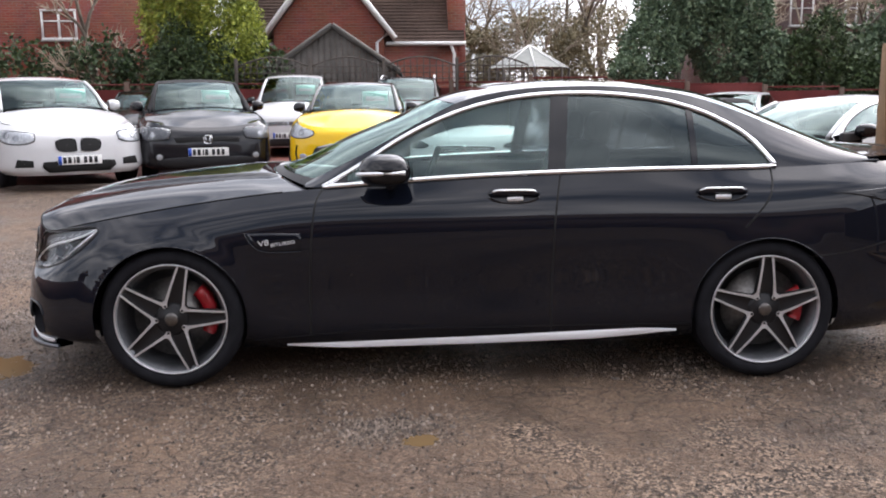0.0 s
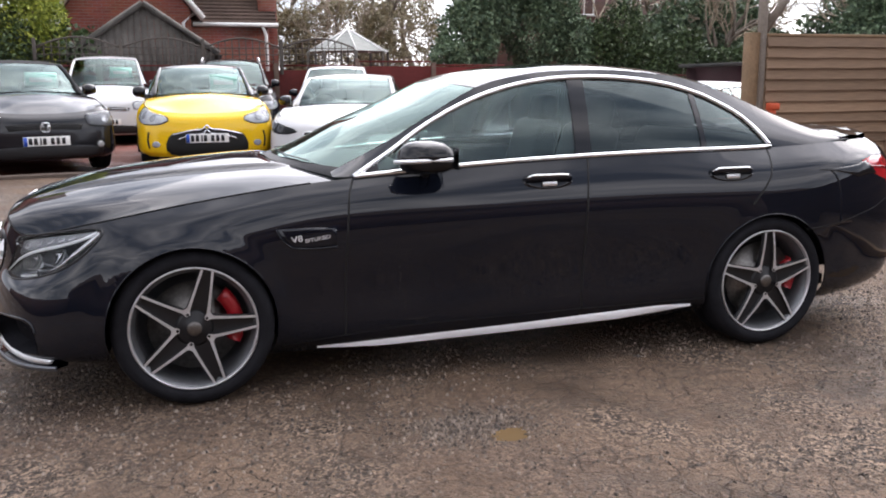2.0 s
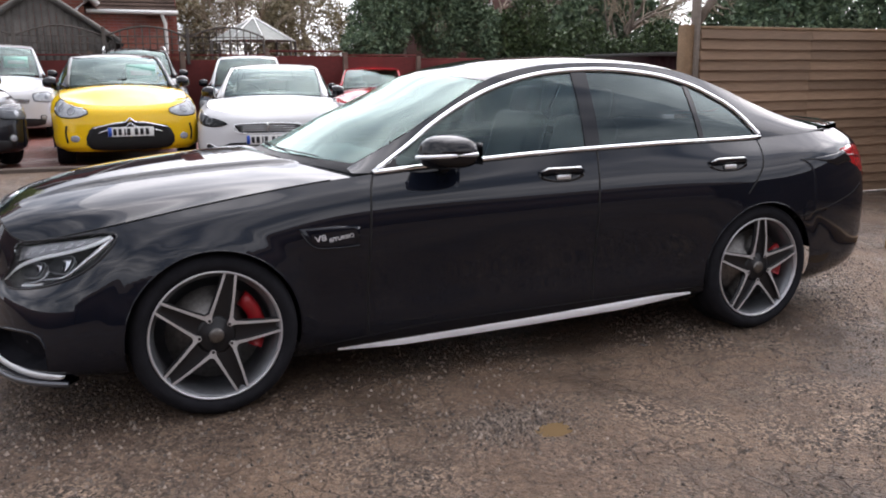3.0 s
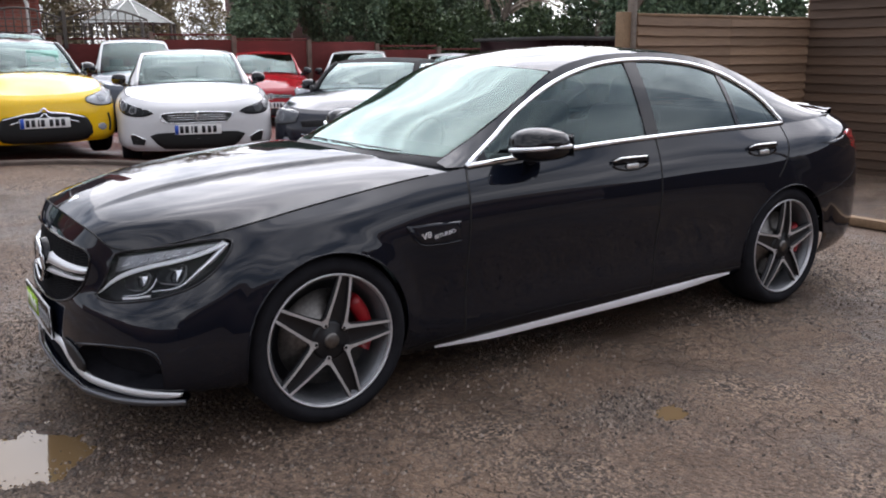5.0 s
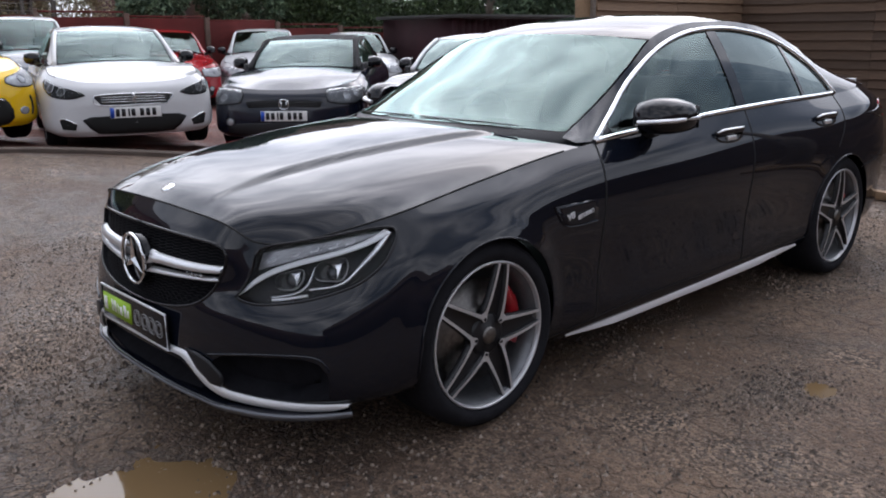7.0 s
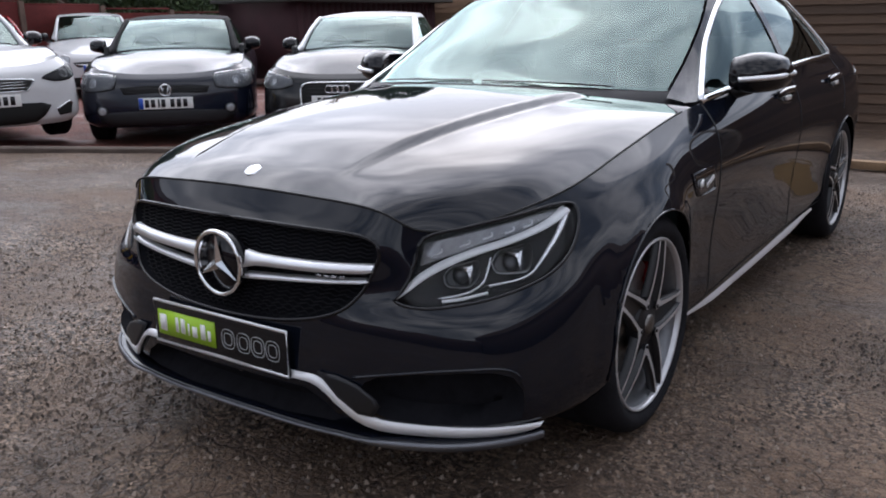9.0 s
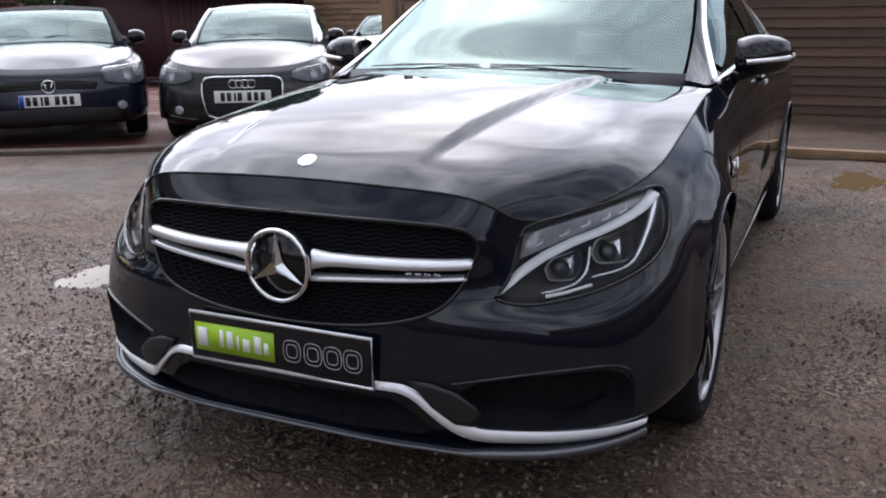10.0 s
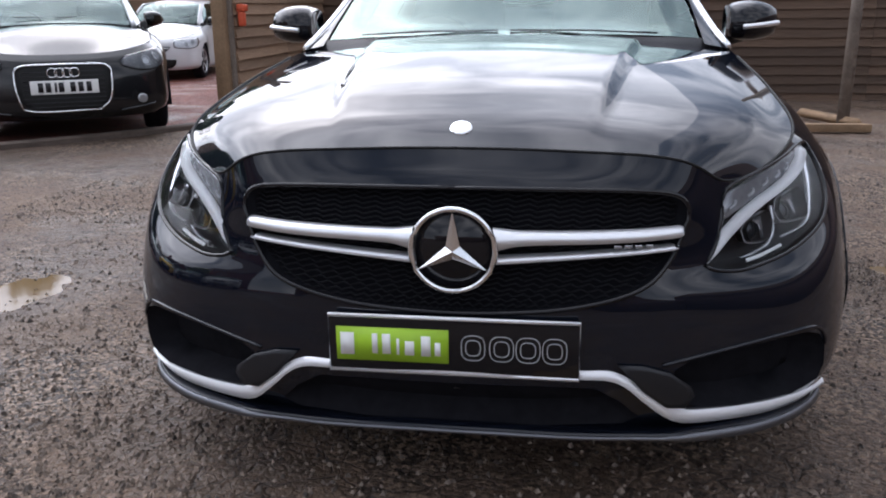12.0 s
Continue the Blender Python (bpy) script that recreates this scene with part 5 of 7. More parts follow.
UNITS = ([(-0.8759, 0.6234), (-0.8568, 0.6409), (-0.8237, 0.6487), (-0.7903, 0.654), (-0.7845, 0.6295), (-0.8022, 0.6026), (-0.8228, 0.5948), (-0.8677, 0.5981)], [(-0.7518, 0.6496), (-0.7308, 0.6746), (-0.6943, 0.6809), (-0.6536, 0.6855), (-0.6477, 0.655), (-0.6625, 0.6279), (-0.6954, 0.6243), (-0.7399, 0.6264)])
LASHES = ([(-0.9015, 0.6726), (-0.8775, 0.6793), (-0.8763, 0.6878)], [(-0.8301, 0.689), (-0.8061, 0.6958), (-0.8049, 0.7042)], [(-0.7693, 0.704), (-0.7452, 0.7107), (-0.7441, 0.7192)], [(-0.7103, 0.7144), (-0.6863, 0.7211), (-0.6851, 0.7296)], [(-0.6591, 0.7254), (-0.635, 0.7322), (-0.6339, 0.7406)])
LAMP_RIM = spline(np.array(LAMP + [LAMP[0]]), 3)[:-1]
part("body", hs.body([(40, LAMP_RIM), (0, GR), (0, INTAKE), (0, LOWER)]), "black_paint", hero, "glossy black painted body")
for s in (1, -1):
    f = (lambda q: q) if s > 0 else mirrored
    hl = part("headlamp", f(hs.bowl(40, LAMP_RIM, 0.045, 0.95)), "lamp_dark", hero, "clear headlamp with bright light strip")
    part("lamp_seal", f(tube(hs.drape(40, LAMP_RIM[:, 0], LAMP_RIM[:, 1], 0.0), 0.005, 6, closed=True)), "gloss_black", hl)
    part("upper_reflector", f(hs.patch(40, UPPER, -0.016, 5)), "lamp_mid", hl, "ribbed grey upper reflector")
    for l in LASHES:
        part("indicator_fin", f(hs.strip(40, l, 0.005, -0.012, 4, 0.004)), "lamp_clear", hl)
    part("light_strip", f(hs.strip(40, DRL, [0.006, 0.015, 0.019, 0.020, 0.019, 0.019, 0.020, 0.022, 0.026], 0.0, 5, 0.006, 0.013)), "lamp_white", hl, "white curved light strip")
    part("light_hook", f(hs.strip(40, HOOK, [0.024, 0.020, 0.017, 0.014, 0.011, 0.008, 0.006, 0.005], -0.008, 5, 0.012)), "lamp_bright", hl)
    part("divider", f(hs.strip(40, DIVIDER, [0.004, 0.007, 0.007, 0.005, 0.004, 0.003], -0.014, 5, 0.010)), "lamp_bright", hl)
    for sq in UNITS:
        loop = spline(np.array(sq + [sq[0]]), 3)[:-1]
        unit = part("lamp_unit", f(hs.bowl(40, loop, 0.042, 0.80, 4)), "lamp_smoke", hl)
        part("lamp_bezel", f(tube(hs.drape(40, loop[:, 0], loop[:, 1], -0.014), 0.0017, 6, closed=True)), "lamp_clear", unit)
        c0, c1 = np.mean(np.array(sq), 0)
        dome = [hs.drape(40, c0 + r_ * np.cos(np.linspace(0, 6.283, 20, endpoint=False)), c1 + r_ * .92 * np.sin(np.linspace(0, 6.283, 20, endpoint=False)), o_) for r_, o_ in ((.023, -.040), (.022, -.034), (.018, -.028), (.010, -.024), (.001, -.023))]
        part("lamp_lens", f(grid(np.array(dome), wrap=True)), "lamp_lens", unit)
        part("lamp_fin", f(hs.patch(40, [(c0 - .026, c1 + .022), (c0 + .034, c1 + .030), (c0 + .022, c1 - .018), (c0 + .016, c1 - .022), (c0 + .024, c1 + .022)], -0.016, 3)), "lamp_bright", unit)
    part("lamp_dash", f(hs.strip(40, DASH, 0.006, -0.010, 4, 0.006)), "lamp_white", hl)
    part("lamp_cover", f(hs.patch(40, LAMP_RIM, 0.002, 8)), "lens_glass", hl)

# tail lamps and boot lip
TL = [(1.20, .935), (1.30, .950), (1.42, .948), (1.50, .90), (1.59, .80), (1.64, .735), (1.58, .733), (1.43, .795), (1.27, .86)]
TIP = [(.90, .900), (1.04, .907), (1.15, .915), (1.22, .932), (1.26, .90), (1.28, .862), (1.20, .868), (1.13, .856), (1.06, .876), (.98, .892)]
for s in (1, -1):
    f = (lambda q: q) if s > 0 else mirrored
    tl = part("tail_lamp", f(hs.patch(125, TL, 0.004, 8)), "tail_red", hero, "red tail lamp cluster")
    part("lamp_tip", f(hs.patch(125, TIP, 0.0045, 6)), "gloss_black", tl)
    part("lamp_band", f(hs.strip(125, [(1.24, .902), (1.38, .888), (1.55, .845)], 0.010, 0.008, 4, 0.003)), "tail_deep", tl)
lip = []
for y in np.linspace(-.60, .60, 25):
    x1 = np.interp(abs(y), [0, .34, .61], [2.425, 2.385, 2.22])
    zz = 1.06 - 0.015 * (abs(y) / .6) ** 2
    lip.append([(x1 - .11, y, zz - .006), (x1 - .06, y, zz + .006), (x1 - .004, y, zz + .020), (x1 + .008, y, zz + .017), (x1 + .006, y, zz - .03)])
part("boot_spoiler", grid(np.array(lip), flip=True), "black_paint", hero)
for s in (-1, 1):
    part("wiper", joined(tube([(-.95, s * .05, 1.008), (-.91, s * .33, 1.004), (-.82, s * .56, .985)], 0.004, 6), tube([(-.955, s * .02, 1.016), (-.935, s * .3, 1.013), (-.86, s * .52, 1.0)], 0.003, 6)), "black_plastic", hero)
cw = []
for b_ in np.linspace(-1, 1, 41):
    k_ = abs(b_) ** 2
    cw.append([(-1.035 + .27 * k_, b_ * .715, float(hs.cz(-1.03)) - .004 - .055 * k_), (-.995 + .25 * k_, b_ * .70, float(hs.cz(-1.0)) + .001 - .025 * k_), (-.955 + .235 * k_, b_ * .69, float(hs.cz(-.96)) - .010 - .022 * k_)])
part("cowl", grid(np.array(cw)), "black_plastic", hero, "black plastic cowl under the windscreen")
part("rear_number_plate", box(2.47, 0, .60, 0.01, 0.52, 0.11, 0.003), "plate_white", hero)

# ---- parked cars ----
def x_map(x, wb, fo, ro):
    return np.interp(x, [-2.33, -1.42, 1.42, 2.42], [-wb / 2 - fo, -wb / 2, wb / 2, wb / 2 + ro])


# the blunt nose of a hatchback: for each line its middle, half width, depth of the rounded corner, height at the middle and at the corner
BLUNT = [(-2.25, .80, .40, .19, .20), (-2.305, .885, .46, .26, .26), (-2.30, .893, .46, .46, .49), (-2.285, .888, .47, .555, .61), (-2.25, .862, .49, .650, .715), (-2.16, .785, .48, .715, .805)]


def parked_shell(wb=2.56, fo=0.80, ro=0.68, half=0.885, nose=1.04, tall=1.46, cowl=0.0, belt=1.02):
    """A hatchback or small sport-utility shell with the saloon's line scheme in other proportions."""
    loops = []
    for l, (xn, w, d, z0, z4) in zip(HERO_LOOPS, BLUNT):
        q = np.array(l, float)
        for i, u in enumerate((0, .36, .68, .90, 1.0)):
            q[i] = (xn + d * (1 - (1 - u**3) ** (1 / 3)), -w * u, z0 + (z4 - z0) * u**3)
        q[:, 0] = x_map(q[:, 0], wb, fo, ro)
        q[:, 1] *= half / 0.908
        f = np.interp(q[:, 0], [-wb / 2 - fo, -wb / 2, -0.6, 2], [nose, nose, belt, belt])
        q[:, 2] = np.where(q[:, 2] > 0.3, 0.3 + (q[:, 2] - 0.3) * (1 + (f - 1) * 1.45), q[:, 2])
        loops.append([tuple(p) for p in q])
    xr = wb / 2 + ro - 0.20
    zb = 0.3 + 0.70 * (1 + (belt - 1) * 1.45)
    k = half / 0.908
    rx = [-.80 + cowl, -.52 + cowl, -.28 + cowl, -.06 + cowl, .22 + cowl, .55, .95, xr - .40, xr - .22, xr - .08, xr]
    rz = [zb - .05, zb + (tall - zb) * .34, zb + (tall - zb) * .62, zb + (tall - zb) * .82, tall - .045, tall - .028, tall - .03, tall - .07, tall - .17, zb + .09, zb + .03]
    ry = [.70 * k, .665 * k, .635 * k, .605 * k, .58 * k, .57 * k, .57 * k, .575 * k, .60 * k, .65 * k, .69 * k]
    cx = [loops[5][0][0], -wb / 2 - fo + .36, -1.4, -1.2, -1.0 + cowl, -.62 + cowl, -.38 + cowl, -.13 + cowl, .1 + cowl, .4, .7, 1.0, xr - .3, xr - .12, xr + .05, xr + .12]
    zn = loops[5][0][2]
    zc = zb + .005
    cz = [zn, zn + (zc - zn) * .36, zn + (zc - zn) * .72, zn + (zc - zn) * .9, zc, zc + (tall - zc) * .42, zc + (tall - zc) * .68, tall - .055, tall - .015, tall, tall, tall - .01, tall - .05, tall - .16, zb + .12, zb + .05]
    wx = [-.66 + cowl, -.45 + cowl, -.2 + cowl, .05 + cowl, .4, .8, xr - .5, xr - .3, xr - .2]
    wz = [zb - .01, zb + (tall - zb) * .33, zb + (tall - zb) * .60, zb + (tall - zb) * .76, tall - .075, tall - .075, tall - .10, tall - .18, zb + .03]
    o = np.argsort(cx)
    return Shell(loops, (rx, ry, rz), (list(np.array(cx)[o]), list(np.array(cz)[o])), (wx, wz), (-wb / 2, wb / 2), 0.345, 0.32, (-.76 + cowl, -.97 + cowl), (xr - .04, xr + .06))


def nose_drape(sh, s, z, off):
    s = np.asarray(s, float)
    p = sh.drape(0, np.abs(s), np.asarray(z, float), off)
    p[..., 1] *= np.sign(s + 1e-9)
    return p


def nose_patch(sh, outline, off=0.009, rings=9):
    L = np.asarray(outline, float)
    c = L.mean(0)
    return grid(np.array([nose_drape(sh, *(c + (L - c) * k).T, off) for k in np.linspace(0.02, 1, rings)] + [nose_drape(sh, *L.T, off - 0.014)]), wrap=True, flip=True)


def nose_bar(sh, line, r, off=0.008, n=5):
    L = spline(np.asarray(line, float), n)
    return tube(nose_drape(sh, L[:, 0], L[:, 1], off), r, 6)


def sym(pts):
    """A left half outline closed over the middle."""
    return list(pts) + [(-y, z) for y, z in reversed(pts)]


def number_plate(car, sh, z, blue=True, lean=0.0):
    """A white plate with its dark bars."""
    x = nose_drape(sh, np.array([0.0]), np.array([z]), 0)[0][0] - 0.016
    pl_ = part("number_plate", box(x, 0, z, 0.008, 0.52, 0.111, 0.003), "plate_white", car, "white number plate")
    if blue:
        part("plate_band", box(x - 0.0045, 0.237, z, 0.002, 0.042, 0.105), "plate_blue", pl_)
    for i, y in enumerate((.182, .124, .068, .026, -.062, -.124, -.186)):
        part("plate_bar", box(x - 0.005, y, z, 0.002, 0.040 if i != 2 else 0.018, 0.078), "ink", pl_)


def parked_car(name, label, paint_m, at, face, sh, style="hatch", roof=None, lamps="clear", card=None, plate=0.42, wheel="rim_face", group="parked cars", blue=True, privacy=False):
    """One parked car, nose to the yard. at: where its nose stands; face: how far it is turned."""
    car = thing(name, label, "car", group)
    a = radians(face)
    xn = sh.top[0, 0] - 0.12
    cxw = (at[0] + 1.6 * math.sin(a), at[1] + 1.6 * math.cos(a))
    gz = 0.6 * float(ground_z(*at)) + 0.4 * float(ground_z(*cxw))
    car.matrix_world = Matrix.Translation((at[0], at[1], gz)) @ pose(0, 0, 0, 0, 0, 90 - face) @ Matrix.Translation((-xn, 0, 0))
    part("body", sh.body(), paint_m, car)
    part("bonnet", sh.bonnet(0.006, 14, 18), paint_m, car)
    sc = sh.screen
    re, rc = sh.tail[0] - 0.34, sh.tail[1] - 0.30
    te, tc = sc[0] + 0.70, sc[1] + 0.82
    part("roof", sh.across((te, re), (tc, rc), 16, 16), roof or paint_m, car)
    part("windscreen", sh.across((sc[0], te), (sc[1], tc), 10, 16, inset=0.04), "parked_screen", car)
    part("rear_window", sh.across((re, sh.tail[0]), (rc, sh.tail[1]), 8, 16), "privacy_glass", car)
    part("tailgate", sh.boot(6, 16), paint_m, car)
    xr = sh.window[0][-1]
    both("window_frame", sh.rail_panel(-.79, xr + .02, 40), roof or paint_m, car)
    both("rear_pillar", sh.pillar(xr, sh.tail[0] + .03, 12), paint_m, car)
    both("side_pane", sh.pane(sh.window[0][0] + .06, .30), "side_glass", car)
    both("side_pane", sh.pane(.36, xr - .03), "privacy_glass" if privacy else "side_glass", car)
    both("door_pillar", sh.pane(.28, .38, 0, 0, 0.002, 6), "gloss_black", car)
    both("mirror_sail", sh.pane(sh.window[0][0], sh.window[0][0] + .08, 0, 0, 0.002, 6), "gloss_black", car)
    both("screen_pillar", tube([(float(x) - .005, -float(sh.ry(x)) + .018, float(sh.rz(x)) - .002) for x in np.linspace(sc[0] - .02, te, 14)], 0.026, 8), roof or paint_m, car)
    for ax in sh.axles:
        both("arch_liner", sh.liner(ax), "well", car)
        for s in (-1, 1):
            wheel_set(car, ax, s * (sh.by(0) + .06), 0.315, 0.315, 0.222, 0.2, 18, "five", None, wheel == "rim_face")
    part("underside", box(0, 0, .24, 3.4, 1.0, .06), "well", car)
    part("sill_floor", box(0, 0, .22, 1.8, 1.5, .05), "well", car)
    part("engine_bay", box(xn + .75, 0, .5, .8, 1.0, .45), "well", car)
    seats_and_dash(sh, car)
    mirror_pod(sh, -.42 + (sc[0] + .76), sh.bz(-.4) + .065, .2, paint_m if lamps == "body_mirror" else "gloss_black", car, None, tip=sh.by(-.4) + .19)
    number_plate(car, sh, plate, blue)
    # slot between bonnet and nose
    for s in (1, -1):
        part("shut_line", tube(sh.top[18 * 3 + 4: 18 * 6] * (1, s, 1) + np.array([0, 0, 0.001]), 0.0045, 5), "matte_black", car)
    for s in (-1, 1):
        part("wiper", tube([(sc[1] + .10, s * .05 + .1, float(sh.cz(sc[1] + .1)) + .012), (sc[1] + .16, s * .3 + .1, float(sh.cz(sc[1] + .14)) - .0)], 0.004, 5), "black_plastic", car)
    if card:
        cy, cw, ch = card
        xq = sc[1] + .50
        part("price_card", box(0, 0, 0, 0.004, cw, ch), "price_card", car, "pale green price card in the windscreen").matrix_local = pose(xq - .02, cy, float(sh.cz(xq)) - .10, 0, 62 - 90 + 34, 0)
        part("card_bar", box(0, 0, 0, 0.003, cw * .7, ch * .3), "white_print", car).matrix_local = pose(xq - .027, cy, float(sh.cz(xq)) - .10, 0, 62 - 90 + 34, 0)
    z0 = sh.loops[4][0][2]
    lampz = sh.loops[3][3][2]

    def lamp(outline, deg=35):
        """A recessed lamp: bowl, two ringed reflectors and a clear cover."""
        L = spline(np.array(outline + [outline[0]]), 3)[:-1]
        c, size = L.mean(0), L[:, 1].max() - L[:, 1].min()
        for s in (1, -1):
            f = (lambda q: q) if s > 0 else mirrored
            hl_ = part("headlamp", f(sh.patch(deg, L, 0.003, 6)), {"dark": "lamp_dark", "grey": "lamp_shade"}.get(lamps, "lamp_tint"), car, "clear headlamp")
            part("lamp_seal", f(tube(sh.drape(deg, L[:, 0], L[:, 1], 0.004), 0.005, 5, closed=True)), "gloss_black", hl_)
            for dx, k in ((-.30, .21), (.42, .24)):
                g = np.linspace(0, 6.283, 16, endpoint=False)
                cu, cv = c[0] + dx * size, c[1] + dx * size * .28
                part("reflector", f(sh.patch(deg, np.stack([cu + k * size * np.cos(g), cv + k * size * np.sin(g)], 1), 0.006, 4)), "lamp_smoke" if lamps == "dark" else "lamp_grey", hl_)
                part("reflector_ring", f(tube(sh.drape(deg, cu + k * size * np.cos(g), cv + k * size * np.sin(g), 0.009), 0.0035, 5, closed=True)), "lamp_clear", hl_)
            part("lamp_cover", f(sh.patch(deg, L, 0.013, 6)), "lens_glass", hl_)

    t35 = np.array([math.sin(radians(35)), -math.cos(radians(35))])
    s_in = (np.array(sh.loops[3][1][:2]) * .45 + np.array(sh.loops[3][2][:2]) * .55) @ t35 + .02
    s_out = np.array(sh.loops[4][4][:2]) @ t35 - .02
    L_ = s_out - s_in
    zl, zh = lampz - .035, lampz + .125
    F_ = {"lion": [(-.02, .30), (.10, .52), (.45, .86), (.85, 1.22), (1.0, 1.18), (.86, .72), (.55, .22), (.2, .10)],
          "kidney": [(.02, .25), (.06, .80), (.4, .98), (.8, 1.08), (1.0, .95), (.92, .45), (.6, .06), (.2, .02)],
          "chevron": [(.0, .45), (.06, .75), (.35, 1.0), (.8, 1.42), (1.0, 1.35), (.9, .65), (.6, .22), (.2, .18)],
          "frame": [(-.02, .35), (.04, .72), (.4, .96), (.85, 1.15), (1.0, 1.0), (.9, .5), (.55, .12), (.2, .10)]}.get(style, [(.0, .12), (.03, .82), (.4, 1.0), (.85, 1.10), (1.0, .95), (.93, .35), (.6, .0), (.25, .0)])
    std = [(s_in + u * L_, zl + w * (zh - zl)) for u, w in F_]
    lamp(std)
    gz_, em_z = z0 - .09, z0 - .06

    def hole(name_, o, mt="matte_black", parent=car):
        return part(name_, nose_patch(sh, o), mt, parent)

    if style == "kidney":
        for s in (-1, 1):
            o = [(s * y, z) for y, z in ((.024, gz_ - .085), (.034, gz_ + .03), (.07, gz_ + .055), (.20, gz_ + .050), (.265, gz_ + .02), (.255, gz_ - .06), (.20, gz_ - .095), (.07, gz_ - .10))]
            g = hole("grille", o)
            part("grille_ring", nose_bar(sh, o + [o[0]], .006), "gloss_black", g)
            o = [(s * y, z) for y, z in ((.53, .30), (.53, .38), (.70, .40), (.73, .30))]
            hole("side_intake", o)
        hole("lower_intake", sym([(.36, .23), (.44, .30), (.42, .36), (.2, .37)]))
        part("emblem", lathe([(0, -.006), (.036, -.004), (.04, .004)], 24), "chrome", car).matrix_local = Matrix.Translation((float(sh.top[0, 0]) - .01, 0, float(sh.top[0, 2]) - .012)) @ pose(0, 0, 0, 0, 35, -90)
    elif style in ("slim", "slim_dark"):
        o = sym([(.40, gz_ - .035), (.43, gz_ + .03), (.2, gz_ + .045)])
        g = hole("grille", o)
        for dz in (-.015, .018):
            part("grille_bar", nose_bar(sh, [(-.40, gz_ + dz), (0, gz_ + dz), (.40, gz_ + dz)], .004), "gloss_black" if style == "slim_dark" else "chrome", g)
        x = nose_drape(sh, np.array([0.0]), np.array([gz_]), .014)[0][0]
        em_ = part("emblem", ring_bar(x, 0, gz_ + .002, .055, .006), "chrome", car, "round chrome emblem")
        part("emblem_bar", tube([(x, -.035, gz_ + .035), (x, -.014, gz_ - .04), (x, 0, gz_ + .01), (x, .014, gz_ - .04), (x, .035, gz_ + .035)], .006, 6), "chrome", em_)
        hole("lower_intake", sym([(.30, .215), (.52, .22), (.64, .25), (.66, .33), (.45, .35), (.2, .36)]), "black_plastic")
        for s in (-1, 1):
            ci = [(s * (.62 + .055 * math.cos(q)), .36 + .05 * math.sin(q)) for q in np.linspace(0, 6.28, 14, endpoint=False)]
            fg = hole("fog_recess", ci)
            ci = [(s * (.62 + .04 * math.cos(q)), .36 + .038 * math.sin(q)) for q in np.linspace(0, 6.28, 14, endpoint=False)]
            part("fog_lamp", nose_patch(sh, ci, .012, 4), "lamp_grey", fg)
    elif style == "chevron":
        o = sym([(.15, .200), (.34, .205), (.44, .225), (.50, .28), (.50, .36), (.465, .44), (.42, .485), (.2, .520), (.08, .540)])
        g = hole("grille", o)
        for dz, w in ((.0, .42), (-.055, .36)):
            part("grille_chevron", nose_bar(sh, [(-w, .465 + dz), (-.2, .515 + dz), (-.06, .53 + dz), (0, .575 + dz), (.06, .53 + dz), (.2, .515 + dz), (w, .465 + dz)], .009, .012), "chrome", g)
        for s in (-1, 1):
            ci = [(s * (.62 + .05 * math.cos(q)), .35 + .04 * math.sin(q)) for q in np.linspace(0, 6.28, 14, endpoint=False)]
            part("fog_lamp", nose_patch(sh, ci, .006, 4), "lamp_grey", car)
            part("day_lamp", nose_bar(sh, [(s * .70, .30), (s * .715, .40), (s * .70, .50)], .012, .004), "gloss_black", car)
    elif style == "lion":
        o = sym([(.33, gz_ - .06), (.40, gz_ + .02), (.36, gz_ + .04), (.15, gz_ + .05)])
        g = hole("grille", o)
        part("grille_ring", nose_bar(sh, o + [o[0]], .006), "chrome", g)
        for dz in (-.03, -.005, .02):
            part("grille_bar", nose_bar(sh, [(-.33, gz_ + dz), (0, gz_ + dz), (.33, gz_ + dz)], .004), "chrome", g)
        x = nose_drape(sh, np.array([0.0]), np.array([gz_]), .014)[0][0]
        part("emblem", tube([(x, -.02, gz_ - .05), (x, .02, gz_ - .01), (x, -.015, gz_ + .02), (x, .01, gz_ + .055)], .013, 6), "chrome", car, "chrome emblem")
        hole("lower_intake", sym([(.20, .215), (.38, .225), (.46, .28), (.53, .37), (.45, .40), (.25, .405), (.1, .405)]))
        for s in (-1, 1):
            o = [(s * y, z) for y, z in ((.60, .27), (.58, .33), (.70, .39), (.74, .37), (.72, .28))]
            fg = hole("side_intake", o)
            part("intake_edge", nose_bar(sh, [(s * .58, .33), (s * .70, .39), (s * .74, .37)], .007), "chrome", fg)
    elif style == "frame":
        o = sym([(.26, .27), (.35, .36), (.37, .55), (.33, .625), (.15, .635)])
        g = hole("grille", o)
        part("grille_ring", nose_bar(sh, o + [o[0]], .009, .010, 3), "chrome", g, "chrome grille frame")
        for zz in np.arange(.30, .62, .035):
            part("grille_bar", nose_bar(sh, [(-.31, zz), (0, zz), (.31, zz)], .005, .006, 3), "black_plastic", g)
        x = nose_drape(sh, np.array([0.0]), np.array([.575]), .02)[0][0]
        for y in (-.085, -.028, .028, .085):
            part("emblem_ring", ring_bar(x, y, .575, .037, .005, "x", 24), "chrome", car)
        for s in (-1, 1):
            ci = [(s * (.60 + .04 * math.cos(q)), .34 + .04 * math.sin(q)) for q in np.linspace(0, 6.28, 14, endpoint=False)]
            part("fog_lamp", nose_patch(sh, ci, .006, 4), "lamp_grey", car)
            part("bumper_lip", nose_bar(sh, [(s * .42, .25), (s * .58, .27), (s * .70, .29)], .012, .006), paint_m, car)
    elif style == "round":
        hole("lower_intake", sym([(.45, .30), (.50, .40), (.3, .42)]))
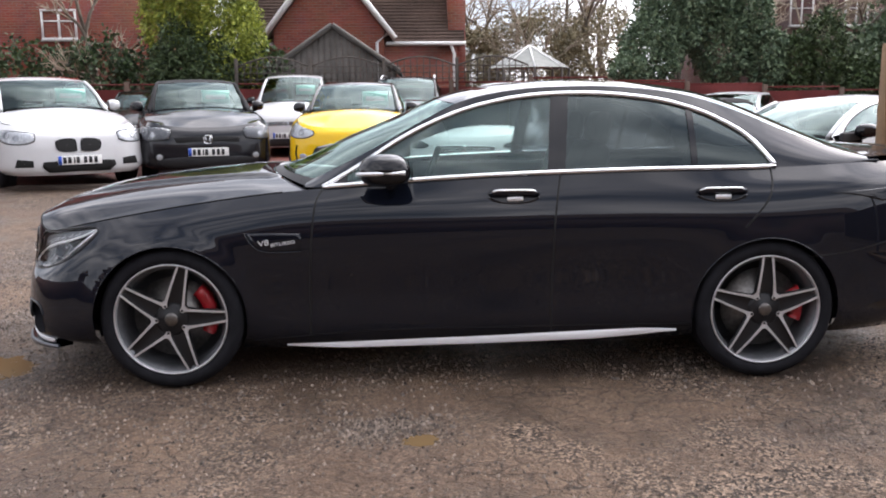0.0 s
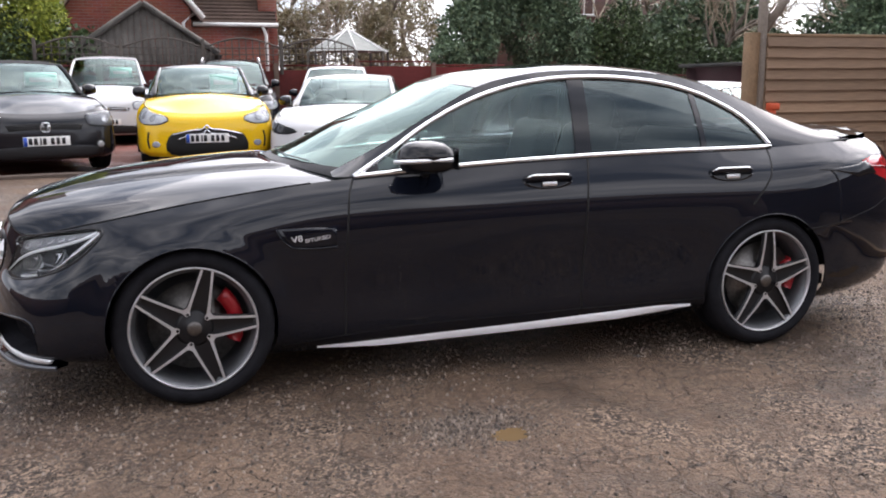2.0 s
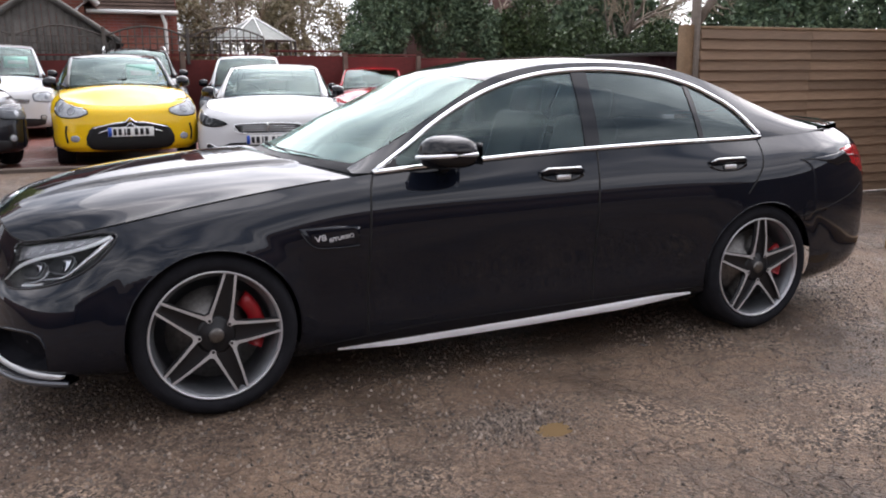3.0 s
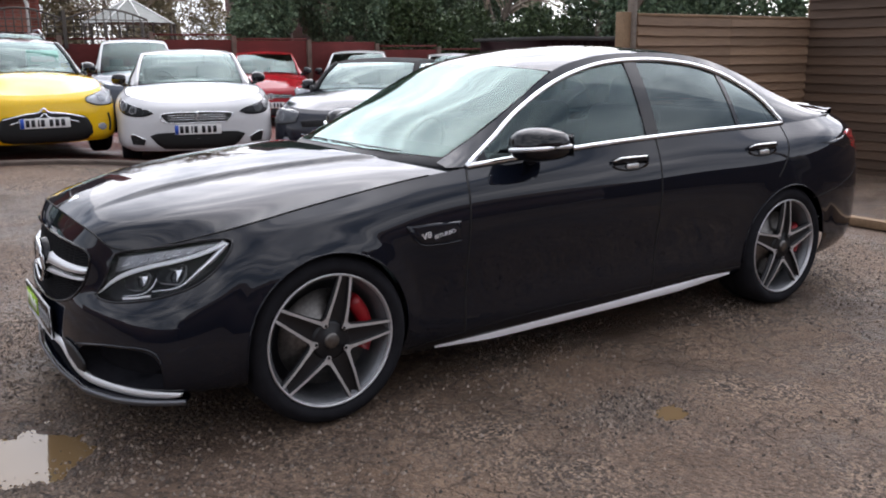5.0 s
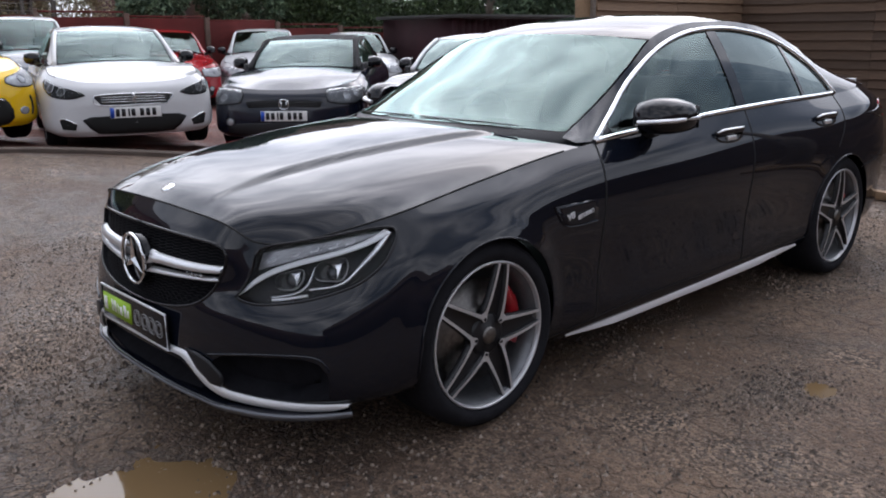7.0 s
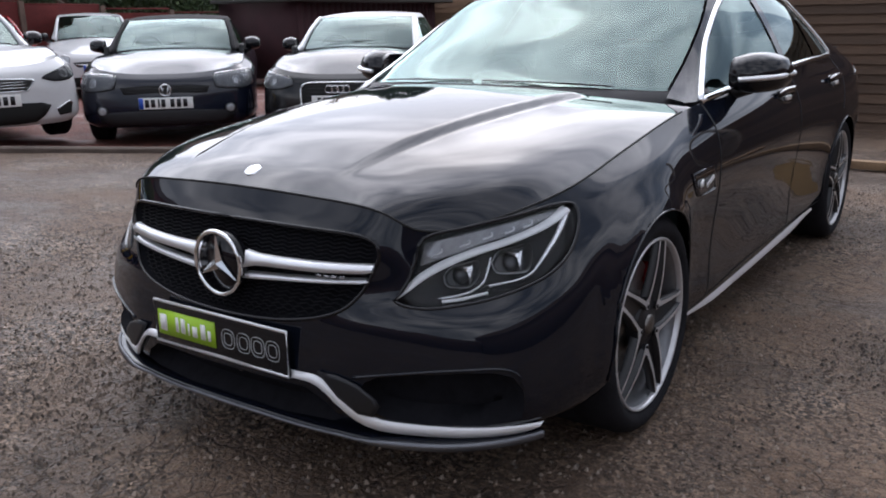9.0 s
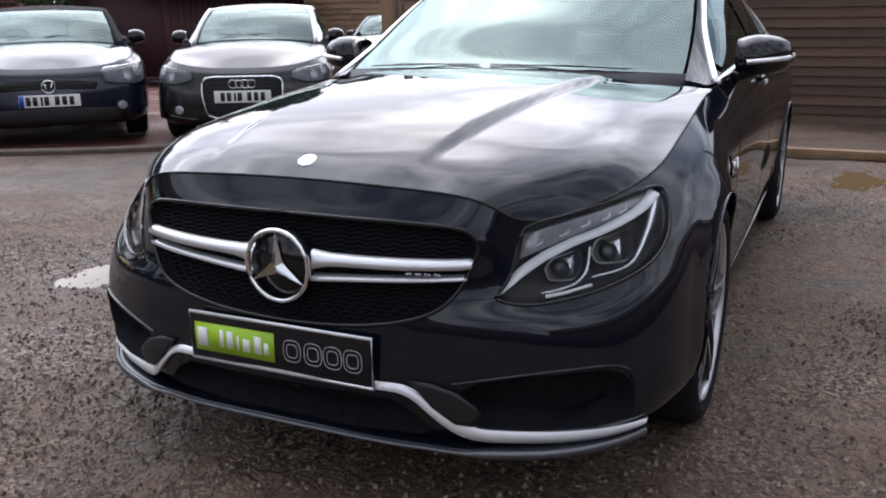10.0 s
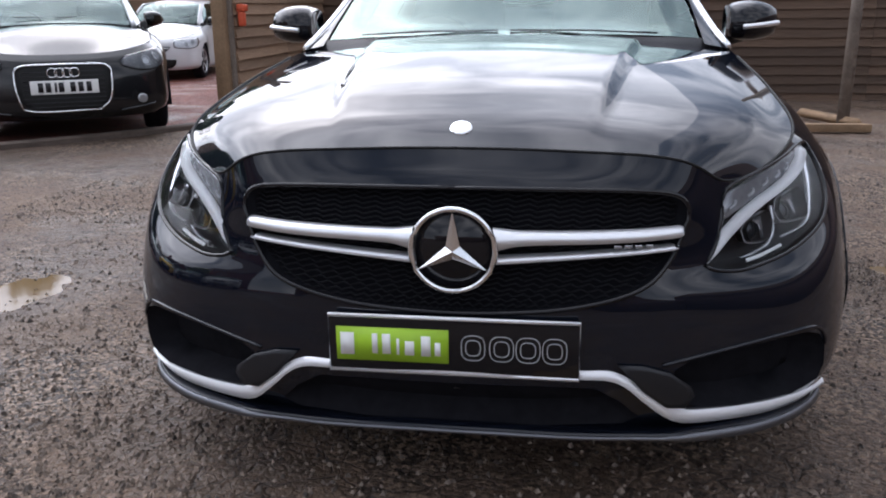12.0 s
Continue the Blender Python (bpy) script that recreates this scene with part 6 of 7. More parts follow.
        part("nose_strip", nose_bar(sh, [(-.22, gz_), (0, gz_ + .01), (.22, gz_)], .010), "chrome", car)
        for s in (-1, 1):
            for zc_, r_ in ((.66, .085), (.52, .06)):
                ci = [(s * (.60 + r_ * math.cos(q)), zc_ + r_ * math.sin(q)) for q in np.linspace(0, 6.28, 16, endpoint=False)]
                part("round_lamp", nose_patch(sh, ci, .014, 4), "lamp_bright", car)
    else:
        o = sym([(.35, gz_ - .05), (.42, gz_ + .03), (.2, gz_ + .045)])
        g = hole("grille", o)
        part("grille_bar", nose_bar(sh, [(-.38, gz_), (0, gz_ - .01), (.38, gz_)], .007), "chrome", g)
        hole("lower_intake", sym([(.2, .22), (.42, .23), (.50, .30), (.52, .38), (.35, .39), (.15, .39)]))
    return car


M["white_paint"] = paint("white_paint", (0.57, 0.57, 0.575))
M["yellow_paint"] = paint("yellow_paint", (0.80, 0.50, 0.006))
M["graphite_paint"] = paint("graphite_paint", (0.0085, 0.0090, 0.0120))
M["navy_paint"] = paint("navy_paint", (0.0065, 0.0085, 0.018))
M["deep_black_paint"] = paint("deep_black_paint", (0.008, 0.008, 0.009))
M["grey_paint"] = paint("grey_paint", (0.045, 0.055, 0.075))
M["red_paint"] = paint("red_paint", (0.30, 0.008, 0.014))
M["silver_paint"] = paint("silver_paint", (0.45, 0.46, 0.47), 0.5, 0.3)
M["soft_top"] = mat("soft_top", (0.012, 0.012, 0.013), 0.9, var=0.3, scale=30, bump=0.3, bscale=250)
hatch = parked_shell()
coupe_hatch = parked_shell(2.46, 0.78, 0.62, 0.855, 1.06, 1.45, 0.02, 1.03)
yellow_shell = parked_shell(2.46, 0.78, 0.62, 0.855, 1.01, 1.385, 0.02, 0.965)
navy_shell = parked_shell(2.57, 0.82, 0.70, 0.885, 0.99, 1.31, 0.0, 0.93)
black_shell = parked_shell(2.46, 0.78, 0.62, 0.855, 1.0, 1.33, 0.02, 0.945)
cross_shell = parked_shell(2.60, 0.80, 0.70, 0.87, 1.10, 1.52, -.04, 1.05)
golf = parked_shell(2.57, 0.82, 0.70, 0.885, 1.04, 1.43, 0.0, 0.99)
lion_shell = parked_shell(2.62, 0.84, 0.72, 0.90, 1.03, 1.35, -.02, 0.94)
mini_van = parked_shell(2.61, 0.76, 0.70, 0.89, 1.16, 1.66, -.10, 1.08)
low_shell = parked_shell(2.50, 0.86, 0.74, 0.90, 1.0, 1.36, 0.05, 0.99)
suv_shell = parked_shell(2.66, 0.80, 0.72, 0.91, 1.20, 1.66, -.04, 1.12)

parked_car("hatchback", "white hatchback with black twin grille and price card", "white_paint", (-4.45, 6.08), -33, hatch, "kidney", plate=.375, lamps="body_mirror", card=(-.28, .40, .20))
parked_car("convertible", "dark grey convertible hatchback with black soft top", "graphite_paint", (-2.99, 6.70), -17, golf, "slim_dark", roof="soft_top", card=(-.25, .40, .20), lamps="grey")
parked_car("hatchback", "bright yellow three-door hatchback with chrome chevron grille", "yellow_paint", (-1.13, 6.72), 0, yellow_shell, "chevron", roof="deep_black_paint", card=(-.30, .38, .22))
parked_car("hatchback", "white five-door hatchback with slim chrome grille", "white_paint", (0.39, 6.10), 16, lion_shell, "lion", lamps="dark", plate=.435)
parked_car("convertible", "navy blue convertible with dark soft top", "navy_paint", (1.80, 5.42), 44, navy_shell, "slim_dark", roof="soft_top", plate=.43, lamps="grey")
parked_car("hatchback", "small black hatchback with silver roof arch and framed grille", "deep_black_paint", (2.66, 3.90), 60, black_shell, "frame", roof="silver_paint", plate=.46, blue=False, lamps="grey")
parked_car("coupe", "dark low coupe parked behind the front row", "deep_black_paint", (-5.45, 11.9), -12, low_shell, "frame", group="cars by the hedge", card=(0, .3, .12))
parked_car("hatchback", "red hatchback parked by the hedge", "red_paint", (-7.6, 12.2), -15, suv_shell, "plain", group="cars by the hedge")
parked_car("hatchback", "white hatchback with a price card by the fence", "white_paint", (-2.75, 12.2), -2, mini_van, "slim", group="cars by the hedge", card=(-.28, .40, .20))
su = parked_car("estate_car", "dark crossover with silver roof rails by the fence", "graphite_paint", (-0.52, 12.4), 4, suv_shell, "plain", group="cars by the hedge")
both("roof_rail", tube([(float(x), -float(suv_shell.ry(x)) - .0, float(suv_shell.rz(x)) + .055 * math.sin(min(1, (x - .0) / .25) * 1.57)) for x in np.linspace(0.02, 1.3, 14)], .018, 6), "satin_silver", su, "silver roof rail")
parked_car("mini_van", "tall dark blue people carrier with white roof", "grey_paint", (1.30, 12.0), 14, mini_van, "round", roof="white_paint", group="cars by the hedge")
parked_car("hatchback", "red hatchback parked against the red fence", "red_paint", (3.85, 12.2), 20, hatch, "slim", group="cars by the hedge")
parked_car("crossover", "white crossover with dark bumpers by the red fence", "white_paint", (5.55, 12.0), 32, cross_shell, "plain", group="cars by the hedge", plate=.55)
parked_car("crossover", "silver crossover parked by the red fence", "silver_paint", (8.6, 12.6), 30, cross_shell, "plain", group="cars by the hedge")
parked_car("hatchback", "white hatchback standing beyond the gate opening", "white_paint", (11.2, 7.5), 80, hatch, "plain", group="cars by the hedge")

# ---- fences, sheds and houses behind the row ----
M["red_fence"] = mat("red_fence", (0.135, 0.022, 0.019), 0.75, var=0.3, scale=2.5, bump=0.3, bscale=40)
M["concrete_post"] = mat("concrete_post", (0.13, 0.085, 0.065), 0.85, var=0.3, scale=5, bump=0.3, bscale=60)
M["trellis_wood"] = mat("trellis_wood", (0.085, 0.072, 0.062), 0.85, var=0.3, scale=6, bump=0.2, bscale=60)
M["weathered"] = mat("weathered", (0.105, 0.095, 0.085), 0.85, var=0.45, scale=3, bump=0.35, bscale=50)
M["maroon_wood"] = mat("maroon_wood", (0.040, 0.012, 0.016), 0.75, var=0.3, scale=3, bump=0.2, bscale=50)
M["roof_felt"] = mat("roof_felt", (0.06, 0.058, 0.055), 0.85, var=0.3, scale=4, bump=0.3, bscale=80)
M["white_frame"] = mat("white_frame", (0.75, 0.75, 0.73), 0.4, var=0.08, scale=8)
M["house_pane"] = mat("house_pane", (0.02, 0.025, 0.03), 0.06)
M["canvas"] = mat("canvas", (0.27, 0.28, 0.26), 0.7, var=0.2, scale=6)


def brick_material(name, c1, c2, mortar, sx=1.0):
    m = mat(name, c1, 0.85)
    nt = m.node_tree
    b = nt.nodes["Principled BSDF"]
    co = nt.nodes.new("ShaderNodeTexCoord")
    mp = nt.nodes.new("ShaderNodeMapping")
    mp.inputs["Rotation"].default_value = (radians(90), 0, 0)
    br = nt.nodes.new("ShaderNodeTexBrick")
    br.inputs["Color1"].default_value, br.inputs["Color2"].default_value, br.inputs["Mortar"].default_value = (*c1, 1), (*c2, 1), (*mortar, 1)
    br.inputs["Scale"].default_value = 1.0
    br.inputs["Brick Width"].default_value, br.inputs["Row Height"].default_value, br.inputs["Mortar Size"].default_value = 0.225, 0.075, 0.006
    no = nt.nodes.new("ShaderNodeTexNoise")
    no.inputs["Scale"].default_value = 1.3
    mx = nt.nodes.new("ShaderNodeMixRGB")
    mx.blend_type = "MULTIPLY"
    mx.inputs[0].default_value = 0.5
    nt.links.new(co.outputs["Object"], mp.inputs["Vector"])
    nt.links.new(mp.outputs["Vector"], br.inputs["Vector"])
    nt.links.new(co.outputs["Object"], no.inputs["Vector"])
    nt.links.new(br.outputs["Color"], mx.inputs[1])
    nt.links.new(no.outputs["Color"], mx.inputs[2])
    nt.links.new(mx.outputs["Color"], b.inputs["Base Color"])
    return m


M["red_brick"] = brick_material("red_brick", (0.30, 0.080, 0.052), (0.21, 0.056, 0.038), (0.24, 0.18, 0.15))
M["dark_brick"] = brick_material("dark_brick", (0.13, 0.07, 0.055), (0.10, 0.055, 0.045), (0.14, 0.12, 0.11))
M["roof_tile"] = mat("roof_tile", (0.105, 0.070, 0.055), 0.85, var=0.45, scale=1.2, bump=0.2, bscale=12)


def gz(x, y):
    return float(ground_z(x, y))


def slat_mesh(name, l, h, d, material):
    me = bpy.data.meshes.new(name)
    v, f = vf(box(l / 2, 0, h / 2, l, d, h))
    v = [(x, y + (0.006 if z < h / 2 else -0.004), z) for x, y, z in v]
    me.from_pydata(v, [], f)
    me.materials.append(M[material])
    return me


def slat_fence(name, a, b, z1, label, material="red_fence", bay=1.83, slat=0.15, fall=0.0):
    a, b = Vector((*a, 0)), Vector((*b, 0))
    run = b - a
    n = max(1, round(run.length / bay))
    ang = math.degrees(math.atan2(run.y, run.x))
    top = tagged(thing(name, label, "fence"), kind="structure")
    me = slat_mesh("slat", run.length / n - .10, slat, .022, material)
    z_start = z1
    for i in range(n + 1):
        p = a + run * (i / n)
        g = gz(p.x, p.y)
        z1 = z_start - fall * i / n
        part("post", box(p.x, p.y - .02, g + (z1 - g) / 2 + .03, .11, .11, z1 - g + .10, .01), "concrete_post", top)
        if i < n:
            z = g + .02
            k = 0
            while z + slat < z1 + .02:
                ob = new("slat", me)
                ob.parent = top
                ob.matrix_local = pose(p.x, p.y, z, 0, 0, ang) @ Matrix.Translation((.05, -.012 if k % 2 else .0, 0))
                z += slat * .93
                k += 1
            c = part("capping", box(run.length / n / 2, 0, z1 + .02, run.length / n - .10, .06, .035), material, top)
            c.matrix_local = pose(p.x, p.y, 0, 0, 0, ang)
    return top


slat_fence("wall_fence_red", (2.45, 15.2), (13.4, 15.2), 1.84, "dark red slatted fence with concrete posts", fall=.5)
slat_fence("wall_fence_low", (-8.5, 15.0), (2.45, 15.1), 1.75, "dark red boundary fence under the trellis", slat=0.16)

# trellis with arched tops on the low fence
for i in range(4):
    x0 = -4.2 + i * 1.66
    tr = thing("trellis", "weathered dark square trellis with arched top", "trellis", "trellis panels")
    for k in range(12):
        x = x0 + 1.6 * k / 11
        arch_ = .34 + .20 * math.sin(math.pi * k / 11)
        part("lath", box(x, 15.03, 1.80 + arch_ / 2, .022, .014, arch_), "trellis_wood", tr)
    for j in range(3):
        z = 1.86 + j * .14
        part("lath", box(x0 + .8, 15.015, z, 1.6, .014, .02), "trellis_wood", tr)
    arc = [(x0 + 1.6 * t, 15.03, 2.15 + .20 * math.sin(math.pi * t)) for t in np.linspace(0, 1, 14)]
    part("arched_rail", tube(arc, .02, 5), "trellis_wood", tr)
    part("post", box(x0 - .03, 15.03, 1.95, .07, .07, .75, .006), "trellis_wood", tr)

# boarded gable shed
shed = thing("garden_shed", "weathered grey timber shed with boarded gable", "shed")
for k in range(20):
    x = -3.42 + k * .139
    t = 1 - abs((x + .07) + 2.10) / 1.42
    h = 2.10 + max(0, t) * .96
    part("board", box(x + .07, 15.62 + (.008 if k % 2 else 0), h / 2, .134, .02, h), "weathered", shed)
for s in (-1, 1):
    part("bargeboard", tube([(-2.10 + s * 1.55, 15.56, 2.04), (-2.10, 15.56, 3.10)], .07, 4), "weathered", shed)
    v = [(-2.10 + s * 1.60, 15.5, 2.0), (-2.10, 15.5, 3.13), (-2.10, 18.8, 3.13), (-2.10 + s * 1.60, 18.8, 2.0)]
    v += [(x, y, z - .05) for x, y, z in v]
    part("roof", (v, [(0, 1, 2, 3), (7, 6, 5, 4), (0, 4, 5, 1), (1, 5, 6, 2), (2, 6, 7, 3), (3, 7, 4, 0)]), "roof_felt", shed, smooth=False)
    part("side_wall", box(-2.10 + s * 1.38, 17.1, 1.05, .04, 3.0, 2.1), "weathered", shed)


def window_unit(parent, x, y, z, w, h, bars=1):
    wd = part("window", box(x, y + .06, z, w, .03, h), "house_pane", parent)
    for q in ((x, z - h / 2, w + .06, .06), (x, z + h / 2, w + .06, .06)):
        part("window_frame", box(q[0], y, q[1], q[2], .10, q[3]), "white_frame", wd)
    for k in range(bars + 2):
        part("window_frame", box(x - w / 2 + w * k / (bars + 1), y, z, .05, .09, h), "white_frame", wd)
    part("glazing_bar", box(x, y, z + h * .12, w, .06, .035), "white_frame", wd)
    part("sill", box(x, y - .06, z - h / 2 - .06, w + .16, .16, .05), "concrete", wd)


def prism(v, f):
    return (v, f)


house = thing("brick_house", "red brick house with gabled front and tiled roof", "house")
Y = 20.5
part("wall", box(-1.9, Y + 3.1, 1.5, 5.9, 6.0, 3.0), "red_brick", house)
g_ = [(-4.15, Y - .35, 0), (-1.05, Y - .35, 0), (-1.05, Y - .35, 3.35), (-2.6, Y - .35, 5.35), (-4.15, Y - .35, 3.35)]
g_ += [(x, Y + 4, z) for x, y, z in g_]
part("gable_wall", (g_, [(0, 1, 2, 3, 4), (9, 8, 7, 6, 5), (0, 5, 6, 1), (1, 6, 7, 2), (2, 7, 8, 3), (3, 8, 9, 4), (4, 9, 5, 0)]), "red_brick", house, smooth=False)
for s in (-1, 1):
    v = [(-2.6 + s * 1.85, Y - .55, 3.10), (-2.6, Y - .55, 5.50), (-2.6, Y + 4.5, 5.50), (-2.6 + s * 1.85, Y + 4.5, 3.10)]
    v += [(x, y, z - .10) for x, y, z in v]
    part("roof", (v, [(0, 1, 2, 3), (7, 6, 5, 4), (0, 4, 5, 1), (1, 5, 6, 2), (2, 6, 7, 3), (3, 7, 4, 0)]), "roof_tile", house, smooth=False)
    part("bargeboard", tube([(-2.6 + s * 1.87, Y - .58, 3.10), (-2.6, Y - .58, 5.46)], .085, 4), "white_frame", house, "pale grey bargeboard")
v = [(-5.1, Y - .15, 3.00), (1.25, Y - .15, 3.00), (1.25, Y + 3.2, 5.9), (-5.1, Y + 3.2, 5.9)]
v += [(x, y, z - .10) for x, y, z in v]
part("roof", (v, [(0, 1, 2, 3), (7, 6, 5, 4), (0, 4, 5, 1), (1, 5, 6, 2), (2, 6, 7, 3), (3, 7, 4, 0)]), "roof_tile", house, "brown tiled roof slope", smooth=False)
for r in range(28):
    tt = (r + .5) / 28
    part("tile_course", box(-1.92, Y - .15 + 3.35 * tt, 3.005 + 2.9 * tt, 6.35, .10, .03), "roof_tile", house, smooth=False)
part("gutter", tube([(-1.0, Y - .22, 2.98), (1.28, Y - .22, 2.98)], .055, 8), "white_frame", house)
part("gutter", tube([(-5.1, Y - .22, 2.98), (-4.2, Y - .22, 2.98)], .055, 8), "white_frame", house)
part("downpipe", tube([(-.95, Y - .3, 3.25), (-1.25, Y - .42, 3.0), (-1.25, Y - .42, .3)], .045, 8), "white_frame", house, "white downpipe")
part("downpipe", tube([(.85, Y - .2, 2.95), (.95, Y - .1, 2.7), (.95, Y - .1, .3)], .045, 8), "white_frame", house, "white downpipe")
part("chimney_wall", box(1.05, Y + .9, 3.2, .5, 1.2, 6.4), "red_brick", house)

house2 = thing("brick_house", "red brick house with white casement window behind the hedge", "house")
part("wall", box(-12.2, Y + 4, 3.4, 8.4, 7.0, 6.8), "red_brick", house2)
window_unit(house2, -10.42, Y + .48, 3.62, .95, .80, 1)
v = [(-16.7, Y + .2, 6.7), (-7.8, Y + .2, 6.7), (-7.8, Y + 4, 9.4), (-16.7, Y + 4, 9.4), (-16.7, Y + 7.8, 6.7), (-7.8, Y + 7.8, 6.7)]
part("roof", (v, [(0, 1, 2, 3), (3, 2, 5, 4), (0, 3, 4), (1, 5, 2)]), "roof_tile", house2, smooth=False)
house3 = thing("far_house", "distant brown brick house with white windows", "house")
part("wall", box(18.5, 35, 3.2, 12, 6, 6.4), "dark_brick", house3)
for x in (14.2, 16.2, 18.55, 21.0):
    window_unit(house3, x, 31.97, 4.95, .95, 1.15, 1)
v = [(12.2, 31.7, 6.2), (24.8, 31.7, 6.2), (24.8, 35, 9.3), (12.2, 35, 9.3), (12.2, 38.3, 6.2), (24.8, 38.3, 6.2)]
part("roof", (v, [(0, 1, 2, 3), (3, 2, 5, 4), (0, 3, 4), (1, 5, 2)]), "roof_tile", house3, smooth=False)

# pale summerhouse roof behind the trellis
sm = thing("summerhouse", "pale glazed summerhouse with pointed roof", "summerhouse")
ring = [(2.8 + 1.05 * math.cos(a), 18 + 1.05 * math.sin(a), 2.18) for a in np.linspace(0, 6.283, 9)[:-1]]
part("roof", (ring + [(2.8, 18, 2.75)], [(i, (i + 1) % 8, 8) for i in range(8)]), "canvas", sm, smooth=False)
for p in ring:
    part("rafter", tube([p, (2.8, 18, 2.77)], .022, 5), "white_frame", sm)
    part("post", tube([(p[0], p[1], 0), p], .035, 5), "trellis_wood", sm)

# maroon store behind the small black car
st = thing("store_shed", "dark maroon boarded store with flat roof", "shed")
part("wall", box(13.2, 13.2, .85, 5.2, 2.6, 1.7), "maroon_wood", st)
for k in range(26):
    part("board", box(10.62 + k * .2, 11.885, .84, .185, .03, 1.66), "maroon_wood", st)
part("roof", box(13.2, 13.0, 1.74, 5.6, 3.1, .08), "roof_felt", st)
lap_fence("wall_fence_far", (16.3, 12.6), (16.3, 3.4), -.25, 1.80, 0.14, 1.8, "pale lap-board fence beyond the gate opening")

# timber prop and its feet in front of the end fence
pr = thing("timber_prop", "upright grey timber prop standing on crossed timber feet", "prop")
part("post", tube([(4.28, -2.67, .02), (4.34, -2.72, 2.6)], [.055, .05], 4), "grey_timber", pr)
part("foot", vf(box(3.92, -1.25, .035, .09, 3.1, .07, .006)), "post_timber", pr)
part("foot", tube([(4.0, -2.72, .06), (5.15, -2.52, .02)], .045, 4), "post_timber", pr)
part("fitting", box(4.28, -2.69, 1.36, .07, .03, .10, .004), "rim_dark", pr)

# ---- unseen walls added behind and beside the camera to darken the door reflections ----
wsn = part("wall_south", box(-2, -13.2, 1.7, 30, .3, 3.4), "dark_brick")
tagged(wsn, "added dark brick wall out of view, darkening the saloon's reflections", "wall", kind="structure")
v = [(-17, -12.7, 3.4), (13, -12.7, 3.4), (13, -16.5, 5.6), (-17, -16.5, 5.6)]
tagged(part("roof_south", (v + [(x, y, z - .12) for x, y, z in v], [(0, 1, 2, 3), (7, 6, 5, 4), (0, 4, 5, 1), (1, 5, 6, 2), (2, 6, 7, 3), (3, 7, 4, 0)]), "roof_tile", smooth=False), "tiled roof slope of the yard building", "roof", kind="structure")
tagged(part("wall_west", box(-15.5, -2, 1.1, .3, 24, 2.2), "dark_brick"), "added dark brick wall out of view beside the yard", "wall", kind="structure")

# ---- planting ----
def leaf_material(name, c0, c1, rough=0.55):
    m = mat(name, c0, rough)
    nt = m.node_tree
    b = nt.nodes["Principled BSDF"]
    g = nt.nodes.new("ShaderNodeNewGeometry")
    r = nt.nodes.new("ShaderNodeValToRGB")
    r.color_ramp.elements[0].color, r.color_ramp.elements[1].color = (*c0, 1), (*c1, 1)
    nt.links.new(g.outputs["Random Per Island"], r.inputs["Fac"])
    nt.links.new(r.outputs["Color"], b.inputs["Base Color"])
    b.inputs["Transmission Weight"].default_value = 0.0
    b.inputs["Subsurface Weight"].default_value = 0.0
    return m


M["ivy_leaf"] = leaf_material("ivy_leaf", (0.014, 0.030, 0.012), (0.066, 0.110, 0.036))
M["bamboo_leaf"] = leaf_material("bamboo_leaf", (0.09, 0.14, 0.02), (0.42, 0.46, 0.07))
M["laurel_leaf"] = leaf_material("laurel_leaf", (0.030, 0.060, 0.034), (0.170, 0.235, 0.130))
M["garden_leaf"] = leaf_material("garden_leaf", (0.016, 0.034, 0.012), (0.085, 0.125, 0.045))
M["twig"] = mat("twig", (0.37, 0.31, 0.235), 0.9, var=0.35, scale=6)
M["bark"] = mat("bark", (0.19, 0.16, 0.13), 0.9, var=0.4, scale=5, bump=0.4, bscale=40)
M["shrub_leaf"] = leaf_material("shrub_leaf", (0.15, 0.132, 0.078), (0.40, 0.345, 0.215))


def leaves(blobs, size, seed, long=1.6):
    """Many small folded leaves in clumps over the outside of lumpy volumes."""
    rs = np.random.RandomState(seed)
    V, F = [], []
    for cx, cy, cz, rx, ry, rz, n in blobs:
        d = rs.normal(size=(n, 3))
        d /= np.linalg.norm(d, axis=1, keepdims=True)
        for i in range(n):
            u = d[i]
            lump = 1 + 0.30 * noise.noise((u[0] * 2.1 + seed, u[1] * 2.1, u[2] * 2.1 + cx)) + 0.20 * noise.noise((u[0] * 6 + cx, u[1] * 6, u[2] * 6 + seed))
            rad = lump * (0.55 + 0.45 * rs.rand() ** 0.4)
            p = np.array([cx + u[0] * rx * rad, cy + u[1] * ry * rad, cz + u[2] * rz * rad])
            if p[2] < 0.1:
                continue
            a = rs.normal(size=3) + u * 0.7
            a[2] -= 0.35
            a /= np.linalg.norm(a)
            w = np.cross(a, rs.normal(size=3))
            w /= np.linalg.norm(w) + 1e-9
            s = size * rs.uniform(0.6, 1.4)
            o = len(V)
            nrm = np.cross(a, w)
            V += [p, p + a * s * long * .5 + w * s * .5 + nrm * s * .12, p + a * s * long, p + a * s * long * .5 - w * s * .5 + nrm * s * .12]
            F += [(o, o + 1, o + 2), (o, o + 2, o + 3)]
    return np.array(V), F


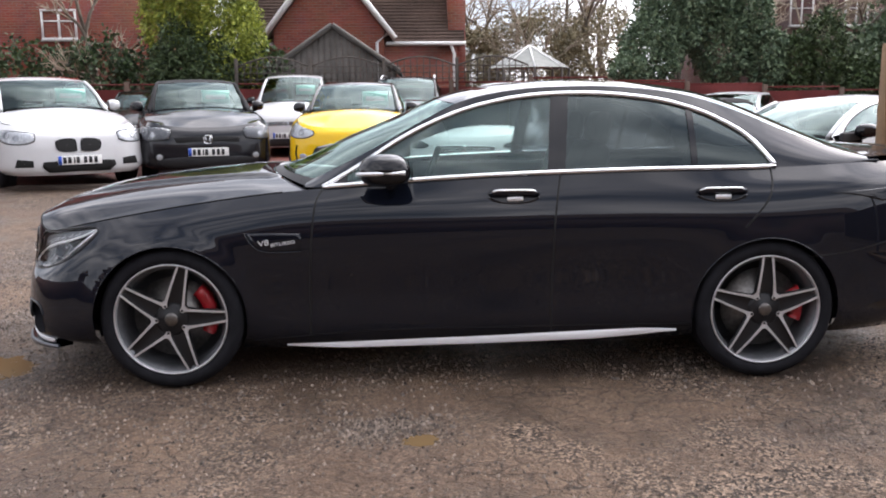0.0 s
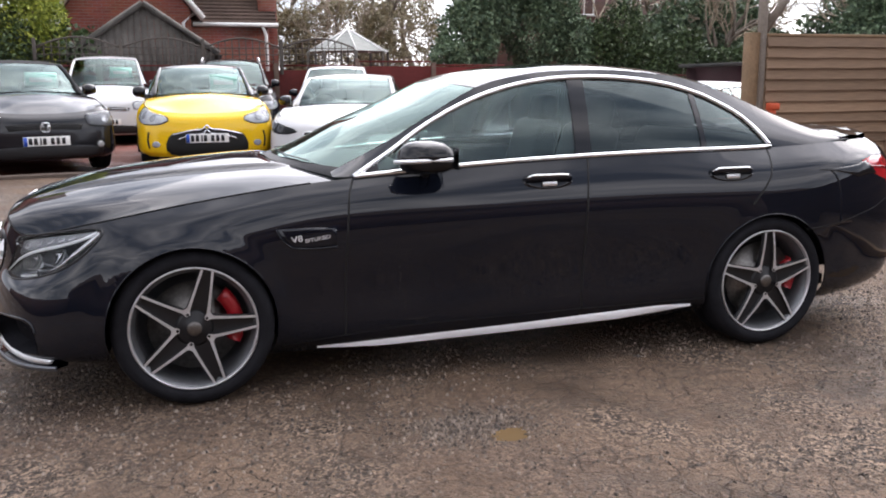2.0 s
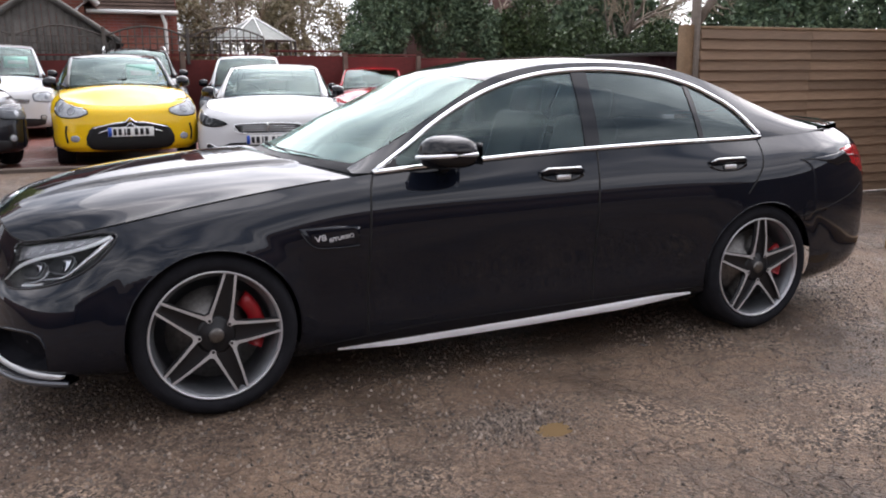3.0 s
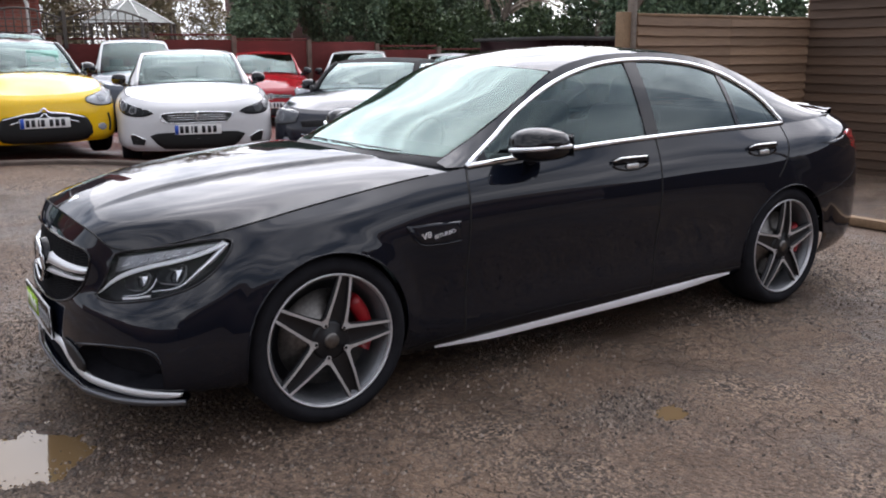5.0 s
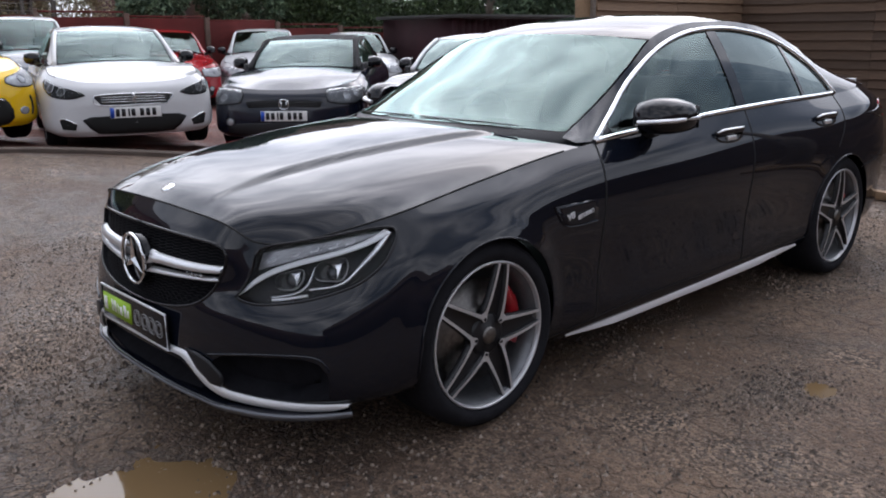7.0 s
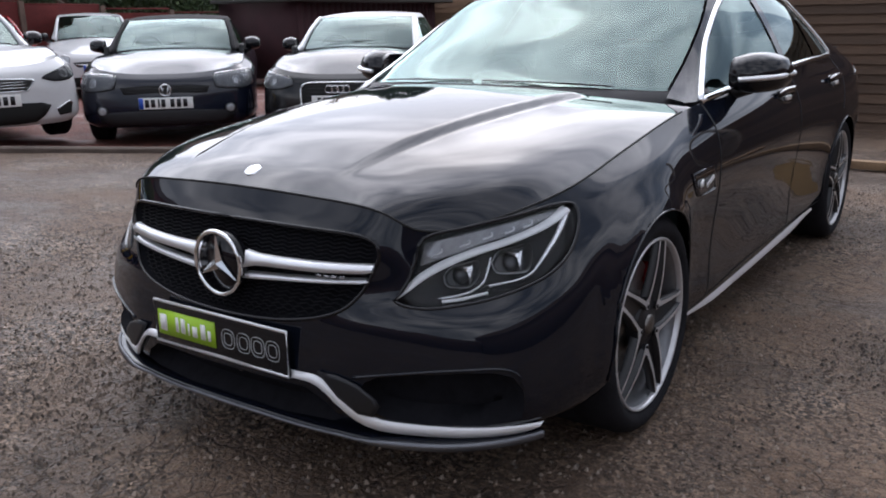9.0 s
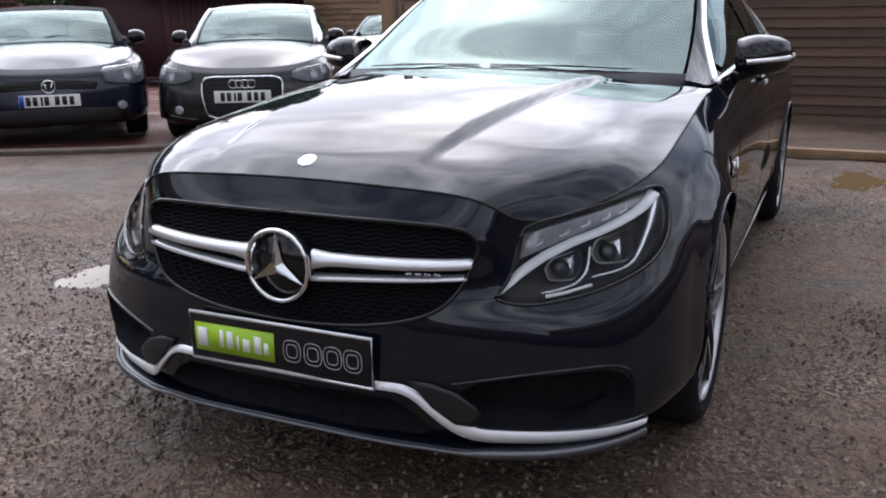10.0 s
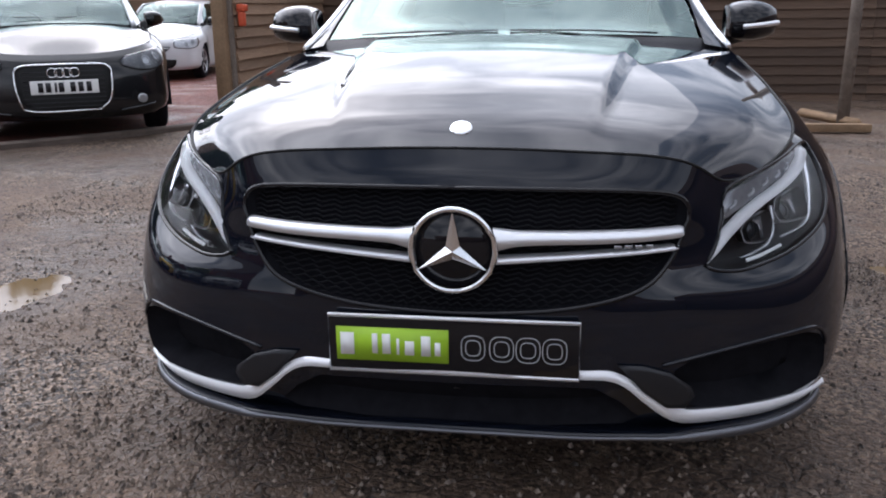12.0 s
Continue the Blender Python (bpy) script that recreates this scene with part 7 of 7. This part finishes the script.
def bare_branches(base, height, seed, spread=0.55, levels=5, r0=0.16, kids=3):
    """A leafless tree: a forked trunk and limbs, and fine twigs apart."""
    rs = np.random.RandomState(seed)
    big, fine = [], []

    def grow(p, d, l, r, lev):
        q = p + d * l * .5 + rs.normal(size=3) * l * .05
        e = p + d * l + rs.normal(size=3) * l * .06
        (big if lev < 3 else fine).append(tube([p, q, e], [r, r * .85, r * .65], 6 if lev < 2 else (4 if lev < 4 else 3), caps=False))
        if lev >= levels:
            return
        for k in range(kids + (1 if lev > 1 else 0)):
            n = d + rs.normal(size=3) * spread
            n[2] += .22
            n /= np.linalg.norm(n)
            grow(p + (e - p) * rs.uniform(.5, 1) if k else e, n, l * rs.uniform(.58, .8), r * .58, lev + 1)

    grow(np.array(base, float), np.array([0.03, 0, 1.0]), height * .30, r0, 0)
    return joined(*big), joined(*fine)


def bare_tree(x, y, h, seed, label="bare leafless tree with fine spreading twigs", levels=5, r0=.16):
    t_ = thing("tree", label, "tree", "bare trees behind the fence")
    b, f = bare_branches((x, y, 0), h, seed, levels=levels, r0=r0)
    part("trunk", b, "bark", t_)
    tagged(part("twig_mass", f, "twig", t_), kind="stuff")


def bush(name, label, category, blobs, size, seed, material, stems=(), long=1.6):
    t_ = thing(name, label, category)
    part("crown", leaves(blobs, size, seed, long), material, t_, smooth=False)
    for i, (x, y, h, r) in enumerate(stems):
        part("trunk", tube([(x, y, 0), (x + .05, y, h * .5), (x - .03, y + .05, h)], [r, r * .8, r * .4], 6), "bark", t_)


bush("hedge", "dense dark green ivy hedge behind the parked cars", "hedge", [(-9.6 + 1.0 * k, 15.9 + .2 * (k % 2), 1.35 + .12 * (k % 3), .85, .7, 1.35, 2600) for k in range(7)], .085, 3, "ivy_leaf", [(-8, 16, 1.8, .06), (-6, 16, 1.8, .06)], 1.2)
bush("bamboo", "tall yellow green bamboo clump rising over the hedge", "bamboo", [(-4.6, 15.7, 3.0, .75, .6, 1.7, 9000), (-4.9, 15.7, 4.0, .95, .6, 1.2, 7000), (-5.6, 15.8, 3.9, .80, .6, 1.2, 6500), (-6.1, 15.9, 3.3, .45, .5, .8, 2500), (-4.15, 15.8, 2.5, .5, .5, 1.3, 3500)], .036, 8, "bamboo_leaf", [(-5.0, 15.8, 3.4, .02), (-4.6, 15.8, 4.0, .02), (-4.3, 15.8, 3.2, .02)], 3.0)
bush("leafy_shrub", "mid green leafy shrub beside the bamboo", "shrub", [(-5.5, 15.5, 2.05, .80, .6, 1.15, 7000), (-5.0, 15.4, 1.7, .9, .6, 1.2, 6000)], .048, 9, "garden_leaf", [(-5.4, 15.8, 2.4, .03)], 2.0)
bush("evergreen", "large dark evergreen shrub overhanging the red fence", "shrub", [(5.6, 16.6, 2.5, .70, .8, 1.0, 7560), (6.2, 16.9, 3.5, .80, .9, 1.3, 10800), (7.0, 17.2, 4.3, .95, .9, 1.5, 12600), (7.5, 17.0, 2.9, .75, .8, 1.3, 9360), (8.1, 16.8, 3.4, .55, .7, 1.0, 6480), (8.5, 16.6, 2.3, .5, .6, .8, 4680), (4.9, 15.9, 1.95, .45, .5, .45, 3240)], .05, 21, "laurel_leaf", [(6.4, 16.9, 3.0, .09), (7.3, 17.0, 3.4, .10)], 1.8)
bush("ivy_shrub", "ragged green ivy growing along the fence top", "shrub", [(9.2, 16.6, 2.2, .55, .5, .75, 3200), (9.9, 16.5, 2.6, .50, .5, .9, 3000), (10.7, 16.4, 1.8, .6, .5, .6, 3000), (11.7, 16.4, 2.0, .7, .5, .8, 3000), (12.9, 16.3, 1.7, .8, .5, .6, 3200), (13.9, 16.2, 2.0, .6, .5, .7, 2600), (15.2, 16.4, 1.8, .8, .5, .7, 2800)], .065, 33, "garden_leaf", [(10.5, 16.5, 1.6, .06)], 1.5)
bush("olive_shrub", "brownish twiggy shrub behind the trellis", "shrub", [(1.2, 23.0, 2.1, 1.6, .9, 1.8, 12000), (3.6, 23.5, 2.3, 1.9, .9, 2.0, 13000), (5.8, 24.0, 2.4, 1.7, .9, 1.9, 11000)], .05, 41, "shrub_leaf", [(2.5, 23, 2.6, .07), (4.2, 23.4, 2.8, .07)], 2.6)
bush("conifer", "dark green conifer beyond the timber fence", "tree", [(17.5, 15.0, 2.6, 1.8, 1.4, 2.4, 19800), (17.7, 15, 5.0, 1.1, 1.0, 1.9, 9900), (20.5, 13.5, 2.6, 1.7, 1.2, 2.2, 17600), (21.5, 10.0, 2.4, 1.6, 1.6, 2.2, 15400)], .075, 51, "laurel_leaf", [(17.6, 15, 5.2, .14)], 2.0)
bush("hedge", "green shrubs far behind the store", "shrub", [(22.0, 20.0, 2.4, 3.5, 2.0, 2.4, 19800), (15.5, 21.0, 2.2, 3.0, 1.6, 2.2, 15400), (28.0, 13.0, 2.6, 2.6, 2.6, 2.6, 17600)], .11, 61, "laurel_leaf", [(20, 20, 2.0, .1)], 1.5)
for x, y, h, sd in ((1.6, 26, 9.5, 1), (4.6, 25, 9.0, 2), (7.0, 28, 10, 3), (10.6, 20.5, 7.0, 4), (12.6, 22, 8.0, 5), (14.8, 19.5, 6.5, 6), (-8.6, 18.3, 6.5, 7), (19.0, 19.0, 7.5, 8)):
    bare_tree(x, y, h, sd)
